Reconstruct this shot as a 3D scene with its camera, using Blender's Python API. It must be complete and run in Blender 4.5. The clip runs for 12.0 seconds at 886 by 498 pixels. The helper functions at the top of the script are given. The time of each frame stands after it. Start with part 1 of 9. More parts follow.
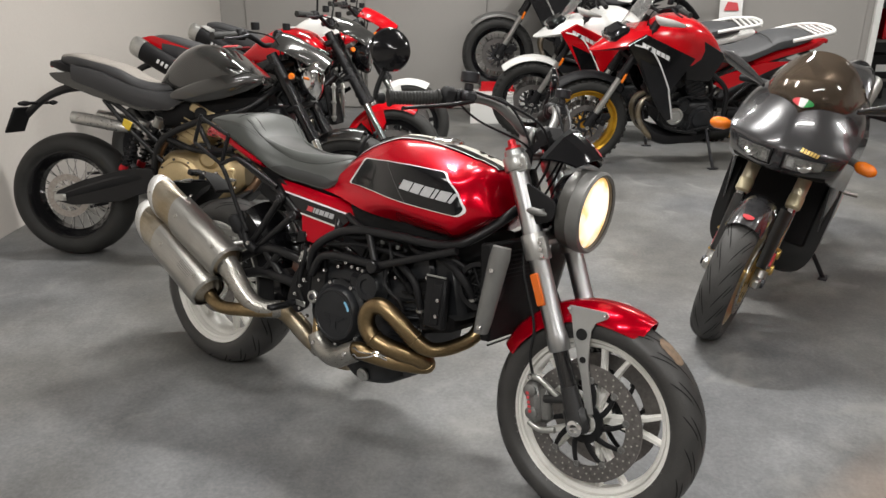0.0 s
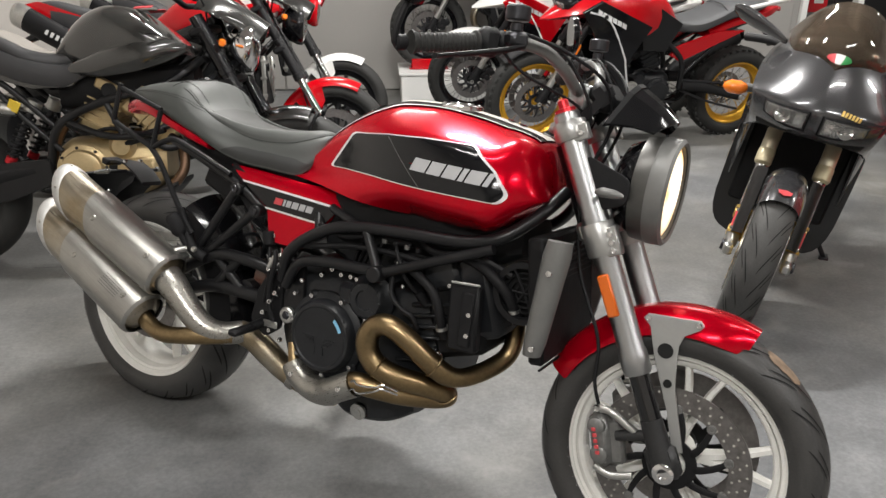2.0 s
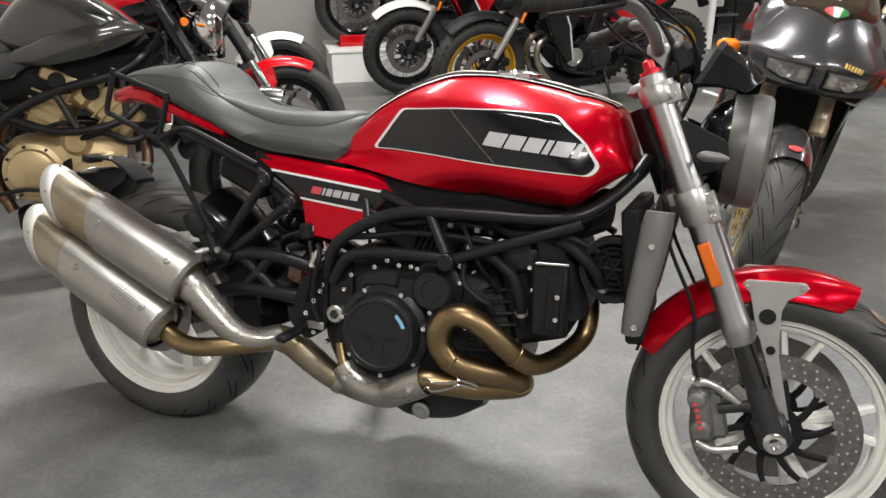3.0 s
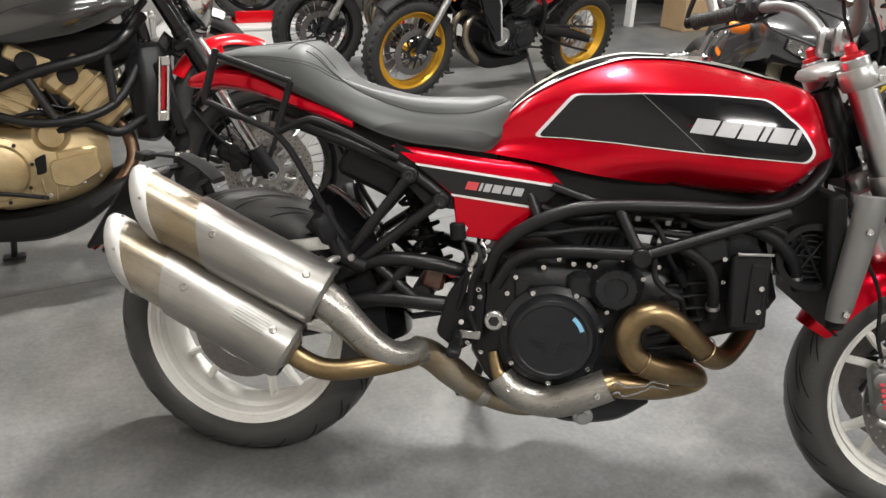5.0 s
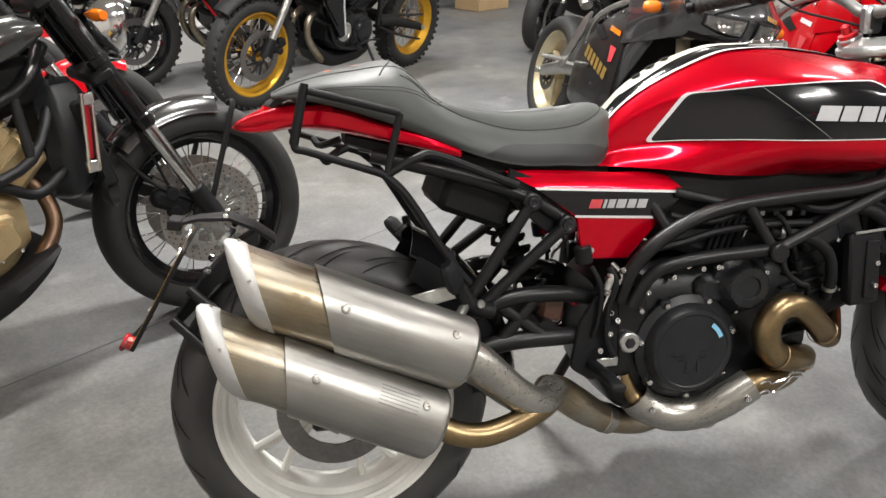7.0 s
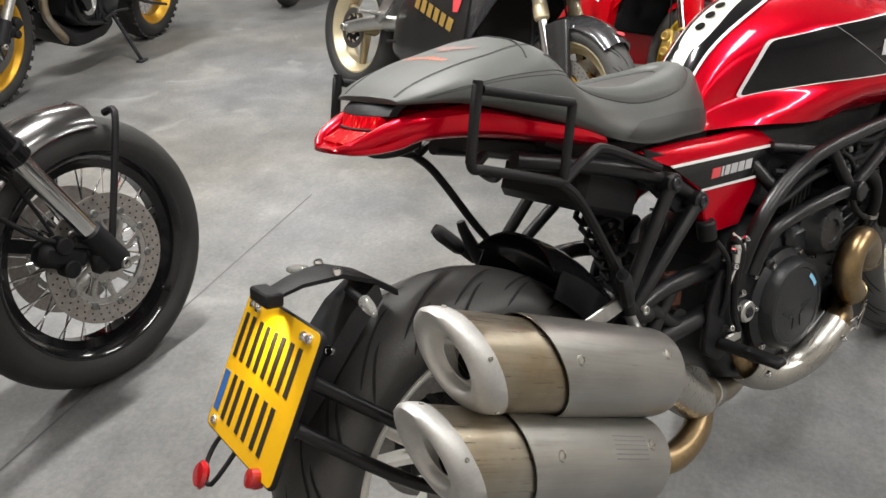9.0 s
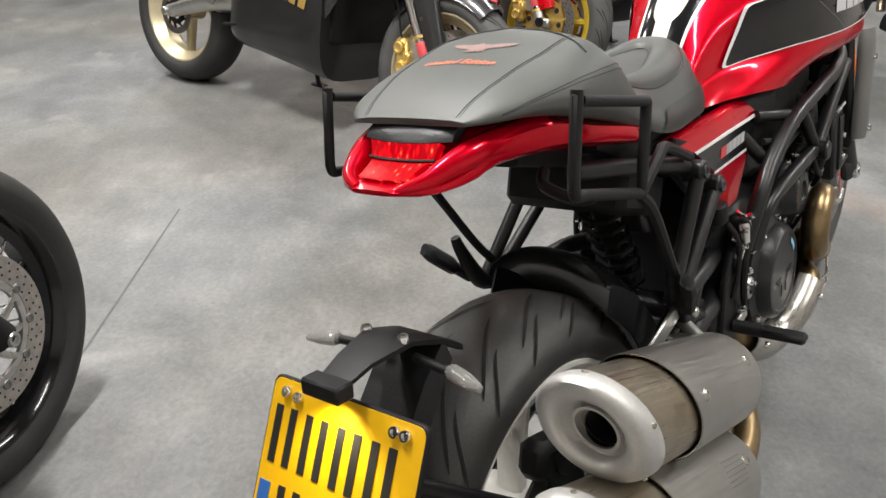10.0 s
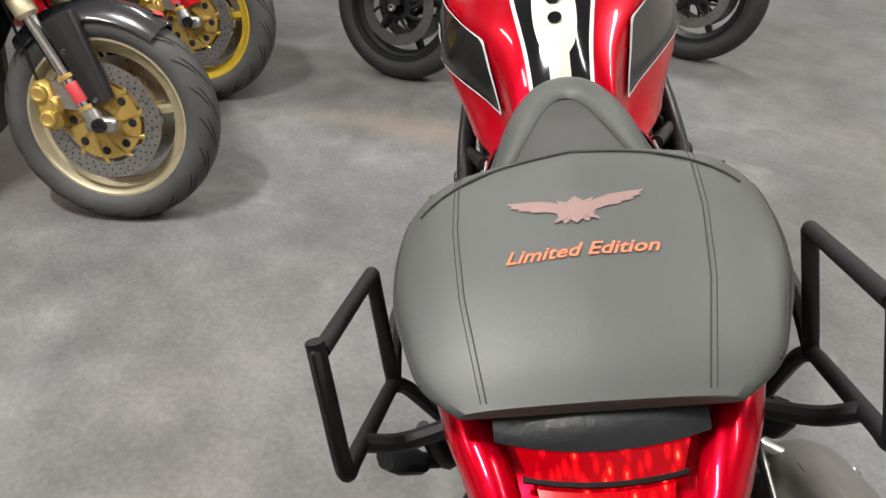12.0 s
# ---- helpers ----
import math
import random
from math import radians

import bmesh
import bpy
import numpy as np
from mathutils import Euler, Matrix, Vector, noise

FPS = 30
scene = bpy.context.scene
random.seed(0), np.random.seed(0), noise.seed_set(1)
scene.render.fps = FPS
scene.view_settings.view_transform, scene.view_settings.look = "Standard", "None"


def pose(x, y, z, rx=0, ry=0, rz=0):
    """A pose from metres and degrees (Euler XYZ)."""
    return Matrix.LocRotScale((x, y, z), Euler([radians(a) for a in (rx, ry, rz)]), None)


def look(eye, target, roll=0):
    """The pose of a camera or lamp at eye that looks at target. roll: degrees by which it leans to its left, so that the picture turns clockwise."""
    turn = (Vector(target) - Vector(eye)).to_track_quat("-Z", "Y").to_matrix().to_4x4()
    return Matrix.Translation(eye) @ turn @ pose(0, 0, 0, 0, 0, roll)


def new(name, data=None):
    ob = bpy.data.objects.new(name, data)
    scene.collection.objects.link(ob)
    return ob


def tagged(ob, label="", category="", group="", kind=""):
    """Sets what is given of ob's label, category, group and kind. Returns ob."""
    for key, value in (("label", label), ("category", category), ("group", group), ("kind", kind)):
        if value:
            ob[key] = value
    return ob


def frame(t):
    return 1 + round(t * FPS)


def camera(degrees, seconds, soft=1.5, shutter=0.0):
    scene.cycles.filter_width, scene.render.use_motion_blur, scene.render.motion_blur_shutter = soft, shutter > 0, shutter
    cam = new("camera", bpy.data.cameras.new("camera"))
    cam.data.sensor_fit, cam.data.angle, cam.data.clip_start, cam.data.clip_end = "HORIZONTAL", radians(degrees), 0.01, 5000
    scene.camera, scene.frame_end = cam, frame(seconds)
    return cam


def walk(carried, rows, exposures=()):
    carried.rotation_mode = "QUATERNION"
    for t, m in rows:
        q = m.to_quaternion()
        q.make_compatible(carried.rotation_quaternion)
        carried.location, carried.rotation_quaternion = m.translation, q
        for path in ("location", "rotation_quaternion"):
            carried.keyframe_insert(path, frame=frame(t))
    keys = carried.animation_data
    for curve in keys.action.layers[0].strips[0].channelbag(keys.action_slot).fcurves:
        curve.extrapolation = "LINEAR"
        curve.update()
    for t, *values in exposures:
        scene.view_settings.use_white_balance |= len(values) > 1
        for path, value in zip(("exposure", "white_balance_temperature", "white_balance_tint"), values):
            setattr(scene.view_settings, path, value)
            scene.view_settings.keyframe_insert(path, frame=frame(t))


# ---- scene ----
cam = camera(60.30, 12.0)
PATH = [
    (0, (2.407, -1.382, 1.478), (1.205, 0.045, 0.756), 0.16),
    (0.5, (2.253, -1.355, 1.422), (1.097, 0.112, 0.707), 0.23),
    (1, (2.133, -1.283, 1.366), (1.027, 0.222, 0.649), 0.39),
    (1.5, (1.992, -1.183, 1.328), (0.944, 0.357, 0.599), 0.43),
    (2, (1.876, -1.165, 1.310), (0.881, 0.401, 0.562), 0.52),
    (2.5, (1.685, -1.203, 1.289), (0.799, 0.413, 0.512), -0.38),
    (3, (1.496, -1.231, 1.271), (0.735, 0.436, 0.470), -0.77),
    (3.2, (1.432, -1.223, 1.267), (0.710, 0.456, 0.456), -0.68),
    (4.8, (0.824, -1.322, 1.239), (0.455, 0.453, 0.393), 1.78),
    (5, (0.767, -1.311, 1.243), (0.437, 0.472, 0.398), 2.08),
    (5.5, (0.579, -1.293, 1.248), (0.414, 0.517, 0.414), 2.06),
    (6, (0.373, -1.280, 1.245), (0.350, 0.537, 0.409), 1.37),
    (6.5, (0.222, -1.208, 1.236), (0.334, 0.602, 0.393), 1.08),
    (7, (0.077, -1.133, 1.241), (0.337, 0.653, 0.379), 0.75),
    (7.2, (-0.009, -1.100, 1.239), (0.325, 0.670, 0.370), 0.80),
    (8.8, (-0.434, -0.684, 1.212), (0.430, 0.853, 0.267), 0.83),
    (9, (-0.491, -0.621, 1.211), (0.454, 0.855, 0.248), 0.73),
    (9.5, (-0.563, -0.442, 1.200), (0.560, 0.874, 0.196), 0.71),
    (10, (-0.603, -0.260, 1.200), (0.690, 0.862, 0.165), 0.83),
    (10.5, (-0.659, -0.092, 1.201), (0.786, 0.787, 0.133), 0.34),
    (11, (-0.614, 0.038, 1.197), (0.931, 0.693, 0.110), 0.26),
    (11.5, (-0.513, 0.160, 1.204), (1.092, 0.636, 0.110), 1.52),
    (12, (-0.366, 0.330, 1.206), (1.282, 0.559, 0.096), 2.01),
]
walk(cam, [(t, look(eye, target, roll)) for t, eye, target, roll in PATH],
     exposures=[(0.0, -0.39), (2.0, -0.28), (4.0, -0.04), (6.5, 0.04), (9.0, 0.01), (10.5, -0.05), (12.0, -0.20)])

# world and lamps
U = Vector((0.8, 0.6, 0.0))
V = Vector((-0.6, 0.8, 0.0))
ROOM = math.degrees(math.atan2(0.6, 0.8))


def room(a, b, z=0.0):
    """A place from metres along the back wall, metres towards it, and height."""
    return U * a + V * b + Vector((0, 0, z))


WALL_A0, WALL_A1, WALL_B0, WALL_B1, CEIL = -1.57, 8.6, -5.5, 5.25, 3.1

world = bpy.data.worlds.new("world")
scene.world = world
world.use_nodes = True
world.node_tree.nodes["Background"].inputs[0].default_value = (0.8, 0.85, 0.9, 1)
world.node_tree.nodes["Background"].inputs[1].default_value = 0.015

# places of the ceiling lights and their watts
POWER = {(0.35, -3.2): 94.0, (0.35, -0.7): 34.0, (1.1, 1.2): 140.0, (0.35, 3.2): 62.0, (3.1, -3.2): 62.0, (3.1, -0.5): 26.0, (3.1, 3.2): 84.0, (6.2, -3.2): 64.0, (6.2, 0.15): 64.0, (6.2, 3.2): 64.0}
PANELS = list(POWER)
LONG = {(1.1, 1.2): 0.6}
for a, b in PANELS:
    d = bpy.data.lights.new("ceiling_panel_lamp", "AREA")
    d.shape, d.size, d.size_y, d.energy = "RECTANGLE", LONG.get((a, b), 1.2), 0.12, POWER[a, b]
    d.color = (1.0, 0.975, 0.94)
    o = new("ceiling_panel_lamp", d)
    o.matrix_world = Matrix.Translation(room(a, b, CEIL - 0.06)) @ pose(0, 0, 0, 0, 0, ROOM)

# materials


def node_mat(name):
    m = bpy.data.materials.new(name)
    m.use_nodes = True
    return m, m.node_tree.nodes, m.node_tree.links, m.node_tree.nodes["Principled BSDF"]


def paint(name, col, rough=0.5, metal=0.0, var=0.12, scale=8.0, bump=0.0, bscale=120.0, coat=0.0, rvar=0.1, spec=0.5):
    """A surface with stains at two sizes and fine relief."""
    m, n, l, p = node_mat(name)
    tc = n.new("ShaderNodeTexCoord")
    big, small = n.new("ShaderNodeTexNoise"), n.new("ShaderNodeTexNoise")
    big.inputs["Scale"].default_value, big.inputs["Detail"].default_value = scale, 6
    small.inputs["Scale"].default_value, small.inputs["Detail"].default_value = bscale, 4
    for t in (big, small):
        l.new(tc.outputs["Object"], t.inputs["Vector"])
    add = n.new("ShaderNodeMix")
    add.data_type = "FLOAT"
    add.inputs[0].default_value = 0.35
    l.new(big.outputs["Fac"], add.inputs[2])
    l.new(small.outputs["Fac"], add.inputs[3])
    ramp = n.new("ShaderNodeValToRGB")
    ramp.color_ramp.elements[0].position, ramp.color_ramp.elements[1].position = 0.3, 0.7
    ramp.color_ramp.elements[0].color = (*[c * (1 - var) for c in col], 1)
    ramp.color_ramp.elements[1].color = (*[min(1, c * (1 + var)) for c in col], 1)
    l.new(add.outputs[0], ramp.inputs[0])
    l.new(ramp.outputs[0], p.inputs["Base Color"])
    mr = n.new("ShaderNodeMapRange")
    mr.inputs[3].default_value, mr.inputs[4].default_value = max(0.02, rough - rvar), min(1, rough + rvar)
    l.new(big.outputs["Fac"], mr.inputs[0])
    l.new(mr.outputs[0], p.inputs["Roughness"])
    p.inputs["Metallic"].default_value = metal
    p.inputs["Coat Weight"].default_value = coat
    p.inputs["Coat Roughness"].default_value = 0.04
    p.inputs["Specular IOR Level"].default_value = spec
    if bump:
        b = n.new("ShaderNodeBump")
        b.inputs["Strength"].default_value, b.inputs["Distance"].default_value = bump, 0.002
        l.new(small.outputs["Fac"], b.inputs["Height"])
        l.new(b.outputs[0], p.inputs["Normal"])
    return m


def glow(name, col, strength):
    m, n, l, p = node_mat(name)
    p.inputs["Base Color"].default_value = (*col, 1)
    p.inputs["Emission Color"].default_value = (*col, 1)
    p.inputs["Emission Strength"].default_value = strength
    return m


def glass(name, col, rough=0.05, alpha_mix=0.0):
    m, n, l, p = node_mat(name)
    p.inputs["Base Color"].default_value = (*col, 1)
    p.inputs["Roughness"].default_value = rough
    p.inputs["Transmission Weight"].default_value = 1.0 - alpha_mix
    p.inputs["IOR"].default_value = 1.4
    return m


def brushed(name, col, rough, turn=0.0, heat=None, stain=0.0):
    """Brushed metal whose fine scratches run along x turned down by turn degrees, with heat-tinted patches and soot."""
    m, n, l, p = node_mat(name)
    tc, rot, mp = n.new("ShaderNodeTexCoord"), n.new("ShaderNodeMapping"), n.new("ShaderNodeMapping")
    rot.inputs["Rotation"].default_value = (0, radians(turn), 0)
    mp.inputs["Scale"].default_value = (2.5, 70, 70)
    l.new(tc.outputs["Object"], rot.inputs[0])
    l.new(rot.outputs[0], mp.inputs[0])
    sc, big, spot = n.new("ShaderNodeTexNoise"), n.new("ShaderNodeTexNoise"), n.new("ShaderNodeTexNoise")
    sc.inputs["Scale"].default_value, sc.inputs["Detail"].default_value, sc.inputs["Roughness"].default_value = 4, 6, 0.7
    big.inputs["Scale"].default_value, big.inputs["Detail"].default_value = 9, 5
    spot.inputs["Scale"].default_value, spot.inputs["Detail"].default_value = 17, 7
    l.new(mp.outputs[0], sc.inputs["Vector"])
    l.new(tc.outputs["Object"], big.inputs["Vector"])
    l.new(tc.outputs["Object"], spot.inputs["Vector"])
    mr = n.new("ShaderNodeMapRange")
    mr.inputs[1].default_value, mr.inputs[2].default_value = 0.3, 0.7
    mr.inputs[3].default_value, mr.inputs[4].default_value = rough - 0.08, rough + 0.12
    l.new(sc.outputs["Fac"], mr.inputs[0])
    l.new(mr.outputs[0], p.inputs["Roughness"])
    ramp = n.new("ShaderNodeValToRGB")
    ramp.color_ramp.elements[0].position, ramp.color_ramp.elements[1].position = 0.36, 0.66
    ramp.color_ramp.elements[0].color = (*(heat or [c * 0.85 for c in col]), 1)
    ramp.color_ramp.elements[1].color = (*col, 1)
    l.new(big.outputs["Fac"], ramp.inputs[0])
    line, mul = n.new("ShaderNodeMapRange"), n.new("ShaderNodeMix")
    line.inputs[1].default_value, line.inputs[2].default_value, line.inputs[3].default_value, line.inputs[4].default_value = 0.35, 0.65, 0.90, 1.06
    l.new(sc.outputs["Fac"], line.inputs[0])
    mul.data_type, mul.blend_type = "RGBA", "MULTIPLY"
    mul.inputs[0].default_value = 1.0
    l.new(ramp.outputs[0], mul.inputs[6])
    l.new(line.outputs[0], mul.inputs[7])
    soot, dirt = n.new("ShaderNodeMapRange"), n.new("ShaderNodeMix")
    soot.inputs[1].default_value, soot.inputs[2].default_value, soot.inputs[3].default_value, soot.inputs[4].default_value = 0.52, 0.72, 0.0, stain
    l.new(spot.outputs["Fac"], soot.inputs[0])
    dirt.data_type = "RGBA"
    dirt.inputs[7].default_value = (0.085, 0.055, 0.032, 1)
    l.new(soot.outputs[0], dirt.inputs[0])
    l.new(mul.outputs[2], dirt.inputs[6])
    l.new(dirt.outputs[2], p.inputs["Base Color"])
    b = n.new("ShaderNodeBump")
    b.inputs["Strength"].default_value, b.inputs["Distance"].default_value = 0.25, 0.0006
    l.new(sc.outputs["Fac"], b.inputs["Height"])
    l.new(b.outputs[0], p.inputs["Normal"])
    p.inputs["Metallic"].default_value = 0.9
    return m


STREAK = ((2.02, -0.88, 0.0), (0, 0, radians(44)), (0.95, 0.15, 1.0))


def floor_material():
    m, n, l, p = node_mat("painted_concrete_floor")
    tc = n.new("ShaderNodeTexCoord")
    noises = []
    for s, dt in ((1.3, 10), (7.0, 10), (70.0, 6)):
        t = n.new("ShaderNodeTexNoise")
        t.inputs["Scale"].default_value, t.inputs["Detail"].default_value, t.inputs["Roughness"].default_value = s, dt, 0.7
        l.new(tc.outputs["Object"], t.inputs["Vector"])
        noises.append(t)
    mix = n.new("ShaderNodeMix")
    mix.data_type = "FLOAT"
    mix.inputs[0].default_value = 0.5
    l.new(noises[0].outputs["Fac"], mix.inputs[2])
    l.new(noises[1].outputs["Fac"], mix.inputs[3])
    mix2 = n.new("ShaderNodeMix")
    mix2.data_type = "FLOAT"
    mix2.inputs[0].default_value = 0.3
    l.new(mix.outputs[0], mix2.inputs[2])
    l.new(noises[2].outputs["Fac"], mix2.inputs[3])
    ramp = n.new("ShaderNodeValToRGB")
    e = ramp.color_ramp.elements
    e[0].position, e[0].color = 0.36, (0.088, 0.090, 0.090, 1)
    e[1].position, e[1].color = 0.63, (0.220, 0.221, 0.215, 1)
    mid = e.new(0.49)
    mid.color = (0.145, 0.148, 0.146, 1)
    l.new(mix2.outputs[0], ramp.inputs[0])
    # wide patches, warmer where worn
    wide, tone, tint = n.new("ShaderNodeTexNoise"), n.new("ShaderNodeValToRGB"), n.new("ShaderNodeMix")
    wide.inputs["Scale"].default_value, wide.inputs["Detail"].default_value = 0.75, 5
    l.new(tc.outputs["Object"], wide.inputs["Vector"])
    tone.color_ramp.elements[0].position, tone.color_ramp.elements[0].color = 0.36, (0.93, 0.89, 0.83, 1)
    tone.color_ramp.elements[1].position, tone.color_ramp.elements[1].color = 0.64, (1.04, 1.05, 1.10, 1)
    l.new(wide.outputs["Fac"], tone.inputs[0])
    tint.data_type, tint.blend_type = "RGBA", "MULTIPLY"
    tint.inputs[0].default_value = 1.0
    l.new(ramp.outputs[0], tint.inputs[6])
    l.new(tone.outputs[0], tint.inputs[7])
    # soft clouds a hand to an arm across
    cloud, soft, shade = n.new("ShaderNodeTexNoise"), n.new("ShaderNodeMapRange"), n.new("ShaderNodeMix")
    cloud.inputs["Scale"].default_value, cloud.inputs["Detail"].default_value, cloud.inputs["Roughness"].default_value, cloud.inputs["Distortion"].default_value = 2.7, 4, 0.55, 0.6
    l.new(tc.outputs["Object"], cloud.inputs["Vector"])
    soft.inputs[1].default_value, soft.inputs[2].default_value, soft.inputs[3].default_value, soft.inputs[4].default_value = 0.36, 0.64, 0.87, 1.12
    l.new(cloud.outputs["Fac"], soft.inputs[0])
    shade.data_type, shade.blend_type = "RGBA", "MULTIPLY"
    shade.inputs[0].default_value = 1.0
    l.new(tint.outputs[2], shade.inputs[6])
    l.new(soft.outputs[0], shade.inputs[7])
    # pale scuffs
    sc = n.new("ShaderNodeTexNoise")
    sc.inputs["Scale"].default_value, sc.inputs["Detail"].default_value, sc.inputs["Distortion"].default_value = 2.6, 9, 1.2
    l.new(tc.outputs["Object"], sc.inputs["Vector"])
    r2 = n.new("ShaderNodeValToRGB")
    r2.color_ramp.elements[0].position, r2.color_ramp.elements[1].position = 0.62, 0.8
    l.new(sc.outputs["Fac"], r2.inputs[0])
    mc = n.new("ShaderNodeMix")
    mc.data_type = "RGBA"
    l.new(r2.outputs[0], mc.inputs[0])
    l.new(shade.outputs[2], mc.inputs[6])
    mc.inputs[7].default_value = (0.26, 0.26, 0.25, 1)
    # a faint tan streak and tiny pale flecks
    mp, ln, nz = n.new("ShaderNodeMapping"), n.new("ShaderNodeVectorMath"), n.new("ShaderNodeTexNoise")
    mp.vector_type = "TEXTURE"
    mp.inputs["Location"].default_value, mp.inputs["Rotation"].default_value, mp.inputs["Scale"].default_value = STREAK
    ln.operation = "LENGTH"
    nz.inputs["Scale"].default_value, nz.inputs["Detail"].default_value = 5.0, 7
    l.new(tc.outputs["Object"], mp.inputs[0])
    l.new(mp.outputs[0], ln.inputs[0])
    l.new(tc.outputs["Object"], nz.inputs["Vector"])
    fall, mul = n.new("ShaderNodeMapRange"), n.new("ShaderNodeMath")
    fall.inputs[1].default_value, fall.inputs[2].default_value, fall.inputs[3].default_value, fall.inputs[4].default_value = 0.1, 1.0, 0.75, 0.0
    mul.operation = "MULTIPLY"
    l.new(ln.outputs["Value"], fall.inputs[0])
    l.new(fall.outputs[0], mul.inputs[0])
    l.new(nz.outputs["Fac"], mul.inputs[1])
    tan = n.new("ShaderNodeMix")
    tan.data_type = "RGBA"
    tan.inputs[7].default_value = (0.36, 0.25, 0.18, 1)
    l.new(mul.outputs[0], tan.inputs[0])
    l.new(mc.outputs[2], tan.inputs[6])
    vo, dot = n.new("ShaderNodeTexVoronoi"), n.new("ShaderNodeMath")
    vo.inputs["Scale"].default_value = 2.4
    dot.operation = "LESS_THAN"
    dot.inputs[1].default_value = 0.016
    l.new(tc.outputs["Object"], vo.inputs["Vector"])
    l.new(vo.outputs["Distance"], dot.inputs[0])
    fl = n.new("ShaderNodeMix")
    fl.data_type = "RGBA"
    fl.inputs[7].default_value = (0.6, 0.6, 0.58, 1)
    l.new(dot.outputs[0], fl.inputs[0])
    l.new(tan.outputs[2], fl.inputs[6])
    l.new(fl.outputs[2], p.inputs["Base Color"])
    mr = n.new("ShaderNodeMapRange")
    mr.inputs[3].default_value, mr.inputs[4].default_value = 0.38, 0.62
    l.new(noises[1].outputs["Fac"], mr.inputs[0])
    l.new(mr.outputs[0], p.inputs["Roughness"])
    b = n.new("ShaderNodeBump")
    b.inputs["Strength"].default_value, b.inputs["Distance"].default_value = 0.25, 0.002
    l.new(noises[2].outputs["Fac"], b.inputs["Height"])
    l.new(b.outputs[0], p.inputs["Normal"])
    p.inputs["Specular IOR Level"].default_value = 0.4
    return m


FLOOR = floor_material()
WALL_WHITE = paint("warm_white_wall", (0.52, 0.49, 0.455), 0.6, var=0.05, scale=1.2, bump=0.1, bscale=60)
WALL_GREY = paint("grey_wall_panel", (0.30, 0.29, 0.275), 0.55, var=0.05, scale=1.0, bump=0.05)
CEILING = paint("ceiling_tile", (0.54, 0.54, 0.52), 0.8, var=0.04)
PLINTH = paint("white_plinth_board", (0.72, 0.72, 0.7), 0.5, var=0.05, scale=3)
RED = paint("candy_red_lacquer", (0.52, 0.0, 0.012), 0.24, metal=0.55, var=0.08, scale=3, coat=0.35, rvar=0.04, spec=0.04)
RED_FLAT = paint("red_gloss_plastic", (0.46, 0.001, 0.006), 0.25, spec=0.2, var=0.06, scale=4, coat=0.6, rvar=0.05)
BLACK_GLOSS = paint("gloss_black_lacquer", (0.006, 0.006, 0.007), 0.14, var=0.2, scale=5, coat=0.25, rvar=0.05, spec=0.3)
WHITE = paint("white_lacquer", (0.72, 0.72, 0.70), 0.3, var=0.04, scale=5, coat=0.4)
CREAM = paint("cream_white_decal", (0.50, 0.49, 0.43), 0.4, var=0.05, scale=5)
DECAL_WHITE = paint("silver_white_decal", (0.66, 0.66, 0.66), 0.35, var=0.05)
BADGE_SILVER = paint("silver_grey_badge", (0.40, 0.40, 0.41), 0.35, var=0.08)
DECAL_RED = paint("red_decal", (0.55, 0.06, 0.07), 0.35, var=0.05)
WHEEL_WHITE = paint("white_powder_coat", (0.84, 0.83, 0.79), 0.42, var=0.09, scale=10, bump=0.05)
SPORT_RUBBER = paint("dusty_sport_rubber", (0.066, 0.065, 0.063), 0.6, spec=0.35, var=0.3, scale=9, bump=0.2, bscale=260, rvar=0.12)
HERO_RUBBER = paint("dusty_tyre_rubber", (0.040, 0.039, 0.038), 0.46, spec=0.5, var=0.3, scale=9, bump=0.2, bscale=260, rvar=0.12)
RUBBER = paint("tyre_rubber", (0.026, 0.026, 0.025), 0.62, spec=0.3, var=0.25, scale=14, bump=0.2, bscale=260, rvar=0.12)
GROOVE = paint("tyre_groove", (0.005, 0.005, 0.005), 0.9, var=0.1)
FRAME_BLACK = paint("satin_black_frame", (0.008, 0.008, 0.009), 0.36, spec=0.36, var=0.2, scale=20, bump=0.12, bscale=300)
MATT_BLACK = paint("matt_black_plastic", (0.008, 0.008, 0.009), 0.55, spec=0.25, var=0.25, scale=16, bump=0.2, bscale=240)
ENGINE_BLACK = paint("black_engine_casting", (0.013, 0.014, 0.016), 0.36, spec=0.35, var=0.3, scale=18, bump=0.3, bscale=220)
# near black for parts set deep: the shade of recesses is in the colour
SHADE_BLACK = paint("black_with_recess_shade", (0.005, 0.005, 0.0055), 0.7, spec=0.25, var=0.4, scale=22, bump=0.4, bscale=90)
ENGINE_GOLD = paint("champagne_gold_casting", (0.50, 0.39, 0.22), 0.38, metal=0.7, var=0.18, scale=14, bump=0.2, bscale=200)
STEEL = brushed("brushed_stainless_steel", (0.41, 0.40, 0.375), 0.35, -25, stain=0.08)
PIPE_STEEL = brushed("polished_pipe_steel", (0.44, 0.425, 0.39), 0.30, 30, stain=0.05)
STEEL_TAN = brushed("heat_tinted_steel", (0.40, 0.37, 0.315), 0.32, -25, heat=(0.31, 0.25, 0.165), stain=0.28)
CAP_ALU = paint("satin_cast_end_cap", (0.52, 0.515, 0.50), 0.56, metal=0.7, var=0.12, scale=24, bump=0.12, bscale=260)
BRONZE = paint("bronzed_header_steel", (0.27, 0.195, 0.105), 0.34, metal=1.0, var=0.28, scale=7, rvar=0.08)
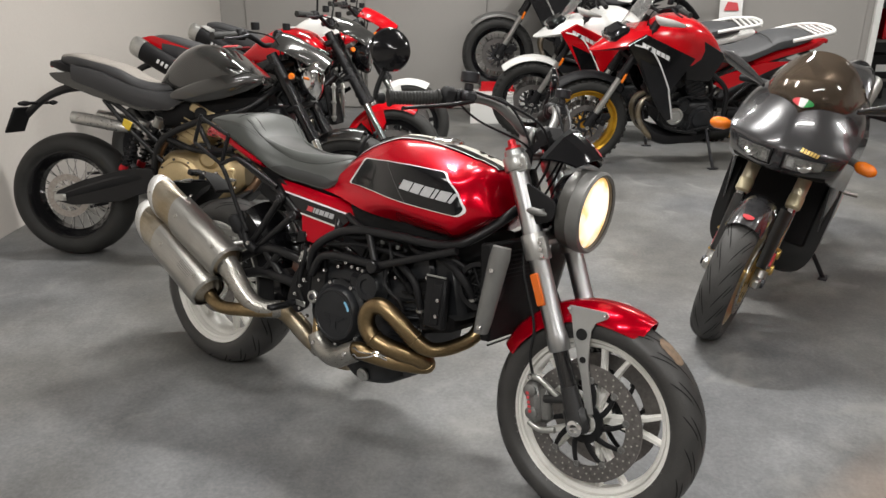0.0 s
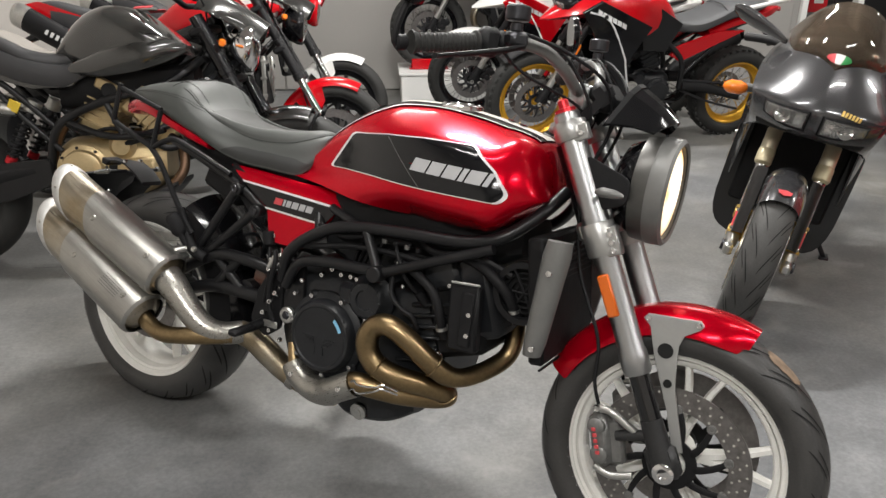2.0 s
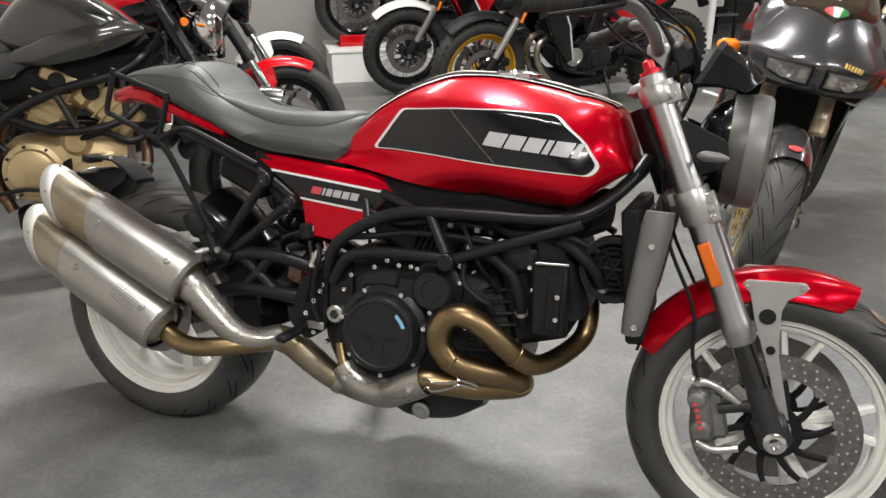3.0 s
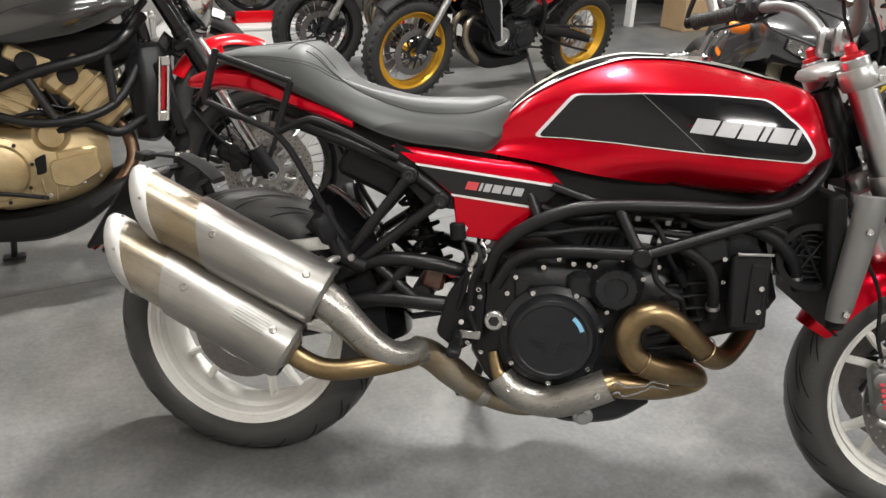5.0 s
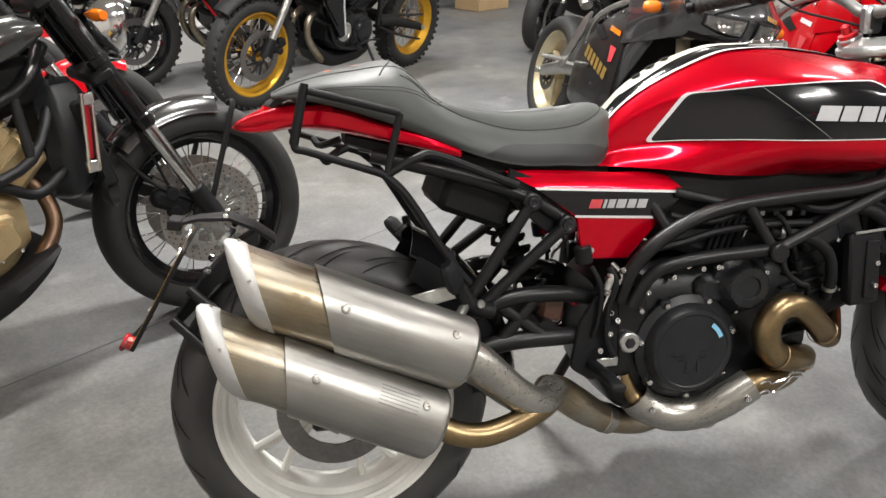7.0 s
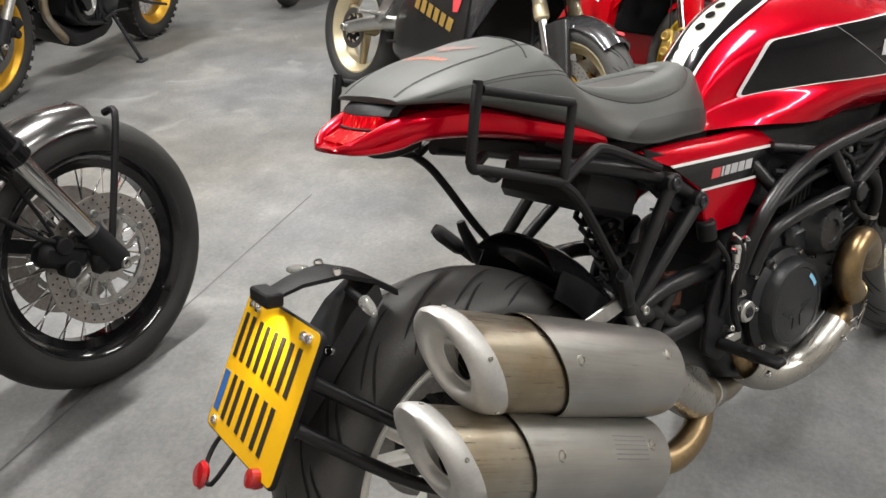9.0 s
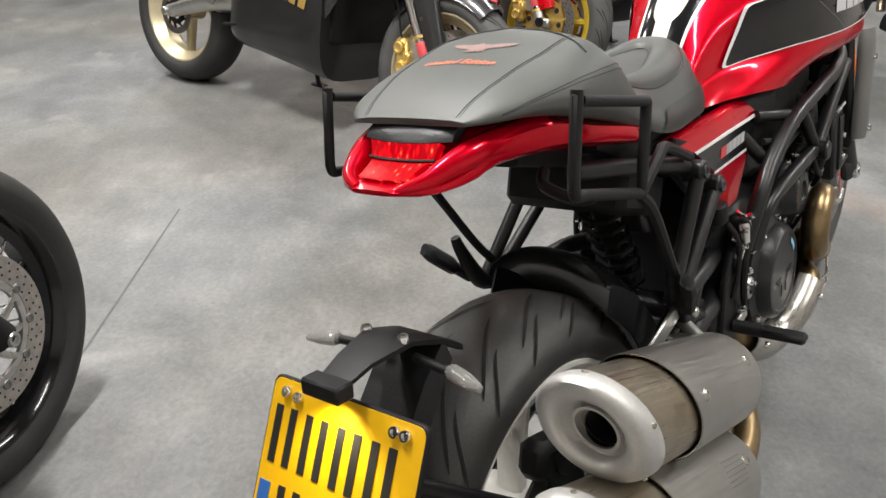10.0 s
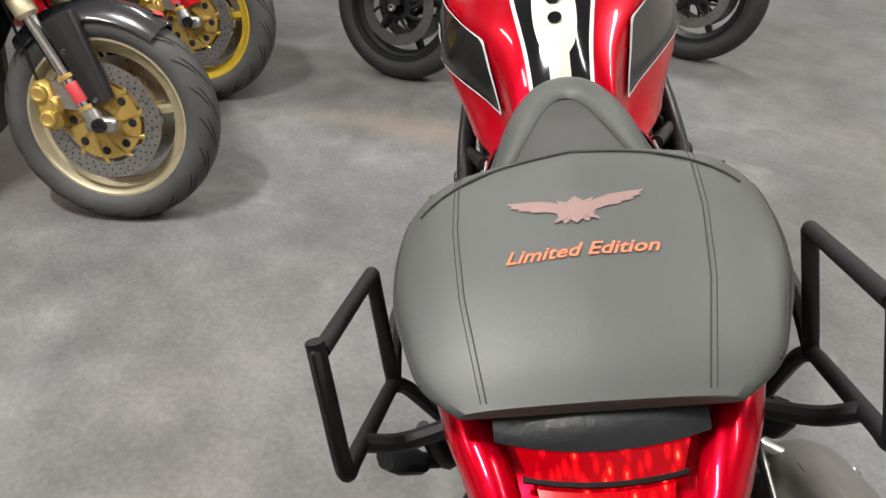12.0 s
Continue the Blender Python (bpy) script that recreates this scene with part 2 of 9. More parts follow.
ALU = paint("machined_aluminium", (0.44, 0.445, 0.45), 0.34, metal=1.0, var=0.08, scale=5, rvar=0.06, bump=0.03, bscale=400)
ALU_GREY = paint("silver_grey_paint", (0.17, 0.17, 0.165), 0.45, metal=0.4, var=0.08, scale=20, bump=0.1)
ALU_CAST = paint("cast_aluminium", (0.50, 0.50, 0.48), 0.35, metal=0.9, var=0.15, scale=30, bump=0.15)
CHROME = paint("chrome", (0.75, 0.75, 0.75), 0.1, metal=1.0, var=0.04, rvar=0.04)
CALIPER = paint("grey_cast_caliper", (0.20, 0.20, 0.195), 0.4, metal=0.6, var=0.15, scale=30, bump=0.15)
DARK_METAL = paint("dark_anodised_metal", (0.05, 0.05, 0.055), 0.35, metal=0.8, var=0.2, scale=20)
STANCHION = paint("black_coated_stanchion", (0.006, 0.006, 0.007), 0.10, var=0.1, rvar=0.03, coat=0.6)
DARK_CHROME = paint("polished_dark_metal", (0.15, 0.15, 0.15), 0.2, metal=1.0, var=0.15, scale=12, rvar=0.06)
CHAMPAGNE = paint("champagne_fork_tube", (0.50, 0.45, 0.33), 0.32, metal=0.5, var=0.1, scale=14)
DISC = paint("drilled_brake_steel", (0.20, 0.19, 0.185), 0.35, metal=0.85, var=0.2, scale=60)
DISC_COPPER = paint("copper_grey_brake_steel", (0.40, 0.37, 0.345), 0.34, metal=0.85, var=0.2, scale=60)
DISC_BRIGHT = paint("bright_brake_steel", (0.45, 0.44, 0.42), 0.3, metal=0.9, var=0.15, scale=60)
LEATHER = paint("grey_green_vinyl", (0.056, 0.060, 0.0565), 0.52, var=0.10, scale=7, bump=0.07, bscale=500)
SEAT_INSERT = paint("dark_grey_vinyl", (0.036, 0.037, 0.035), 0.55, var=0.10, scale=7, bump=0.07, bscale=500)
LEATHER_SIDE = paint("charcoal_vinyl", (0.024, 0.025, 0.0245), 0.5, var=0.12, scale=7, bump=0.08, bscale=500)
STITCH = paint("dark_seam_thread", (0.026, 0.027, 0.026), 0.8, var=0.1)
EMBROIDERY = paint("brown_grey_embroidery", (0.24, 0.155, 0.14), 0.8, var=0.2, bump=0.5, bscale=900)
EMBROIDERY_ORANGE = paint("orange_embroidery", (0.68, 0.17, 0.075), 0.75, var=0.15, bump=0.5, bscale=900)
AMBER = paint("amber_reflector", (0.62, 0.12, 0.006), 0.3, var=0.08, coat=0.3)
ORANGE = paint("orange_lens", (0.85, 0.20, 0.01), 0.2, var=0.05, coat=0.5)
BLUE = paint("pale_blue_sticker", (0.22, 0.50, 0.72), 0.5, var=0.05)
YELLOW_PLATE = paint("yellow_reflective_plate", (0.68, 0.38, 0.0), 0.45, var=0.05)
PLATE_BLACK = paint("black_plate_print", (0.012, 0.012, 0.012), 0.5, var=0.1)
PLATE_BLUE = paint("blue_plate_band", (0.02, 0.10, 0.35), 0.5, var=0.1)
CLEAR = glass("clear_lens", (0.5, 0.5, 0.48), 0.1, 0.3)
HEAD_GLASS = glass("headlight_glass", (0.92, 0.92, 0.9), 0.06, 0.1)
YOKE = paint("satin_silver_yoke", (0.44, 0.44, 0.43), 0.36, metal=0.85, var=0.06, scale=20, bump=0.08)
FORK_FOOT = paint("dark_cast_fork_foot", (0.035, 0.035, 0.036), 0.4, metal=0.4, var=0.2, scale=24, bump=0.2)
GRAPHITE = paint("graphite_lamp_shell", (0.085, 0.083, 0.078), 0.4, metal=0.5, var=0.1, scale=12)
SMOKED = glass("smoked_acrylic", (0.17, 0.13, 0.095), 0.03, 0.25)


def lamp_lens():
    """A lit lens: white in the middle, warmer in patches and towards its rim."""
    m, n, l, p = node_mat("lit_headlight_lens")
    tc, mp, ln, ramp = n.new("ShaderNodeTexCoord"), n.new("ShaderNodeMapping"), n.new("ShaderNodeVectorMath"), n.new("ShaderNodeValToRGB")
    mp.inputs["Location"].default_value = (0, 0, -0.847)
    mp.inputs["Scale"].default_value = (0, 1, 1)
    ln.operation = "LENGTH"
    l.new(tc.outputs["Object"], mp.inputs[0])
    l.new(mp.outputs[0], ln.inputs[0])
    sc, nz = n.new("ShaderNodeMath"), n.new("ShaderNodeTexNoise")
    sc.operation = "MULTIPLY_ADD"
    sc.inputs[1].default_value = 8.0
    nz.inputs["Scale"].default_value, nz.inputs["Detail"].default_value = 22, 2
    l.new(tc.outputs["Object"], nz.inputs["Vector"])
    half = n.new("ShaderNodeMath")
    half.operation = "MULTIPLY_ADD"
    half.inputs[1].default_value, half.inputs[2].default_value = 1.1, -0.42
    l.new(nz.outputs["Fac"], half.inputs[0])
    l.new(ln.outputs["Value"], sc.inputs[0])
    l.new(half.outputs[0], sc.inputs[2])
    l.new(sc.outputs[0], ramp.inputs[0])
    e = ramp.color_ramp.elements
    e[0].position, e[0].color = 0.55, (1.0, 0.93, 0.78, 1)
    e[1].position, e[1].color = 1.0, (0.85, 0.50, 0.16, 1)
    l.new(ramp.outputs[0], p.inputs["Emission Color"])
    l.new(ramp.outputs[0], p.inputs["Base Color"])
    p.inputs["Emission Strength"].default_value = 1.35
    return m


LAMP_WHITE = lamp_lens()


def lit_red():
    """A lit red lens with bright spots where its diodes sit."""
    m, n, l, p = node_mat("lit_tail_lens")
    tc, vo, ramp, mp = n.new("ShaderNodeTexCoord"), n.new("ShaderNodeTexVoronoi"), n.new("ShaderNodeValToRGB"), n.new("ShaderNodeMapping")
    mp.inputs["Scale"].default_value = (0.35, 1, 0.35)
    vo.inputs["Scale"].default_value = 170
    l.new(tc.outputs["Object"], mp.inputs[0])
    l.new(mp.outputs[0], vo.inputs["Vector"])
    e = ramp.color_ramp.elements
    e[0].position, e[0].color = 0.05, (1.0, 0.42, 0.18, 1)
    e[1].position, e[1].color = 0.50, (0.26, 0.0, 0.004, 1)
    mid = e.new(0.20)
    mid.color = (0.95, 0.006, 0.010, 1)
    l.new(vo.outputs["Distance"], ramp.inputs[0])
    l.new(ramp.outputs[0], p.inputs["Emission Color"])
    p.inputs["Base Color"].default_value = (0.25, 0.0, 0.002, 1)
    p.inputs["Emission Strength"].default_value = 1.15
    p.inputs["Roughness"].default_value = 0.2
    p.inputs["Specular IOR Level"].default_value = 0.15
    return m


LAMP_RED = lit_red()
RED_LENS = paint("red_lens", (0.34, 0.006, 0.01), 0.15, var=0.08, coat=0.7)
RED_ANOD = paint("red_anodised", (0.55, 0.02, 0.03), 0.3, metal=0.6, var=0.1)
CARBON = paint("carbon_grey_lacquer", (0.045, 0.045, 0.043), 0.2, metal=0.5, var=0.2, scale=6, coat=1.0, rvar=0.05)
GREY_METALLIC = paint("gunmetal_grey_lacquer", (0.055, 0.055, 0.058), 0.24, metal=0.5, var=0.08, scale=4, coat=1.0, rvar=0.05)
DARK_FAIRING = paint("dark_carbon_fairing", (0.013, 0.013, 0.013), 0.32, var=0.15, scale=6, coat=0.3, spec=0.4)
SEAT_SUEDE = paint("taupe_suede_seat", (0.27, 0.25, 0.225), 0.85, var=0.12, scale=6, bump=0.3, bscale=400)
SEAT_BLACK = paint("black_seat_vinyl", (0.03, 0.03, 0.032), 0.55, var=0.15, scale=7, bump=0.3, bscale=300)
SEAT_GREY = paint("grey_seat_vinyl", (0.055, 0.057, 0.060), 0.6, var=0.12, scale=7, bump=0.3, bscale=300)
GOLD_RIM = paint("gold_anodised_rim", (0.66, 0.36, 0.03), 0.35, metal=0.6, var=0.1, scale=20)
GOLD_DULL = paint("pale_gold_rim", (0.48, 0.42, 0.28), 0.4, metal=0.5, var=0.12, scale=20)
GOLD_DISC = paint("gold_disc_carrier", (0.62, 0.42, 0.12), 0.35, metal=0.7, var=0.12, scale=30)
YELLOW_RIM = paint("yellow_gold_rim", (0.70, 0.50, 0.05), 0.35, metal=0.4, var=0.1, scale=20)
CARDBOARD = paint("brown_cardboard", (0.42, 0.29, 0.16), 0.8, var=0.1, scale=5)
WORN_PAPER = paint("worn_grey_sticker", (0.42, 0.41, 0.37), 0.6, var=0.15, scale=30)
PAPER = paint("white_paper", (0.75, 0.75, 0.74), 0.7, var=0.04)
BRACKET = paint("silver_bracket_paint", (0.34, 0.34, 0.33), 0.4, metal=0.3, var=0.06, scale=20)
HEADER_DARK = paint("dark_bronze_pipe", (0.16, 0.10, 0.065), 0.35, metal=0.9, var=0.3, scale=9)
# the back room's lack of light, put into its wall colour
STORE_DARKNESS = paint("back_room_darkness", (0.03, 0.03, 0.03), 0.8, var=0.2)
PANEL_GLOW = glow("lit_ceiling_panel", (1.0, 0.97, 0.93), 9.0)

# shape tools: a shape is (points, faces)


def join(*shapes):
    vs, fs = [], []
    for v, f in shapes:
        k = len(vs)
        vs += list(v)
        fs += [tuple(i + k for i in q) for q in f]
    return vs, fs


def moved(shape, m):
    return [tuple(m @ Vector(p)) for p in shape[0]], shape[1]


def part(name, shape, mat, parent, label="", sharp=38):
    """One mesh object under a thing or a part."""
    me = bpy.data.meshes.new(name)
    me.from_pydata([tuple(p) for p in shape[0]], [], shape[1])
    me.update()
    bm = bmesh.new()
    bm.from_mesh(me)
    bmesh.ops.recalc_face_normals(bm, faces=bm.faces)
    bm.to_mesh(me)
    bm.free()
    me.polygons.foreach_set("use_smooth", [True] * len(me.polygons))
    me.set_sharp_from_angle(angle=radians(sharp))
    me.materials.append(mat)
    ob = new(name, me)
    ob.parent = parent
    if label:
        tagged(ob, label)
    return ob


def thing(name, m, label, category, group="", kind=""):
    e = new(name)
    e.empty_display_size = 0.1
    e.matrix_world = m
    return tagged(e, label, category, group, kind)


def lerp_table(table, x):
    """A smooth curve through a table of (x, value)."""
    if x <= table[0][0]:
        return table[0][1]
    for i, ((x0, y0), (x1, y1)) in enumerate(zip(table, table[1:])):
        if x <= x1:
            s = (x - x0) / (x1 - x0)
            d = (y1 - y0) / (x1 - x0)
            before = (y0 - table[i - 1][1]) / (x0 - table[i - 1][0]) if i else d
            after = (table[i + 2][1] - y1) / (table[i + 2][0] - x1) if i + 2 < len(table) else d
            m0 = 0.0 if before * d <= 0 else (before + d) / 2
            m1 = 0.0 if after * d <= 0 else (after + d) / 2
            h = x1 - x0
            return y0 * (1 + 2 * s) * (1 - s) ** 2 + m0 * h * s * (1 - s) ** 2 + y1 * s * s * (3 - 2 * s) + m1 * h * s * s * (s - 1)
    return table[-1][1]


def smooth_path(pts, steps=6):
    p = [Vector(q) for q in pts]
    if len(p) < 3 or steps < 2:
        return p, [float(i) for i in range(len(p))]
    out, at = [], []
    for i in range(len(p) - 1):
        a, b, c, d = p[max(i - 1, 0)], p[i], p[i + 1], p[min(i + 2, len(p) - 1)]
        for k in range(steps):
            s = k / steps
            out.append(0.5 * (2 * b + (c - a) * s + (2 * a - 5 * b + 4 * c - d) * s * s + (3 * b - a - 3 * c + d) * s ** 3))
            at.append(i + s)
    out.append(p[-1])
    at.append(float(len(p) - 1))
    return out, at


def tube(pts, r, n=10, steps=6, flat=1.0):
    """A round rod along a smooth path; r is one radius or one for each point."""
    path, at = smooth_path(pts, steps)
    rs = r if isinstance(r, (list, tuple)) else [r] * len(pts)
    vs, fs = [], []
    side = None
    for i, q in enumerate(path):
        d = (path[min(i + 1, len(path) - 1)] - path[max(i - 1, 0)]).normalized()
        if side is None:
            side = d.orthogonal().normalized()
        side = (side - d * side.dot(d)).normalized()
        up = d.cross(side)
        k = min(int(at[i]), len(rs) - 2) if len(rs) > 1 else 0
        rad = rs[k] + (rs[min(k + 1, len(rs) - 1)] - rs[k]) * (at[i] - k)
        for j in range(n):
            a = 2 * math.pi * j / n
            vs.append(q + side * (math.cos(a) * rad) + up * (math.sin(a) * rad * flat))
        if i:
            o = (i - 1) * n
            fs += [(o + j, o + (j + 1) % n, o + n + (j + 1) % n, o + n + j) for j in range(n)]
    fs.append(tuple(range(n - 1, -1, -1)))
    fs.append(tuple(range(len(vs) - n, len(vs))))
    return [tuple(v) for v in vs], fs


def rod(a, b, r, r2=None, n=12):
    return tube([a, b], [r, r if r2 is None else r2], n, 1)


def lathe(profile, centre=(0, 0, 0), axis=(0, 1, 0), n=48, closed=False, arc=(0.0, 360.0)):
    """Turns (radius, along) round an axis."""
    ax = Vector(axis).normalized()
    e1 = Vector((1, 0, 0)) if abs(ax.x) < 0.9 else Vector((0, 0, 1))
    e1 = (e1 - ax * e1.dot(ax)).normalized()
    e2 = ax.cross(e1)
    c, full, k = Vector(centre), arc[1] - arc[0] > 359.9, len(profile)
    rows = n if full else n + 1
    vs, fs = [], []
    for i in range(rows):
        a = radians(arc[0] + (arc[1] - arc[0]) * i / n)
        w = e1 * math.cos(a) + e2 * math.sin(a)
        vs += [tuple(c + w * r + ax * h) for r, h in profile]
    for i in range(n):
        o, q = i * k, ((i + 1) % rows) * k
        fs += [(o + j, o + j + 1, q + j + 1, q + j) for j in range(k - 1)]
        if closed:
            fs.append((o + k - 1, o, q, q + k - 1))
    if not full and closed:
        fs += [tuple(range(k)), tuple(range((rows - 1) * k, rows * k))]
    return vs, fs


def cyl(a, b, r, n=24, bev=0.003):
    """A cylinder with eased edges from a to b."""
    a, b = Vector(a), Vector(b)
    h = (b - a).length
    bev = min(bev, h * 0.4, r * 0.4)
    return lathe([(0, 0), (r - bev, 0), (r, bev), (r, h - bev), (r - bev, h), (0, h)], a, b - a, n)


def loft(rings, caps=True):
    n = len(rings[0])
    vs, fs = [tuple(p) for r in rings for p in r], []
    for i in range(len(rings) - 1):
        o = i * n
        fs += [(o + j, o + (j + 1) % n, o + n + (j + 1) % n, o + n + j) for j in range(n)]
    if caps:
        fs += [tuple(range(n - 1, -1, -1)), tuple(range(len(vs) - n, len(vs)))]
    return vs, fs


def oval(x, zc, hw, hh, n=20, p=2.4, yc=0.0):
    """A rounded ring across the bike at x."""
    out = []
    for j in range(n):
        a = 2 * math.pi * j / n
        c, s = math.cos(a), math.sin(a)
        out.append((x, yc + hw * math.copysign(abs(c) ** (2 / p), c), zc + hh * math.copysign(abs(s) ** (2 / p), s)))
    return out


def body(table, n=20, p=2.6, yc=0.0):
    """A loft of ovals from rows (x, z low, z high, half width), filled in smoothly."""
    lo = [(r[0], r[1]) for r in table]
    hi = [(r[0], r[2]) for r in table]
    wd = [(r[0], r[3]) for r in table]
    xs = [table[0][0] + (table[-1][0] - table[0][0]) * i / 28 for i in range(29)]
    return loft([oval(x, (lerp_table(lo, x) + lerp_table(hi, x)) / 2, lerp_table(wd, x), max(0.002, (lerp_table(hi, x) - lerp_table(lo, x)) / 2), n, p, yc) for x in xs])


def block(c, s, bev=0.006, m=None):
    """A box with chamfered edges: centre, full sizes and an optional turn."""
    hx, hy, hz = (q / 2 for q in s)
    b = min(bev, hx * 0.8, hy * 0.8, hz * 0.8)
    vs, fs, idx = [], [], {}
    for sx in (-1, 1):
        for sy in (-1, 1):
            for sz in (-1, 1):
                for k, (dx, dy, dz) in enumerate(((0, b, b), (b, 0, b), (b, b, 0))):
                    idx[sx, sy, sz, k] = len(vs)
                    vs.append(Vector((sx * (hx - dx), sy * (hy - dy), sz * (hz - dz))))
    for s_ in (-1, 1):
        fs.append(tuple(idx[s_, y, z, 0] for y, z in ((-1, -1), (1, -1), (1, 1), (-1, 1))))
        fs.append(tuple(idx[x, s_, z, 1] for x, z in ((-1, -1), (1, -1), (1, 1), (-1, 1))))
        fs.append(tuple(idx[x, y, s_, 2] for x, y in ((-1, -1), (1, -1), (1, 1), (-1, 1))))
    for p in (-1, 1):
        for q in (-1, 1):
            fs.append((idx[p, q, -1, 0], idx[p, q, 1, 0], idx[p, q, 1, 1], idx[p, q, -1, 1]))
            fs.append((idx[p, -1, q, 0], idx[p, 1, q, 0], idx[p, 1, q, 2], idx[p, -1, q, 2]))
            fs.append((idx[-1, p, q, 1], idx[1, p, q, 1], idx[1, p, q, 2], idx[-1, p, q, 2]))
            for r in (-1, 1):
                fs.append((idx[p, q, r, 0], idx[p, q, r, 1], idx[p, q, r, 2]))
    mm = Matrix.Translation(c) @ (m or Matrix.Identity(4))
    return [tuple(mm @ v) for v in vs], fs


def slab(outline, thick, where):
    """A flat piece with eased edges: outline of (u, v), thickness, and where(u, v, w) gives its place."""
    n = len(outline)
    cu, cv = sum(p[0] for p in outline) / n, sum(p[1] for p in outline) / n
    k = min(0.25 * thick, 0.003)
    vs, fs = [], []
    for w, ins in ((0.0, k), (k, 0.0), (thick - k, 0.0), (thick, k)):
        for u, v in outline:
            d = math.hypot(u - cu, v - cv) or 1
            f = 1 - ins / d
            vs.append(tuple(where(cu + (u - cu) * f, cv + (v - cv) * f, w)))
    for i in range(3):
        o = i * n
        fs += [(o + j, o + (j + 1) % n, o + n + (j + 1) % n, o + n + j) for j in range(n)]
    fs += [tuple(range(n - 1, -1, -1)), tuple(range(3 * n, 4 * n))]
    return vs, fs


def rounded(pts, r, k=4):
    """Rounds the corners of a flat outline."""
    out = []
    for i, p in enumerate(pts):
        a, b, c = Vector(pts[i - 1]), Vector(p), Vector(pts[(i + 1) % len(pts)])
        ra = min(r, (a - b).length * 0.45, (c - b).length * 0.45)
        s, e = b + (a - b).normalized() * ra, b + (c - b).normalized() * ra
        for j in range(k + 1):
            t = j / k
            q = s * (1 - t) ** 2 + b * 2 * t * (1 - t) + e * t * t
            out.append((q[0], q[1]))
    return out


def sheet(grid):
    """A sheet through a grid of points."""
    r, c = len(grid), len(grid[0])
    return [tuple(p) for row in grid for p in row], [(i * c + j, i * c + j + 1, (i + 1) * c + j + 1, (i + 1) * c + j) for i in range(r - 1) for j in range(c - 1)]


def thick_sheet(grid, inward):
    """A sheet with an inner face, inward(p) giving the point below p, and closed rims."""
    r, c = len(grid), len(grid[0])
    top = sheet(grid)
    low = [tuple(inward(Vector(p))) for p in top[0]]
    k = r * c
    fs = top[1] + [tuple(i + k for i in reversed(f)) for f in top[1]]
    rim = [(0, j) for j in range(c)] + [(i, c - 1) for i in range(1, r)] + [(r - 1, j) for j in range(c - 2, -1, -1)] + [(i, 0) for i in range(r - 2, 0, -1)]
    for a, b in zip(rim, rim[1:] + rim[:1]):
        i, j = a[0] * c + a[1], b[0] * c + b[1]
        fs.append((i, j, j + k, i + k))
    return top[0] + low, fs


def bolt(at, axis, r=0.007, h=0.006):
    a = Vector(at)
    ax = Vector(axis).normalized()
    return lathe([(0, h * 0.55), (r * 0.5, h * 0.55), (r * 0.55, h), (r * 0.85, h), (r, h * 0.6), (r, -h * 0.3)], a, ax, 12)


def tyre_shape(c, R, w, rim, n=64):
    h = R - rim
    rc = R - 0.62 * h
    prof = []
    for i in range(17):
        a = radians(-112 + 224 * i / 16)
        prof.append((rc + (R - rc) * math.cos(a), (w / 2) * math.copysign(abs(math.sin(a)) ** 0.9, a)))
    prof = [(rim - 0.004, -w * 0.36)] + prof + [(rim - 0.004, w * 0.36)]
    return lathe(prof, c, (0, 1, 0), n, closed=True)


def rim_shape(c, rim, w, depth=0.042, n=64):
    h = w / 2
    prof = [(rim + 0.006, -h), (rim + 0.006, -h + 0.008), (rim - 0.014, -h + 0.014), (rim - 0.014, h - 0.014), (rim + 0.006, h - 0.008), (rim + 0.006, h),
            (rim - 0.006, h), (rim - 0.012, h - 0.006), (rim - 0.022, h - 0.022), (rim - depth, h * 0.35), (rim - depth, -h * 0.35), (rim - 0.022, -h + 0.022), (rim - 0.012, -h + 0.006), (rim - 0.006, -h)]
    return lathe(prof, c, (0, 1, 0), n, closed=True)


def stepped_rim(c, rim, w, n=72):
    """A cast rim: rolled lips, a step behind each, and a dropped well."""
    h = w / 2
    half = [(rim - 0.016, h - 0.016), (rim + 0.003, h - 0.009), (rim + 0.007, h - 0.003), (rim + 0.005, h), (rim - 0.001, h - 0.001), (rim - 0.005, h - 0.006), (rim - 0.009, h - 0.010), (rim - 0.0095, h - 0.018), (rim - 0.016, h - 0.021), (rim - 0.020, h - 0.030), (rim - 0.0205, h * 0.52), (rim - 0.030, h * 0.42), (rim - 0.034, h * 0.28)]
    prof = half + [(r, -y) for r, y in reversed(half)]
    return lathe(prof, c, (0, 1, 0), n, closed=True)


def disc_ring(c, y, r0, r1, th, n=56):
    return lathe([(r0, y - th / 2), (r0, y + th / 2), (r1, y + th / 2), (r1, y - th / 2)], c, (0, 1, 0), n, closed=True)


def polar(c, r, deg, y):
    a = radians(deg)
    return (c[0] + r * math.cos(a), y, c[2] + r * math.sin(a))


def spoke_shape(c, r0, r1, deg, w0, w1, t0, t1, twist=0.0):
    rings = []
    for k in range(5):
        s = k / 4
        r, w, t = r0 + (r1 - r0) * s, w0 + (w1 - w0) * s, t0 + (t1 - t0) * s
        a = radians(deg + twist * s)
        d, e = Vector((math.cos(a), 0, math.sin(a))), Vector((-math.sin(a), 0, math.cos(a)))
        o = Vector(c) + d * r
        rings.append([o + e * (w * u) + Vector((0, t * v, 0)) for u, v in ((-0.5, -0.3), (-0.3, -0.5), (0.3, -0.5), (0.5, -0.3), (0.5, 0.3), (0.3, 0.5), (-0.3, 0.5), (-0.5, 0.3))])
    return loft(rings)


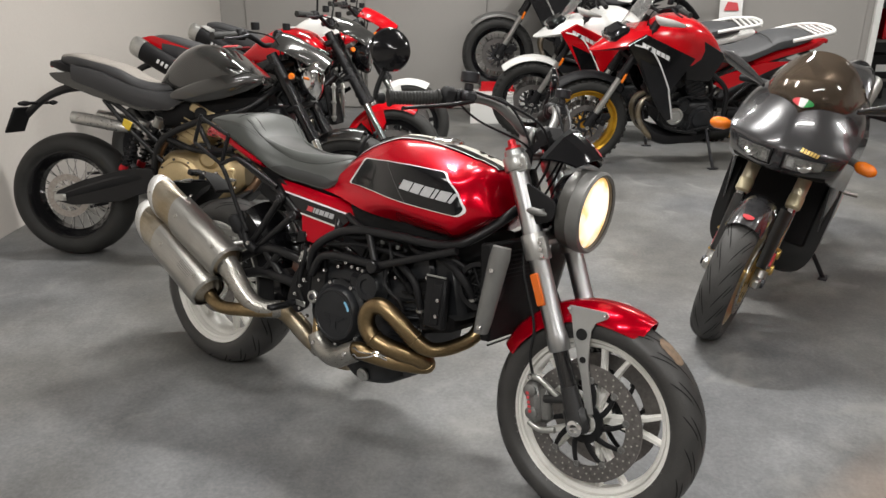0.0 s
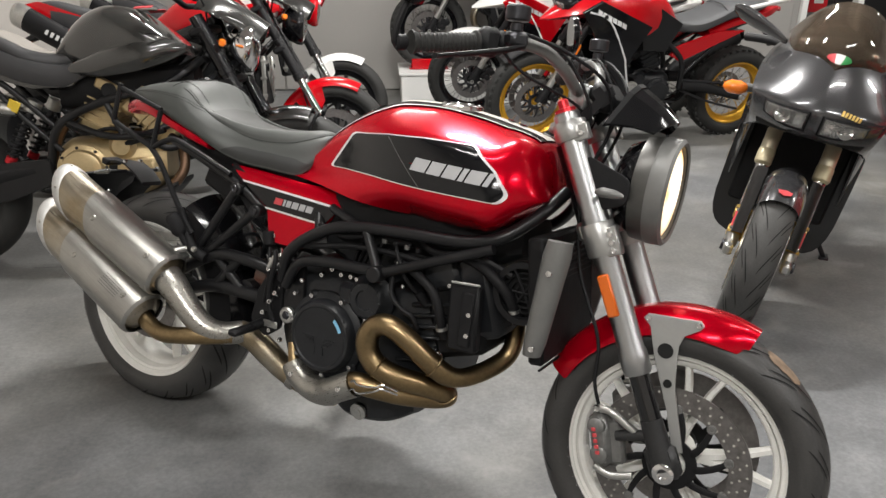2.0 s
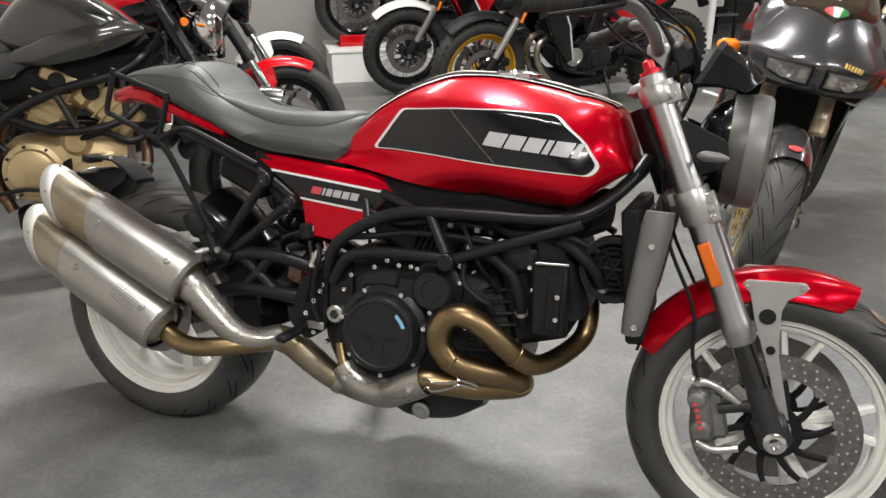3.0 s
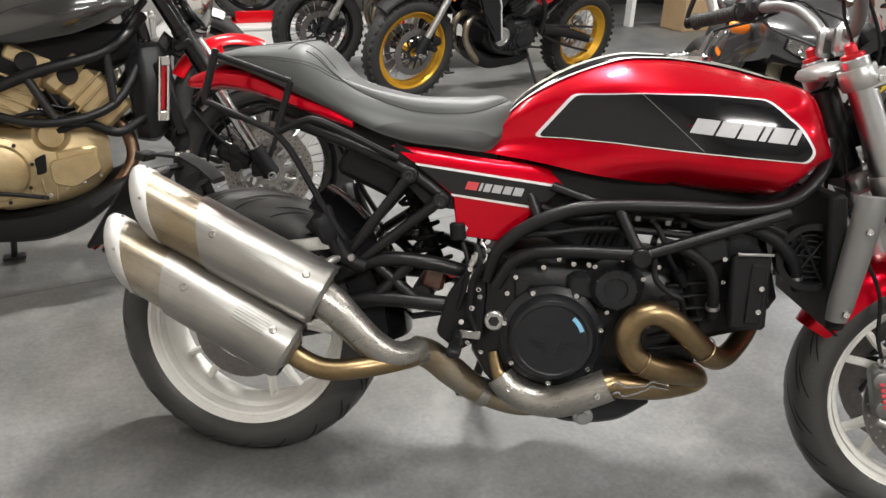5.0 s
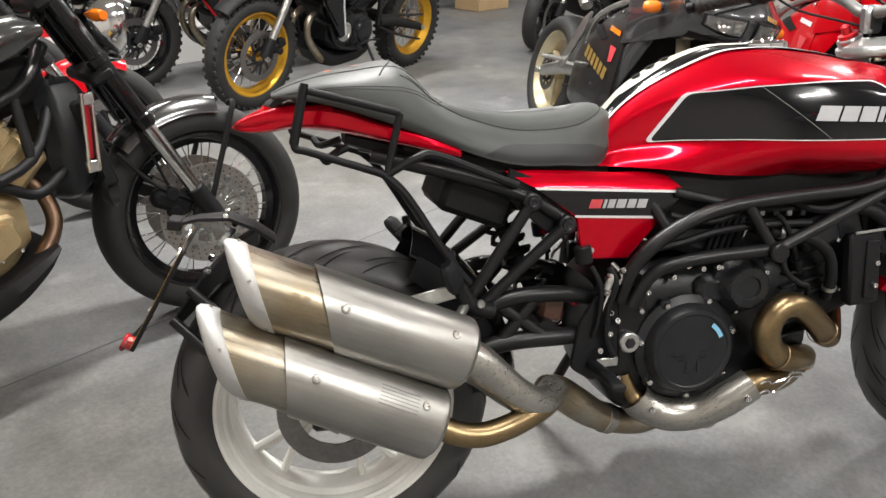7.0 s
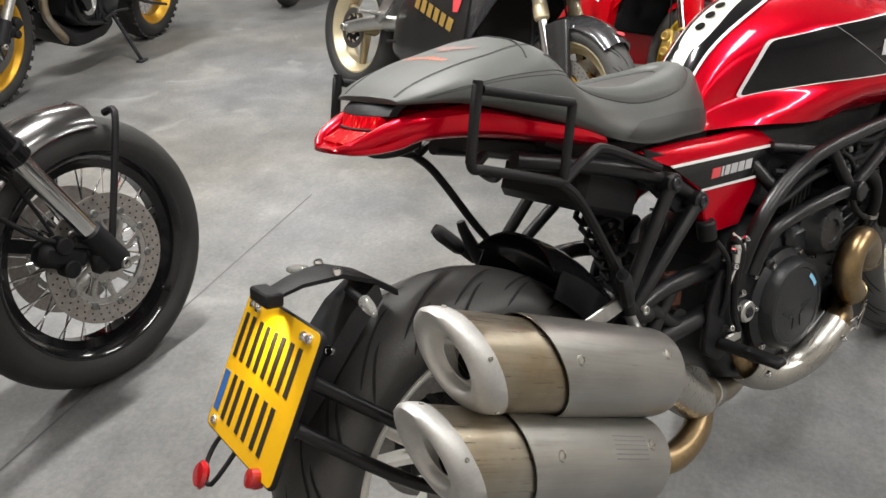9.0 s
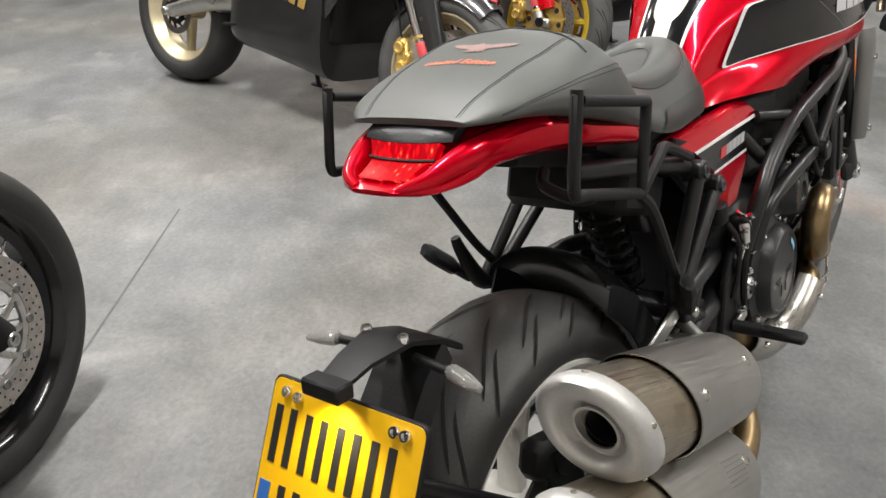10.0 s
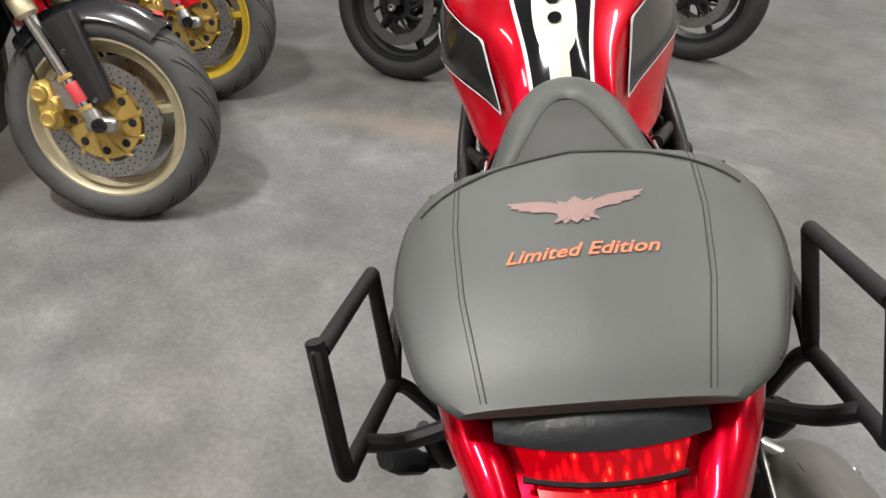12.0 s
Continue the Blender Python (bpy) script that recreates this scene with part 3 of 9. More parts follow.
def build_wheel(owner, name, c, R, w, rim, mat, style="cast", spokes=5, phase=10.0, discs=(), disc_r=0.15, disc_mat=None, carrier=None, hole_mat=None, bobbins=0, tyre_mat=None, holes=True, hub_mat=None, split=False, tread=None, stepped=False):
    """A wheel: rim with its tyre, hub, spokes and brake discs."""
    rimw = w * (0.88 if stepped and w > 0.15 else 0.78)
    wheel = part(name, (stepped_rim if stepped else rim_shape)(c, rim, rimw), mat, owner, "", 30)
    part("tyre", tyre_shape(c, R, w, rim), tyre_mat or RUBBER, wheel)
    hw = min(0.06, w * 0.42)
    hub = lathe([(0.012, -hw), (0.03, -hw), (0.036, -hw * 0.7), (0.028, -hw * 0.3), (0.028, hw * 0.3), (0.036, hw * 0.7), (0.03, hw), (0.012, hw)], c, (0, 1, 0), 28, closed=True)
    part("hub", hub, hub_mat or mat, wheel)
    if style == "cast":
        for k in range(spokes):
            a = phase + 360 * k / spokes
            if split:
                for dv in (-9, 9):
                    part("spoke", spoke_shape(c, 0.026, rim - 0.03, a + dv * 0.25, 0.020, 0.014, 0.040, 0.026, dv), mat, wheel)
            else:
                part("spoke", spoke_shape(c, 0.026, rim - 0.03, a, 0.036, 0.026, 0.05, 0.035), mat, wheel)
    else:
        wires = []
        for k in range(spokes):
            a = phase + 360 * k / spokes
            sd = 1 if k % 2 else -1
            wires.append(rod(polar(c, 0.034, a + 24 * (1 if k % 4 < 2 else -1), c[1] + sd * hw * 0.8), polar(c, rim - 0.014, a, c[1] + sd * 0.008), 0.0022, n=5))
        part("wire_spokes", join(*wires), CHROME, wheel)
    for y in discs:
        ring = disc_ring(c, c[1] + y, disc_r * 0.72, disc_r, 0.005)
        d = part("brake_disc", ring, disc_mat or DISC, wheel)
        if holes:
            dots = []
            for k in range(36):
                for q in range(3):
                    sgn = 1 if y > 0 else -1
                    p = polar(c, disc_r * (0.77 + 0.085 * q), k * 10 + q * 3.4, c[1] + y + sgn * 0.0027)
                    dots.append(lathe([(0, 0.0004), (0.0026, 0.0004), (0.0026, -0.001)], p, (0, sgn, 0), 6))
            tagged(part("drilling", join(*dots), hole_mat or GROOVE, d), kind="stuff")
        plate = carrier is GOLD_DISC
        part("disc_carrier", disc_ring(c, c[1] + y, 0.034, 0.104 if plate else 0.056, 0.007), carrier or MATT_BLACK, d)
        for k in range(8 if plate else 0):
            sgn = 1 if y > 0 else -1
            part("carrier_hole", lathe([(0, 0.0006), (0.012, 0.0006), (0.012, -0.001)], polar(c, 0.082, 45 * k, c[1] + y + sgn * 0.0036), (0, sgn, 0), 14), GROOVE, d)
        for k in range(bobbins):
            sgn = 1 if y > 0 else -1
            part("disc_bobbin", lathe([(0, 0.0045), (0.0045, 0.0045), (0.005, 0.007), (0.009, 0.0065), (0.0105, 0.002), (0.0105, -0.003)], polar(c, disc_r * 0.735, 360 * k / bobbins + 18, c[1] + y), (0, sgn, 0), 14), ALU_GREY, d)
        if bobbins and style == "wire":
            part("carrier_ring", disc_ring(c, c[1] + y, disc_r * 0.61, disc_r * 0.70, 0.008), carrier or MATT_BLACK, d)
        for k in range(10):
            part("carrier_arm", spoke_shape((c[0], c[1] + y, c[2]), 0.05, disc_r * 0.74, k * 36, 0.016, 0.012, 0.007, 0.007, 18), carrier or MATT_BLACK, d)
    if tread:
        part("tread_groove", tread(c, R, w, rim), GROOVE, wheel)
    return wheel


def tread_lines(c, R, w, rim):
    """Slanting grooves that run from the middle of the tread to its shoulders."""
    h = R - rim
    rc = R - 0.62 * h

    def at(a, b):
        """a round the wheel, b across the tread, both in degrees."""
        r = rc + (R + 0.0012 - rc) * math.cos(radians(b))
        y = (w / 2 + 0.0012) * math.copysign(abs(math.sin(radians(b))) ** 0.9, b)
        return Vector(polar((c[0], 0, c[2]), r, a, c[1] + y))

    out = []
    for k in range(20):
        for sgn in (-1, 1):
            for b0, b1, da, wid, off in ((6, 50, 22, 1.7, 0), (32, 74, 14, 1.4, 9)):
                grid = []
                for q in range(11):
                    s = q / 10
                    a = k * 18 + off + (9 if sgn > 0 else 0) + da * s
                    ww = wid * min(1.0, 0.25 + 5 * s, 0.25 + 5 * (1 - s))
                    b = sgn * (b0 + (b1 - b0) * s ** 1.25)
                    grid.append([at(a - ww * 0.5, b), at(a + ww * 0.5, b)])
                out.append(sheet(grid))
    return join(*out)

# the showroom's structure
RM = pose(0, 0, 0, 0, 0, ROOM)


def setting(name, shape, mat, label):
    ob = part(name, shape, mat, None)
    ob.matrix_world = RM
    return tagged(ob, label, kind="structure")


LA, LB = WALL_A1 - WALL_A0, WALL_B1 - WALL_B0
MA, MB = (WALL_A0 + WALL_A1) / 2, (WALL_B0 + WALL_B1) / 2
setting("floor", block((MA, MB, -0.05), (LA + 0.4, LB + 0.4, 0.1), 0.001), FLOOR, "grey painted concrete showroom floor with pale scuffs")
setting("ceiling", block((MA, MB, CEIL + 0.06), (LA + 0.4, LB + 0.4, 0.1), 0.001), CEILING, "pale suspended ceiling over the showroom")
setting("wall_left", block((WALL_A0 - 0.06, MB, CEIL / 2), (0.12, LB, CEIL), 0.002), WALL_WHITE, "plain warm white painted side wall")
DOOR_A, DOOR_B, DOOR_H = 4.75, 6.55, 2.1
setting("wall_back", join(block(((WALL_A0 + DOOR_A) / 2, WALL_B1 + 0.06, CEIL / 2), (DOOR_A - WALL_A0, 0.12, CEIL), 0.002), block(((DOOR_B + WALL_A1) / 2, WALL_B1 + 0.06, CEIL / 2), (WALL_A1 - DOOR_B, 0.12, CEIL), 0.002), block(((DOOR_A + DOOR_B) / 2, WALL_B1 + 0.06, (CEIL + DOOR_H) / 2), (DOOR_B - DOOR_A, 0.12, CEIL - DOOR_H), 0.002)), WALL_GREY, "grey panelled back wall with narrow joints")
setting("door_1", join(block((DOOR_A + 0.03, WALL_B1 + 0.05, DOOR_H / 2), (0.06, 0.18, DOOR_H), 0.004), block((DOOR_B - 0.03, WALL_B1 + 0.05, DOOR_H / 2), (0.06, 0.18, DOOR_H), 0.004), block(((DOOR_A + DOOR_B) / 2, WALL_B1 + 0.05, DOOR_H - 0.03), (DOOR_B - DOOR_A - 0.12, 0.18, 0.06), 0.004), block((5.35, WALL_B1 + 0.05, (DOOR_H - 0.06) / 2), (0.06, 0.10, DOOR_H - 0.06), 0.004)), WHITE, "white framed double doorway to a dark back room")
# walls coloured near black so that the doorway looks unlit
setting("wall_store", join(block(((DOOR_A + DOOR_B) / 2, WALL_B1 + 1.7, CEIL / 2), (3.0, 0.1, CEIL), 0.002), block((DOOR_A - 0.5, WALL_B1 + 0.92, CEIL / 2), (0.1, 1.5, CEIL), 0.002), block((DOOR_B + 0.5, WALL_B1 + 0.92, CEIL / 2), (0.1, 1.5, CEIL), 0.002)), STORE_DARKNESS, "back room walls, coloured near black for its darkness")
setting("floor_store", block(((DOOR_A + DOOR_B) / 2, WALL_B1 + 1.0, -0.05), (2.9, 1.5, 0.098), 0.001), FLOOR, "grey floor of the back room")
setting("wall_right", block((WALL_A1 + 0.06, MB, CEIL / 2), (0.12, LB, CEIL), 0.002), WALL_WHITE, "plain white painted wall")
setting("wall_front", block((MA, WALL_B0 - 0.06, CEIL / 2), (LA, 0.12, CEIL), 0.002), WALL_WHITE, "plain white painted wall")
# joints between the back wall's panels
back = bpy.data.objects["wall_back"]
a = WALL_A0 + 0.25
while a < DOOR_A - 1.0:
    part("panel", block((a + 0.6, WALL_B1 - 0.012, CEIL / 2), (1.19, 0.02, CEIL - 0.02), 0.004), WALL_GREY, back)
    a += 1.2
# smudges on the side wall
side_wall = bpy.data.objects["wall_left"]
SMUDGE = paint("grey_brown_smudge", (0.24, 0.21, 0.18), 0.7, var=0.3, scale=12)
for b_, z_, w_, h_ in ((1.55, 1.13, 0.022, 0.035), (1.2, 0.75, 0.012, 0.02), (0.75, 0.42, 0.03, 0.014)):
    part("smudge", slab(rounded([(b_ - w_, z_ - h_), (b_ + w_ * 0.7, z_ - h_ * 0.8), (b_ + w_, z_ + h_ * 0.6), (b_ - w_ * 0.4, z_ + h_)], 0.02), 0.0012, lambda u, v, w: Vector((WALL_A0 + 0.0005 + w, u, v))), SMUDGE, side_wall)
# a faint joint in the floor
floor = bpy.data.objects["floor"]
s0, s1 = RM.inverted() @ Vector((-1.2, 0.42, 0)), RM.inverted() @ Vector((0.5, 1.85, 0))
dv = (s1 - s0).normalized()
nv = Vector((-dv.y, dv.x, 0)) * 0.003
JOINT = paint("dark_floor_joint", (0.095, 0.095, 0.095), 0.8, var=0.2)
part("floor_joint", ([tuple(p + Vector((0, 0, 0.0012))) for p in (s0 - nv, s1 - nv, s1 + nv, s0 + nv)], [(0, 1, 2, 3)]), JOINT, floor)

for a, b in PANELS:
    lamp = thing("ceiling_light", Matrix.Translation(room(a, b, CEIL)) @ RM, "flush rectangular white ceiling light panel", "ceiling light", "ceiling lights")
    run = LONG.get((a, b), 1.2)
    part("frame", join(*[block((0, q * 0.095, -0.005), (run + 0.1, 0.03, 0.05)) for q in (-1, 1)], *[block((q * (run / 2 + 0.035), 0, -0.005), (0.03, 0.16, 0.05)) for q in (-1, 1)]), WHITE, lamp)
    part("diffuser", block((0, 0, 0.0), (run + 0.04, 0.16, 0.02), 0.002), PANEL_GLOW, lamp)

shelf = thing("storage_shelf", Matrix.Translation(room(5.05, WALL_B1 + 0.75)) @ RM, "dark metal storage shelf with boxes in the back room", "shelf")
for s_ in (-1, 1):
    for t_ in (-1, 1):
        part("post", block((s_ * 0.38, t_ * 0.18, 0.75), (0.03, 0.03, 1.5), 0.003), DARK_METAL, shelf)
for z in (0.25, 0.65, 1.05, 1.45):
    part("shelf_board", block((0, 0, z), (0.80, 0.40, 0.025), 0.003), ALU_GREY, shelf)
for k, (x, z, w, h, mt, nm) in enumerate(((-0.2, 0.263, 0.26, 0.28, RED_FLAT, "red carton standing on the shelf"), (0.18, 0.263, 0.24, 0.24, MATT_BLACK, "black carton standing on the shelf"), (-0.15, 0.663, 0.30, 0.26, MATT_BLACK, "black carton standing on the shelf"), (0.22, 0.663, 0.20, 0.30, RED_FLAT, "red carton standing on the shelf"), (0.05, 1.063, 0.34, 0.24, PAPER, "white carton standing on the shelf"))):
    bx = thing("carton", Matrix.Translation(room(5.05 + x, WALL_B1 + 0.75, z)) @ RM, nm, "box", "boxes on the shelf")
    part("box_body", block((0, 0, h / 2), (w, 0.28, h), 0.005), mt, bx)
    part("box_label", block((0, -0.1415, h * 0.45), (w * 0.5, 0.002, h * 0.3), 0.0005), PAPER if mt is not PAPER else RED_FLAT, bx)

# the red motorcycle in the middle
LEANING, HEADING = 12.29, 3.95
HERO = Matrix.Translation((0, 0.0911, 0)) @ pose(0, 0, 0, 0, 0, HEADING) @ pose(0, 0, 0, -LEANING, 0, 0)
hero = thing("motorcycle", HERO, "red retro roadster motorcycle with white wheels, leaning on its stand", "motorcycle", "motorcycles in the showroom")
REAR, FRONT = (0.05, 0.0, 0.312), (1.578, 0.0, 0.297)

TANK_TOP = [(0.565, 0.775), (0.60, 0.825), (0.64, 0.872), (0.70, 0.918), (0.78, 0.955), (0.865, 0.973), (0.95, 0.972), (1.05, 0.959), (1.12, 0.944), (1.17, 0.930), (1.202, 0.916), (1.216, 0.895), (1.235, 0.845), (1.246, 0.81)]
TANK_LOW = [(0.565, 0.757), (0.70, 0.745), (0.80, 0.732), (1.00, 0.720), (1.135, 0.717), (1.15, 0.724), (1.19, 0.755), (1.225, 0.782), (1.246, 0.797)]
TANK_WIDE = [(0.565, 0.070), (0.62, 0.076), (0.69, 0.092), (0.76, 0.122), (0.84, 0.158), (0.92, 0.188), (1.0, 0.206), (1.1, 0.211), (1.168, 0.205), (1.184, 0.196), (1.215, 0.166), (1.24, 0.141), (1.246, 0.13)]
TANK_NOSE = [(0.0, 0.78), (0.08, 0.94), (0.17, 1.0), (0.40, 0.975), (0.70, 0.85), (0.90, 0.68), (0.955, 0.57), (0.98, 0.42), (1.0, 0.0)]
TANK_SIDE = [(0.0, 0.68), (0.07, 0.82), (0.16, 0.965), (0.20, 0.995), (0.25, 1.0), (0.50, 0.965), (0.66, 0.915), (0.715, 0.885), (0.74, 0.845), (0.79, 0.755), (0.85, 0.635), (0.92, 0.46), (0.97, 0.28), (1.0, 0.0)]


def tank_side(x, s):
    """The tank's half width at a share of its height: tucked in below in front, flared below at the rear."""
    f = min(1.0, max(0.0, (0.95 - x) / 0.26))
    if x > 1.12:
        g = min(1.0, (x - 1.12) / 0.05)
        return lerp_table(TANK_SIDE, s) * (1 - g) + lerp_table(TANK_NOSE, s) * g
    low = lerp_table([(0.0, 1.37), (0.1, 1.27), (0.2, 1.10), (0.3, 0.967), (0.5, 0.91)], s)
    return lerp_table(TANK_SIDE, s) * (1 - f) + low * f if s < 0.3 else lerp_table(TANK_SIDE, s) - 0.03 * f * (1 - s) / 0.7


def tank_point(x, s, side=-1, out=0.0):
    lo, hi, w = lerp_table(TANK_LOW, x), lerp_table(TANK_TOP, x), lerp_table(TANK_WIDE, x)
    y = w * tank_side(x, s)
    e = 0.01
    p = Vector((x, side * y, lo + (hi - lo) * s))
    if out:
        s2 = min(1.0, s + e)
        ds = Vector((0, side * (w * tank_side(x, s2) - y), (hi - lo) * (s2 - s)))
        if ds.length > 1e-6:
            nrm = Vector((0, ds.z * side, -ds.y * side)).normalized()
            p += nrm * out
    return p


def tank_at(x, z, side=-1, out=0.0):
    lo, hi = lerp_table(TANK_LOW, x), lerp_table(TANK_TOP, x)
    return tank_point(x, max(0.0, min(0.999, (z - lo) / (hi - lo))), side, out)


def tank_over(x, y, out=0.0):
    """The point of the tank's top at x and y."""
    w = lerp_table(TANK_WIDE, x)
    a, b = 0.6, 1.0
    for _ in range(24):
        m = (a + b) / 2
        if tank_side(x, m) * w > abs(y):
            a = m
        else:
            b = m
    p = tank_point(x, a)
    return Vector((x, y, p.z + out))


def build_tank():
    rings = []
    ss = [i / 22 for i in range(22)] + [0.975, 0.99, 0.997]
    for i in range(49):
        x = 0.565 + (1.246 - 0.565) * i / 48
        right = [tank_point(x, s) for s in ss]
        left = [tank_point(x, s, 1) for s in reversed(ss)]
        rings.append(right + left)
    tank = part("fuel_tank", loft(rings), RED, hero, "candy red metal fuel tank with black side panels", 34)
    # side panels with a pale outline
    outline = rounded([(0.671, 0.795), (0.742, 0.884), (0.869, 0.895), (0.977, 0.898), (1.10, 0.895), (1.162, 0.850), (1.196, 0.806), (1.180, 0.787), (0.993, 0.792), (0.834, 0.796)], 0.013)
    for side in (-1, 1):
        def where(k, f):
            """The panel's rim at step k, drawn in towards its middle by f."""
            u = k * len(outline) / 150
            i = int(u) % len(outline)
            p, q = Vector(outline[i]), Vector(outline[(i + 1) % len(outline)])
            r = p.lerp(q, u - int(u))
            return Vector((0.96, 0.842)).lerp(r, f)
        grid = [[tank_at(*where(k, f), side, 0.0034) for f in (0.02, 0.14, 0.26, 0.38, 0.5, 0.6, 0.7, 0.78, 0.86, 0.93, 0.985)] for k in range(151)]
        part("side_panel", sheet(grid), BLACK_GLOSS, tank, "gloss black side panel on the tank")
        grid = [[tank_at(*where(k, f), side, 0.0046) for f in (0.968, 0.985, 1.002)] for k in range(151)]
        part("pinstripe", sheet(grid), DECAL_WHITE, tank)
        part("panel_line", sheet([[tank_at(0.872 + 0.118 * k / 12 + q * 0.0018, 0.893 - 0.098 * k / 12, side, 0.0040) for q in (0, 1)] for k in range(13)]), ALU_GREY, tank)
        # the maker's mark, as plain slanted blocks
        x = 0.960
        for wdt in (0.041, 0.034, 0.034, 0.012, 0.036, 0.012):
            def cell(u, v, x=x, wdt=wdt):
                z = 0.829 - (x + wdt * u - 0.96) * 0.055 + 0.027 * v
                return tank_at(x + 0.012 * v + wdt * u - (0.012 if side > 0 else 0), z, side, 0.0050)
            part("badge_block", sheet([[cell(i / 3, j / 3) for i in range(4)] for j in range(4)]), BADGE_SILVER, tank, "silver badge block")
            x += wdt + 0.0045
    # the band along the top
    BAND = [(0.58, 0.038), (0.66, 0.044), (0.76, 0.058), (0.90, 0.062), (1.25, 0.062)]
    xs = [0.60 + (1.20 - 0.60) * i / 60 for i in range(61)]
    part("top_band", sheet([[tank_over(x, lerp_table(BAND, x) * k / 6, 0.003) for k in range(-6, 7)] for x in xs]), BLACK_GLOSS, tank, "gloss black band along the tank top")
    for sgn in (-1, 1):
        part("pinstripe", sheet([[tank_over(x, sgn * (lerp_table(BAND, x) - 0.003 + 0.005 * k), 0.0042) for k in range(2)] for x in xs]), DECAL_WHITE, tank)
    mid = [(0.58, 0.014), (0.648, 0.014), (0.662, 0.023), (0.80, 0.025), (1.0, 0.026), (1.2, 0.025)]
    part("middle_stripe", sheet([[tank_over(x, lerp_table(mid, x) * k / 3, 0.0045) for k in range(-3, 4)] for x in xs]), CREAM, tank, "cream white middle stripe")
    for x in (0.693, 0.723, 0.753, 1.1, 1.13):
        p = tank_over(x, 0, 0.0062)
        slope = (lerp_table(TANK_TOP, x + 0.01) - lerp_table(TANK_TOP, x - 0.01)) / 0.02
        part("stripe_hole", lathe([(0, 0.001), (0.0095, 0.001), (0.0095, -0.001)], p, (-slope, 0, 1), 20), BLACK_GLOSS, tank)
    c = tank_over(0.97, 0)
    part("filler_cap", join(lathe([(0.052, -0.006), (0.052, 0.004), (0.046, 0.008), (0.03, 0.008), (0.028, 0.012), (0, 0.012)], c, (-0.02, 0, 1), 40), *[bolt(c + Vector((0.04 * math.cos(k), 0.04 * math.sin(k), 0.008)), (0, 0, 1), 0.004, 0.003) for k in (0.4, 1.5, 2.5, 3.6, 4.6, 5.7)]), CHROME, tank)


SEAT_TOP = [(-0.026, 0.914), (-0.004, 0.926), (0.05, 0.944), (0.12, 0.957), (0.18, 0.966), (0.198, 0.963), (0.225, 0.943), (0.25, 0.914), (0.275, 0.894), (0.31, 0.877), (0.37, 0.865), (0.45, 0.857), (0.53, 0.857), (0.59, 0.862), (0.612, 0.862), (0.624, 0.856)]
SEAT_LOW = [(-0.026, 0.906), (0.03, 0.901), (0.10, 0.883), (0.20, 0.846), (0.28, 0.812), (0.36, 0.782), (0.42, 0.768), (0.50, 0.763), (0.575, 0.757), (0.59, 0.766), (0.606, 0.786), (0.624, 0.836)]
SEAT_WIDE = [(-0.026, 0.082), (-0.004, 0.105), (0.04, 0.124), (0.10, 0.142), (0.18, 0.147), (0.25, 0.138), (0.31, 0.124), (0.38, 0.110), (0.46, 0.104), (0.53, 0.098), (0.57, 0.088), (0.598, 0.072), (0.615, 0.052), (0.624, 0.034)]
SEAT_SIDE = [(0.0, 0.94), (0.15, 1.0), (0.40, 0.985), (0.60, 0.93), (0.75, 0.82), (0.87, 0.66), (0.95, 0.40), (1.0, 0.0)]


SEAT_NOSE = [(0.0, 1.10), (0.12, 1.10), (0.45, 0.95), (0.66, 0.85), (0.80, 0.75), (0.90, 0.60), (0.96, 0.42), (0.99, 0.22), (1.0, 0.0)]


def seat_side(x, s):
    """The seat's half width at a share of its height: rounder towards its narrow front."""
    f = min(1.0, max(0.0, (x - 0.26) / 0.10))
    return lerp_table(SEAT_SIDE, s) * (1 - f) + lerp_table(SEAT_NOSE, s) * f


def seat_point(x, s, side=-1, out=0.0):
    lo, hi, w = lerp_table(SEAT_LOW, x), lerp_table(SEAT_TOP, x), lerp_table(SEAT_WIDE, x)
    return Vector((x, side * (w * seat_side(x, s) + out * 0.5), lo + (hi - lo) * s + out))


def seat_over(x, y, out=0.0):
    w = lerp_table(SEAT_WIDE, x)
    a, b = 0.3, 1.0
    for _ in range(24):
        m = (a + b) / 2
        if seat_side(x, m) * w > abs(y):
            a = m
        else:
            b = m
    return Vector((x, y, seat_point(x, a).z + out))


def script_text(body_text, size, shear):
    """Points and faces of flat lettering, centred."""
    cu = bpy.data.curves.new("lettering", "FONT")
    cu.body, cu.size, cu.shear, cu.align_x, cu.offset = body_text, size, shear, "CENTER", 0.0002
    cu.resolution_u = 2
    ob = bpy.data.objects.new("lettering", cu)
    me = ob.to_mesh()
    shape = ([tuple(v.co) for v in me.vertices], [tuple(p.vertices) for p in me.polygons])
    ob.to_mesh_clear()
    bpy.data.objects.remove(ob)
    bpy.data.curves.remove(cu)
    return shape


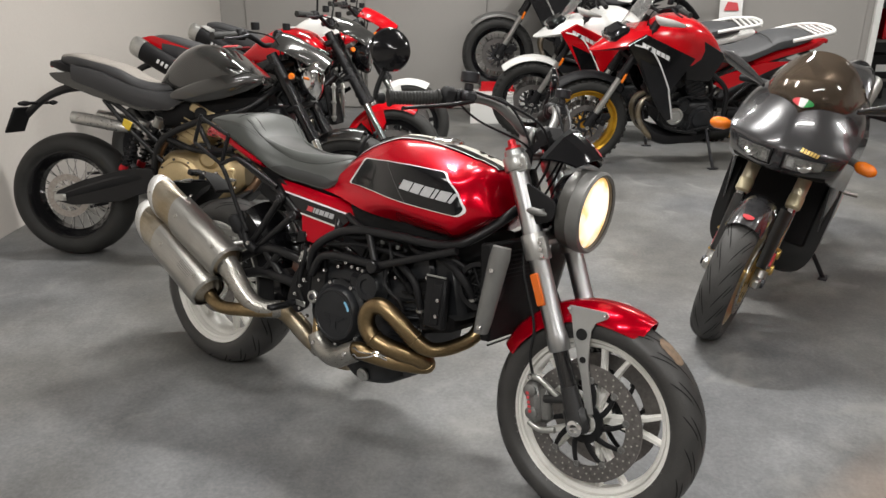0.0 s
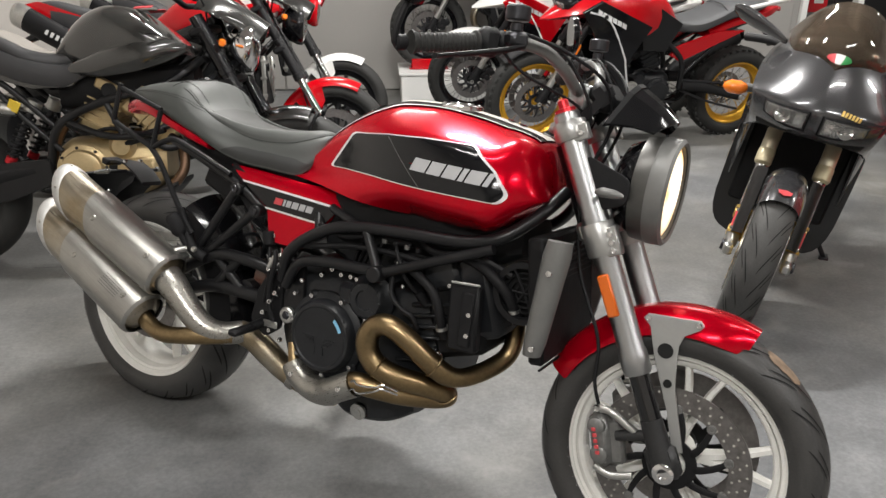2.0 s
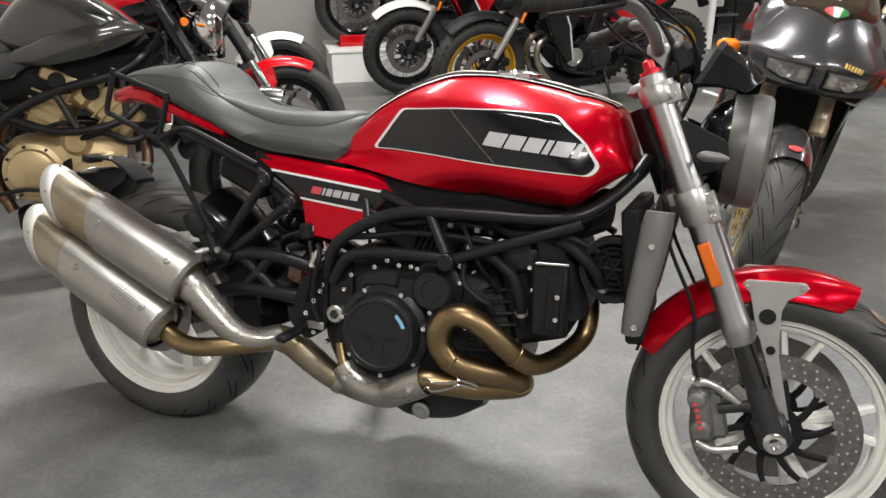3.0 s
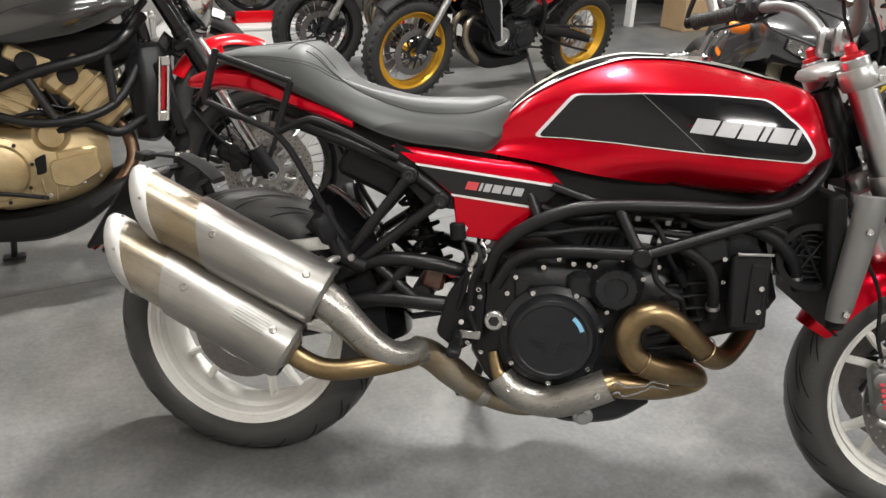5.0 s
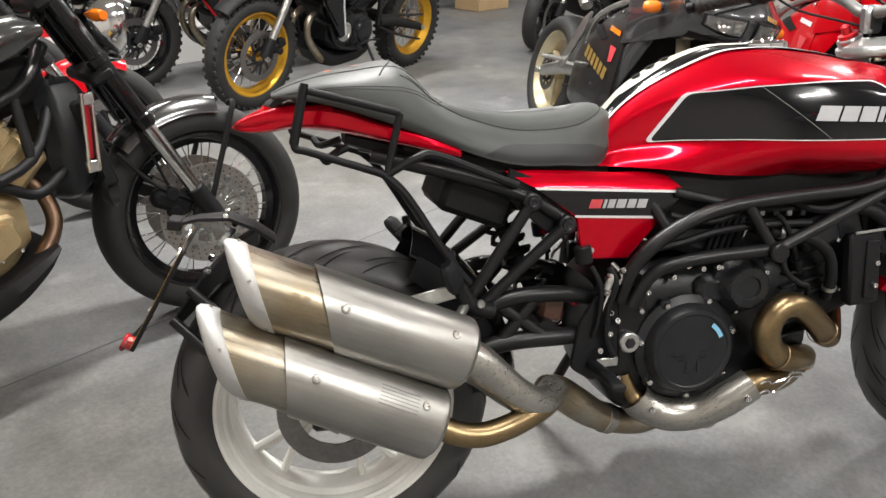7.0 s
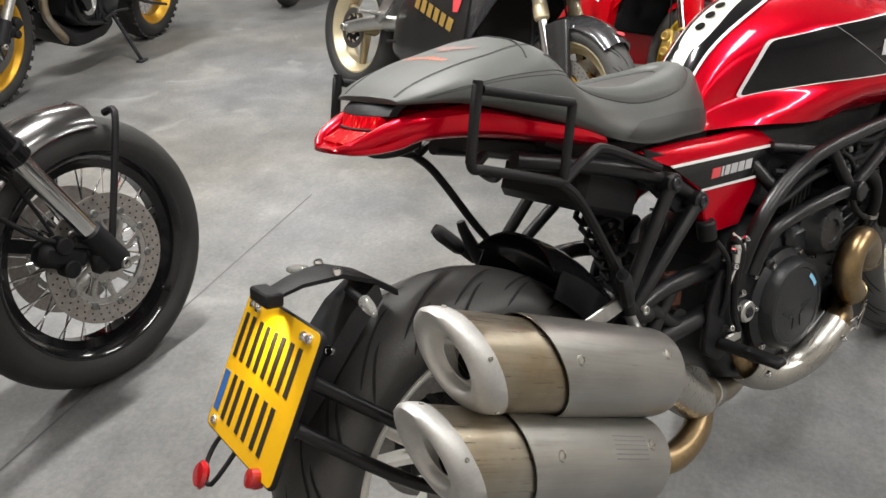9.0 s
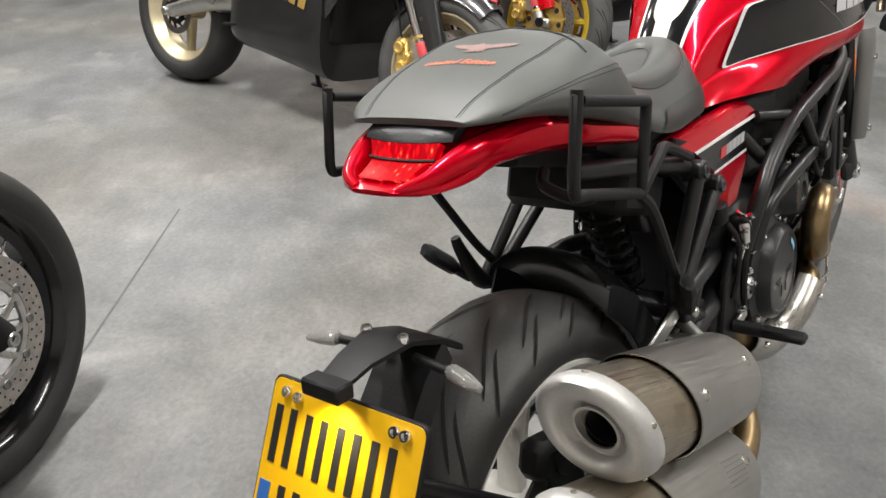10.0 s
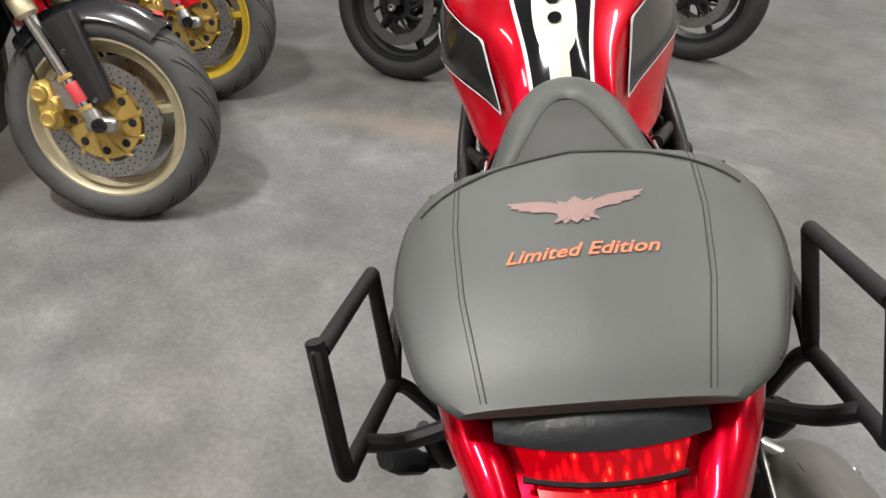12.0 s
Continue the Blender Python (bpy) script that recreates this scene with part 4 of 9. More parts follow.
def build_seat():
    rings = []
    ss = [i / 20 for i in range(20)] + [0.97, 0.99, 0.998]
    for i in range(81):
        x = -0.026 + (0.624 + 0.026) * i / 80
        rings.append([seat_point(x, s) for s in ss] + [seat_point(x, s, 1) for s in reversed(ss)])
    seat = part("seat", loft(rings), LEATHER, hero, "grey-green vinyl racing seat with a raised rear hump", 60)
    for sgn in (-1, 1):
        def seam(rows, mat, r, name):
            fine = []
            for (x0, y0), (x1, y1) in zip(rows, rows[1:]):
                fine += [(x0 + (x1 - x0) * q / 5, y0 + (y1 - y0) * q / 5) for q in range(5)]
            part(name, tube([seat_over(x, sgn * y, 0.0003) for x, y in fine + rows[-1:]], r, 6, 1), mat, seat)
        seam([(-0.022, 0.064), (0.05, 0.078), (0.12, 0.086), (0.19, 0.088), (0.25, 0.075)], STITCH, 0.0005, "seam")
        seam([(-0.022, 0.0675), (0.05, 0.0815), (0.12, 0.0895), (0.19, 0.0915), (0.255, 0.0785)], STITCH, 0.0003, "seam")
        seam([(0.196, 0.116), (0.235, 0.110), (0.272, 0.098)], STITCH, 0.0010, "seam")
        seam([(0.208, 0.108), (0.243, 0.103), (0.276, 0.093)], STITCH, 0.0006, "seam")
        for lift in (0.0, 0.05):
            part("seam", tube([seat_point(x, lerp_table([(0.0, 0.30), (0.10, 0.50), (0.20, 0.56), (0.27, 0.80)], x) + lift, sgn, 0.0004) for x in [0.0 + 0.27 * i / 24 for i in range(25)]], 0.0005, 6, 1), STITCH, seat)
        # darker side cover
        xs = [0.345 + (0.606 - 0.345) * i / 44 for i in range(45)]
        hi = [(0.345, 0.02), (0.37, 0.22), (0.395, 0.34), (0.45, 0.38), (0.52, 0.37), (0.58, 0.29), (0.606, 0.02)]
        part("side_cover", sheet([[seat_point(x, max(0.01, lerp_table(hi, x) * k / 6), sgn, 0.0042) for k in range(7)] for x in xs]), LEATHER_SIDE, seat, "charcoal vinyl seat side")
    part("hump_seam", tube([seat_over(0.192 - 2.2 * (y * y), y, 0.0006) for y in [k * 0.01 for k in range(-12, 13)]], 0.0012, 6, 1), STITCH, seat)
    # raised bolster in a U round a darker insert, with cross seams
    inner = [(0.272, 0.084), (0.30, 0.079), (0.36, 0.069), (0.43, 0.055), (0.48, 0.041), (0.51, 0.032), (0.535, 0.022), (0.549, 0.011), (0.553, 0.0)]
    outer = [(0.262, 0.100), (0.30, 0.095), (0.36, 0.091), (0.45, 0.087), (0.51, 0.082), (0.555, 0.070), (0.588, 0.050), (0.606, 0.026), (0.611, 0.0)]
    loops = []
    for half in (inner, outer):
        ring = [(x, -y, 0.0) for x, y in half] + [(x, y, 0.0) for x, y in reversed(half[:-1])]
        loops.append(smooth_path(ring, 6)[0])
    swell = [(0.0, 0.0), (0.06, 0.005), (0.16, 0.0085), (0.35, 0.0100), (0.6, 0.0095), (0.8, 0.0075), (0.93, 0.0045), (1.0, -0.001)]
    count = len(loops[0])

    def on_bolster(i, f, out=0.0):
        p = loops[0][i].lerp(loops[1][i], f)
        ends = min(1.0, min(i, count - 1 - i) / 8)
        return seat_over(p.x, p.y, lerp_table(swell, f) * ends + out)
    pad = part("seat_bolster", sheet([[on_bolster(i, f) for f in (0, 0.06, 0.16, 0.25, 0.35, 0.48, 0.6, 0.7, 0.8, 0.87, 0.93, 1.0)] for i in range(count)]), LEATHER, seat, "raised grey-green seat bolster", 70)
    part("bolster_piping", tube([seat_over(p.x, p.y, 0.0004) for p in loops[1]], 0.0011, 6, 1), STITCH, pad)
    part("bolster_piping", tube([seat_over(p.x, p.y, 0.0012) for p in loops[0]], 0.0009, 6, 1), STITCH, pad)
    insert_rows = []
    for i in range(25):
        x = 0.275 + 0.274 * i / 24
        w = lerp_table([(a, b) for a, b in inner], x)
        insert_rows.append([seat_over(x, w * k / 4, 0.0010) for k in range(-4, 5)])
    part("pad_insert", sheet(insert_rows), SEAT_INSERT, pad, "darker grey vinyl insert", 60)
    # embroidery: wings over two words
    wing = [(0.0, 0.008), (0.005, 0.012), (0.007, 0.006), (0.014, 0.012), (0.024, 0.017), (0.037, 0.0195), (0.0495, 0.021), (0.045, 0.017), (0.047, 0.0145), (0.040, 0.012), (0.041, 0.009), (0.032, 0.007), (0.031, 0.004), (0.022, 0.003), (0.014, -0.001), (0.012, -0.006), (0.016, -0.013), (0.010, -0.011), (0.008, -0.016), (0.004, -0.012), (0.0, -0.015)]
    flat = [[seat_over(0.118 + v * 0.85, -sgn * u, 0.0009) for u, v in wing] for sgn in (-1, 1)]
    for row in flat:
        part("embroidered_wing", ([tuple(p) for p in row], [tuple(range(len(row)))]), EMBROIDERY, seat, "brown-grey embroidered wing")
    crest = [(0.0, 0.016), (0.006, 0.010), (0.013, 0.014), (0.009, 0.002), (0.015, -0.014), (0.006, -0.009), (0.0, -0.018), (-0.006, -0.009), (-0.015, -0.014), (-0.009, 0.002), (-0.013, 0.014), (-0.006, 0.010)]
    part("embroidered_crest", ([tuple(seat_over(0.118 + v * 0.85, -u, 0.0013)) for u, v in crest], [tuple(range(len(crest)))]), EMBROIDERY, seat, "brown-grey embroidered crest")
    vs, fs = script_text("Limited Edition", 0.0165, 0.35)
    letters = []
    for f in fs:
        mine = [f]
        for other in list(letters):
            if set(k for g in other for k in g) & set(f):
                mine += other
                letters.remove(other)
        letters.append(mine)
    for group in letters:
        used = sorted(set(k for g in group for k in g))
        part("embroidered_letter", ([tuple(seat_over(0.072 + vs[k][1], -vs[k][0], 0.0012)) for k in used], [tuple(used.index(k) for k in g) for g in group]), EMBROIDERY_ORANGE, seat)


def build_tail():
    table = [(-0.100, 0.852, 0.858, 0.030), (-0.088, 0.848, 0.860, 0.054), (-0.05, 0.845, 0.864, 0.080), (-0.03, 0.845, 0.872, 0.088), (0.0, 0.849, 0.896, 0.099), (0.08, 0.841, 0.893, 0.122), (0.16, 0.822, 0.865, 0.134), (0.24, 0.800, 0.838, 0.138), (0.30, 0.784, 0.81, 0.128)]
    tail = part("tail_unit", body(table, 24, 3.4), RED, hero, "candy red tail under the seat")
    for s in (-1, 1):
        part("tail_shoulder", tube([(0.08, s * 0.098, 0.872), (0.0, s * 0.080, 0.874), (-0.04, s * 0.068, 0.870), (-0.075, s * 0.054, 0.861), (-0.094, s * 0.028, 0.856)], [0.022, 0.019, 0.015, 0.010, 0.005], 16, 5), RED, tail)
    # two rows of red lamps below a dark hood; the face stands steep above and runs out flat below
    drop = [(-0.7, -0.008, 0.909), (-0.2, -0.032, 0.899), (0.0, -0.038, 0.893), (0.5, -0.050, 0.8725), (0.6, -0.055, 0.870), (1.0, -0.086, 0.8605)]

    def where(y, q, out=0.0):
        """Across and down the lamp face."""
        x = lerp_table([(r[0], r[1]) for r in drop], q)
        z = lerp_table([(r[0], r[2]) for r in drop], q)
        steep = 1.0 if q < 0.5 else 0.45
        return Vector((x + 3.0 * y * y - out * steep, y, z + out * (1.1 - steep)))
    part("lamp_hood", thick_sheet([[where(y * 0.0125, q, 0.004) for y in range(-5, 6)] for q in (-0.7, -0.5, -0.3, -0.15, 0.0, 0.05)], lambda p: p + Vector((0.012, 0, -0.004))), ENGINE_BLACK, tail)
    for q0, q1, hw in ((0.06, 0.46, 0.050), (0.60, 0.97, 0.039)):
        rows = [q0 + (q1 - q0) * i / 5 for i in range(6)]
        part("tail_light", thick_sheet([[where(hw * k / 12 * (1 - 0.12 * i / 5), q, 0.005) for k in range(-12, 13)] for i, q in enumerate(rows)], lambda p: p + Vector((0.008, 0, -0.006))), LAMP_RED, tail, "lit red tail light lens")
    part("lamp_bar", tube([where(0.047 * k / 6, 0.52, 0.004) for k in range(-6, 7)], 0.0022, 6, 1), MATT_BLACK, tail)
    part("under_tray", body([(0.10, 0.815, 0.84, 0.05), (0.18, 0.788, 0.82, 0.078), (0.27, 0.755, 0.80, 0.088), (0.36, 0.715, 0.775, 0.095), (0.46, 0.67, 0.765, 0.10)], 16, 4), MATT_BLACK, hero)
    part("seat_base", body([(0.20, 0.80, 0.845, 0.105), (0.32, 0.745, 0.80, 0.098), (0.44, 0.725, 0.775, 0.088), (0.60, 0.72, 0.772, 0.082)], 16, 4), MATT_BLACK, hero)
    part("under_seat_box", block((0.335, 0.0, 0.70), (0.14, 0.20, 0.07), 0.012, pose(0, 0, 0, 0, 22, 0)), MATT_BLACK, hero)


def build_rack():
    for sgn in (-1, 1):
        y = sgn * 0.179
        a, b, c, d = (0.03, y, 0.931), (0.184, y, 0.877), (0.004, y, 0.829), (0.157, y, 0.774)
        A, B, C, D = (Vector(q) for q in (a, b, c, d))
        rack = part("luggage_rack", tube([A, A.lerp(C, 0.5), C + (A - C) * 0.16, C + (D - C) * 0.0 + Vector((0.004, 0, -0.002)), C + (D - C) * 0.14, C.lerp(D, 0.5), D + (C - D) * 0.12, D, D + (B - D) * 0.16, B.lerp(D, 0.5), B], 0.0068, 10, 5), MATT_BLACK, hero, "black tubular side rack")
        part("top_bar", rod(A + Vector((0.004, 0, -0.012)), B, 0.0065), MATT_BLACK, rack)
        part("rear_flat", block(A.lerp(C, 0.5), (0.016, 0.008, 0.10), 0.003, pose(0, 0, 0, 0, 14, 0)), MATT_BLACK, rack)
        part("stay", tube([C + (D - C) * 0.3, (0.06, sgn * 0.15, 0.80), (0.075, sgn * 0.10, 0.806), (0.10, sgn * 0.085, 0.815)], 0.0075, 8, 5), MATT_BLACK, rack)
        part("stay", tube([D, (0.21, sgn * 0.178, 0.80), (0.25, sgn * 0.17, 0.80), (0.37, sgn * 0.145, 0.748), (0.40, sgn * 0.14, 0.735)], 0.0075, 8, 5), MATT_BLACK, rack)
        part("stay", tube([D + Vector((-0.004, 0, 0)), (0.19, sgn * 0.178, 0.735), (0.26, sgn * 0.17, 0.62), (0.30, sgn * 0.165, 0.565)], 0.0075, 8, 5), MATT_BLACK, rack)


def build_frame():
    frame_ob = part("frame", join(
        *[tube([(0.60, s * 0.15, 0.50), (0.625, s * 0.165, 0.575), (0.70, s * 0.168, 0.635), (0.80, s * 0.172, 0.672), (0.95, s * 0.174, 0.685), (1.10, s * 0.172, 0.692), (1.18, s * 0.158, 0.715), (1.24, s * 0.11, 0.77), (1.27, s * 0.05, 0.82)], 0.0142, 12, 6) for s in (-1, 1)],
        *[tube([(0.62, s * 0.16, 0.49), (0.66, s * 0.17, 0.555), (0.74, s * 0.18, 0.578), (0.87, s * 0.185, 0.585), (0.90, s * 0.185, 0.585)], 0.0132, 12, 5) for s in (-1, 1)],
        *[rod((0.90, s * 0.187, 0.583), (1.17, s * 0.175, 0.69), 0.0118) for s in (-1, 1)],
        *[rod((0.85, s * 0.173, 0.672), (0.90, s * 0.187, 0.583), 0.0118) for s in (-1, 1)],
        *[rod((0.70, s * 0.15, 0.63), (0.66, s * 0.10, 0.71), 0.012) for s in (-1, 1)],
        *[rod((0.72, s * 0.13, 0.70), (0.82, s * 0.165, 0.675), 0.011) for s in (-1, 1)],
        lathe([(0.022, -0.09), (0.034, -0.09), (0.034, 0.09), (0.022, 0.09)], (1.285, 0, 0.84), (-0.42, 0, 0.91), 24, closed=True)), FRAME_BLACK, hero, "satin black steel trellis frame")
    for s in (-1, 1):
        part("gusset", cyl((0.90, s * 0.175, 0.583), (0.90, s * 0.212, 0.583), 0.019), FRAME_BLACK, frame_ob)
        part("pivot_plate", slab(rounded([(0.60, 0.56), (0.655, 0.545), (0.664, 0.46), (0.650, 0.405), (0.626, 0.388), (0.602, 0.405), (0.60, 0.46)], 0.014), 0.020, lambda u, v, w: Vector((u, s * (0.122 + w), v))), FRAME_BLACK, frame_ob)
        b = part("pivot_bolt", join(cyl((0.622, s * 0.14, 0.412), (0.622, s * 0.156, 0.412), 0.021), ), ALU_CAST, frame_ob)
        part("pivot_bolt_socket", lathe([(0, 0.004), (0.009, 0.004), (0.012, 0.0)], (0.622, s * 0.156, 0.412), (0, s, 0), 6), DARK_METAL, b)
        # subframe tubes
        for x0, z0 in ((0.427, 0.703), (0.494, 0.656)):
            part("subframe_tube", rod((x0, s * 0.142, z0), (0.31 + (x0 - 0.427) * 0.35 - (0.02 if s > 0 else 0), s * (0.18 if s > 0 else 0.14), 0.535 - (x0 - 0.427) * 0.25), 0.0115), FRAME_BLACK, frame_ob)
            lug = part("subframe_lug", cyl((x0, s * 0.12, z0), (x0, s * 0.152, z0), 0.0175), FRAME_BLACK, frame_ob)
            part("lug_bolt", lathe([(0, 0.002), (0.004, 0.002), (0.006, 0.004), (0.010, 0.004), (0.011, 0.0)], (x0, s * 0.152, z0), (0, s, 0), 14), DARK_METAL, lug)
        part("subframe_rail", tube([(0.50, s * 0.125, 0.66), (0.42, s * 0.125, 0.71), (0.30, s * 0.12, 0.755), (0.14, s * 0.10, 0.80)], 0.013, 10, 5), FRAME_BLACK, frame_ob)
        part("subframe_plate", slab([(0.39, 0.765), (0.54, 0.705), (0.53, 0.635), (0.46, 0.64), (0.38, 0.715)], 0.012, lambda u, v, w: Vector((u, s * (0.112 + w), v))), MATT_BLACK, frame_ob)
        # passenger foot rest
        out = 0.022 if s > 0 else 0.0
        hang = part("footrest_hanger", tube([(0.345 - out, s * (0.155 + out), 0.505 + out * 0.6), (0.30 - out, s * (0.16 + out), 0.525 + out * 0.6), (0.27 - out, s * (0.165 + out), 0.60), (0.262 - out, s * (0.168 + out), 0.63)], [0.014, 0.016, 0.011, 0.008], 10, 4), MATT_BLACK, hero)
        tip = Vector((0.251, -0.192, 0.612)) if s < 0 else Vector((0.206, 0.231, 0.618))
        hinge = Vector((0.288 - out, s * (0.17 + out), 0.533 + out * 0.6))
        part("passenger_peg", join(rod(hinge, tip, 0.010, 0.010, 10), tube([hinge.lerp(tip, 0.3), hinge.lerp(tip, 0.45), hinge.lerp(tip, 0.85), tip], [0.012, 0.021, 0.021, 0.014], 10, 3, 0.6)), MATT_BLACK, hang)
        part("peg_bolt", bolt((0.318, s * 0.172, 0.527), (0, s, 0), 0.008), ALU_CAST, hang)
        # rider's foot rest
        peg = part("rider_footrest", join(rod((0.545, s * 0.15, 0.375), (0.55, s * 0.20, 0.372), 0.012), block((0.55, s * 0.232, 0.372), (0.028, 0.075, 0.016), 0.005)), MATT_BLACK, hero)
        part("footrest_plate", slab(rounded([(0.50, 0.37), (0.52, 0.46), (0.56, 0.52), (0.60, 0.50), (0.60, 0.37), (0.55, 0.335)], 0.015), 0.012, lambda u, v, w: Vector((u, s * (0.135 + w), v))), MATT_BLACK, peg)
    # side covers
    for s in (-1, 1):
        def skin(u, v, w):
            over = max(0.0, v - 0.727 + 0.087 * (u - 0.44))
            return Vector((u, s * (0.111 - 0.02 * max(0.0, u - 0.44) - 0.5 * over + w), v))
        cover = part("side_cover", slab([(0.439, 0.7270), (0.742, 0.7008), (0.696, 0.652), (0.626, 0.577), (0.531, 0.583), (0.517, 0.664)], 0.022, skin), RED, hero, "red side cover with a black stripe")
        rim_low = [(0.384, 0.7585), (0.439, 0.7270), (0.742, 0.7008)]
        rim_top = [(0.384, 0.760), (0.45, 0.757), (0.585, 0.745), (0.715, 0.731), (0.736, 0.720), (0.742, 0.7012)]
        band = []
        for i in range(31):
            u = 0.384 + 0.358 * i / 30
            v0, v1 = lerp_table(rim_low, u), lerp_table(rim_top, u)
            band.append([skin(u, v0 + (v1 - v0) * q / 5, 0.022 - (0.004 if q == 5 else 0.0)) for q in range(6)])
        part("cover_top", thick_sheet(band, lambda p: p + Vector((0, -s * 0.014, -0.001))), RED, cover, "", 50)
        part("stripe", slab([(0.441, 0.723), (0.739, 0.698), (0.697, 0.656), (0.516, 0.670)], 0.0018, lambda u, v, w: skin(u, v, w + 0.0220)), BLACK_GLOSS, cover)
        part("pinstripe", slab([(0.435, 0.7285), (0.741, 0.7030), (0.739, 0.6980), (0.440, 0.7235)], 0.0016, lambda u, v, w: skin(u, v, w + 0.0227)), DECAL_WHITE, cover)
        part("pinstripe", slab([(0.514, 0.6705), (0.697, 0.6555), (0.693, 0.6510), (0.515, 0.6660)], 0.0016, lambda u, v, w: skin(u, v, w + 0.0227)), DECAL_WHITE, cover)
        x = 0.541 if s < 0 else 0.533
        for k, wd in enumerate((0.024, 0.006, 0.014, 0.019, 0.017, 0.019)):
            def letter(u, v, w, x=x):
                return skin(x + u + 0.006 * v / 0.018, 0.682 - 0.06 * (x + u - 0.541) + v, w + 0.0237)
            part("name_block", slab([(0, 0), (wd, 0), (wd, 0.0165), (0, 0.0165)], 0.0014, letter), DECAL_RED if k == 0 else BADGE_SILVER, cover)
            x += wd + 0.0035
        part("cover_screw", bolt(skin(0.547, 0.600, 0.022), (0, s, 0), 0.007, 0.004), CHROME, cover)


def build_engine():
    eng = part("engine", join(
        body([(0.575, 0.31, 0.52, 0.10), (0.62, 0.25, 0.55, 0.125), (0.75, 0.23, 0.56, 0.135), (0.9, 0.24, 0.56, 0.13), (1.0, 0.28, 0.55, 0.12), (1.05, 0.32, 0.50, 0.10)], 20, 5),
        block((1.105, 0, 0.56), (0.13, 0.26, 0.20), 0.02, pose(0, 0, 0, 0, -18, 0)),
        block((0.80, 0, 0.64), (0.20, 0.24, 0.16), 0.02, pose(0, 0, 0, 0, 22, 0))), ENGINE_BLACK, hero, "black twin-cylinder engine")
    for s in (-1, 1):
        c = (0.744, s * 0.135, 0.390)
        cover = part("clutch_cover" if s < 0 else "alternator_cover", lathe([(0.108, 0), (0.108, 0.012), (0.100, 0.017), (0.093, 0.020), (0.089, 0.036), (0.083, 0.043), (0.076, 0.044), (0.073, 0.0415), (0, 0.0425)], c, (0, s, 0), 56), ENGINE_BLACK, eng)
        if s < 0:
            arc = []
            for k in range(7):
                a = radians(22 + 5.0 * k)
                arc.append([(c[0] + r * math.cos(a), c[1] - 0.0435, c[2] + r * math.sin(a)) for r in (0.060, 0.069)])
            part("blue_mark", sheet(arc), BLUE, cover, "pale blue paint mark")
            emblem = [slab([(c[0] + q * a0, c[2] + z0), (c[0] + q * a1, c[2] + z0 + 0.002), (c[0] + q * a1, c[2] + z0 + 0.0045), (c[0] + q * a0, c[2] + z0 + 0.003)], 0.0016, lambda u, v, w: Vector((u, -0.1772 - w, v))) for q in (-1, 1) for a0, a1, z0 in ((0.016, 0.046, -0.006), (0.014, 0.038, -0.013), (0.012, 0.028, -0.020))]
            emblem += [slab([(c[0] + q * 0.010, c[2] - 0.044), (c[0] + q * 0.016, c[2] - 0.044), (c[0] + q * 0.013, c[2] - 0.022), (c[0] + q * 0.009, c[2] - 0.022)], 0.0016, lambda u, v, w: Vector((u, -0.1772 - w, v))) for q in (-1, 1)]
            part("cast_emblem", join(*emblem), ENGINE_BLACK, cover)
        for k in range(7):
            a = radians(51.4 * k + 14)
            part("cover_lug", block((c[0] + 0.100 * math.cos(a), s * 0.142, c[2] + 0.100 * math.sin(a)), (0.026, 0.022, 0.026), 0.006), ENGINE_BLACK, cover)
            part("cover_bolt", bolt((c[0] + 0.102 * math.cos(a), s * 0.153, c[2] + 0.102 * math.sin(a)), (0, s, 0), 0.0062), CHROME if s < 0 else DARK_METAL, cover)
        c2 = (0.862, s * 0.13, 0.508)
        small = part("pump_cover", join(lathe([(0.060, 0), (0.060, 0.012), (0.052, 0.018), (0.046, 0.040), (0.040, 0.046), (0.024, 0.047), (0.022, 0.042), (0, 0.042)], c2, (0, s, 0), 36), *[block((c2[0] + 0.034 * math.cos(radians(40 * k)), s * 0.174, c2[2] + 0.034 * math.sin(radians(40 * k))), (0.005, 0.006, 0.020), 0.0015, pose(0, 0, 0, 0, 90 - 40 * k, 0)) for k in range(9)], block((0.815, s * 0.135, 0.50), (0.10, 0.03, 0.06), 0.012)), ENGINE_BLACK, eng)
        for k in range(6):
            a = radians(60 * k + 20)
            part("cover_bolt", bolt((c2[0] + 0.058 * math.cos(a), s * 0.143, c2[2] + 0.058 * math.sin(a)), (0, s, 0), 0.0055), CHROME if s < 0 else DARK_METAL, small)
        for k, (x, z) in enumerate(((0.745, 0.555), (0.775, 0.548), (0.805, 0.55), (0.715, 0.535), (0.66, 0.51), (0.645, 0.475), (0.655, 0.35), (0.60, 0.34), (0.57, 0.36), (0.585, 0.475), (0.565, 0.50), (0.56, 0.535), (0.83, 0.335))):
            part("engine_bolt", bolt((x, s * (0.14 + 0.004 * (k % 3)), z), (0, s, 0), 0.006, 0.008), CHROME, eng)
        # fins coloured with the shade between them
        part("fin_block", join(*[block((0.80 + 0.016 * k, s * 0.118, 0.60 + 0.006 * k), (0.008, 0.03, 0.10), 0.002, pose(0, 0, 0, 0, 20, 0)) for k in range(5)]), SHADE_BLACK, eng)
        part("cylinder_guard", join(block((1.118, s * 0.165, 0.525), (0.072, 0.028, 0.15), 0.006, pose(0, 0, 0, 0, -3, 0)), block((1.128, s * 0.181, 0.525), (0.028, 0.006, 0.12), 0.002)), MATT_BLACK, eng)
        for dz in (-0.035, 0.012):
            part("guard_bolt", bolt((1.136, s * 0.184, 0.527 + dz), (0, s, 0), 0.006), CHROME, eng)
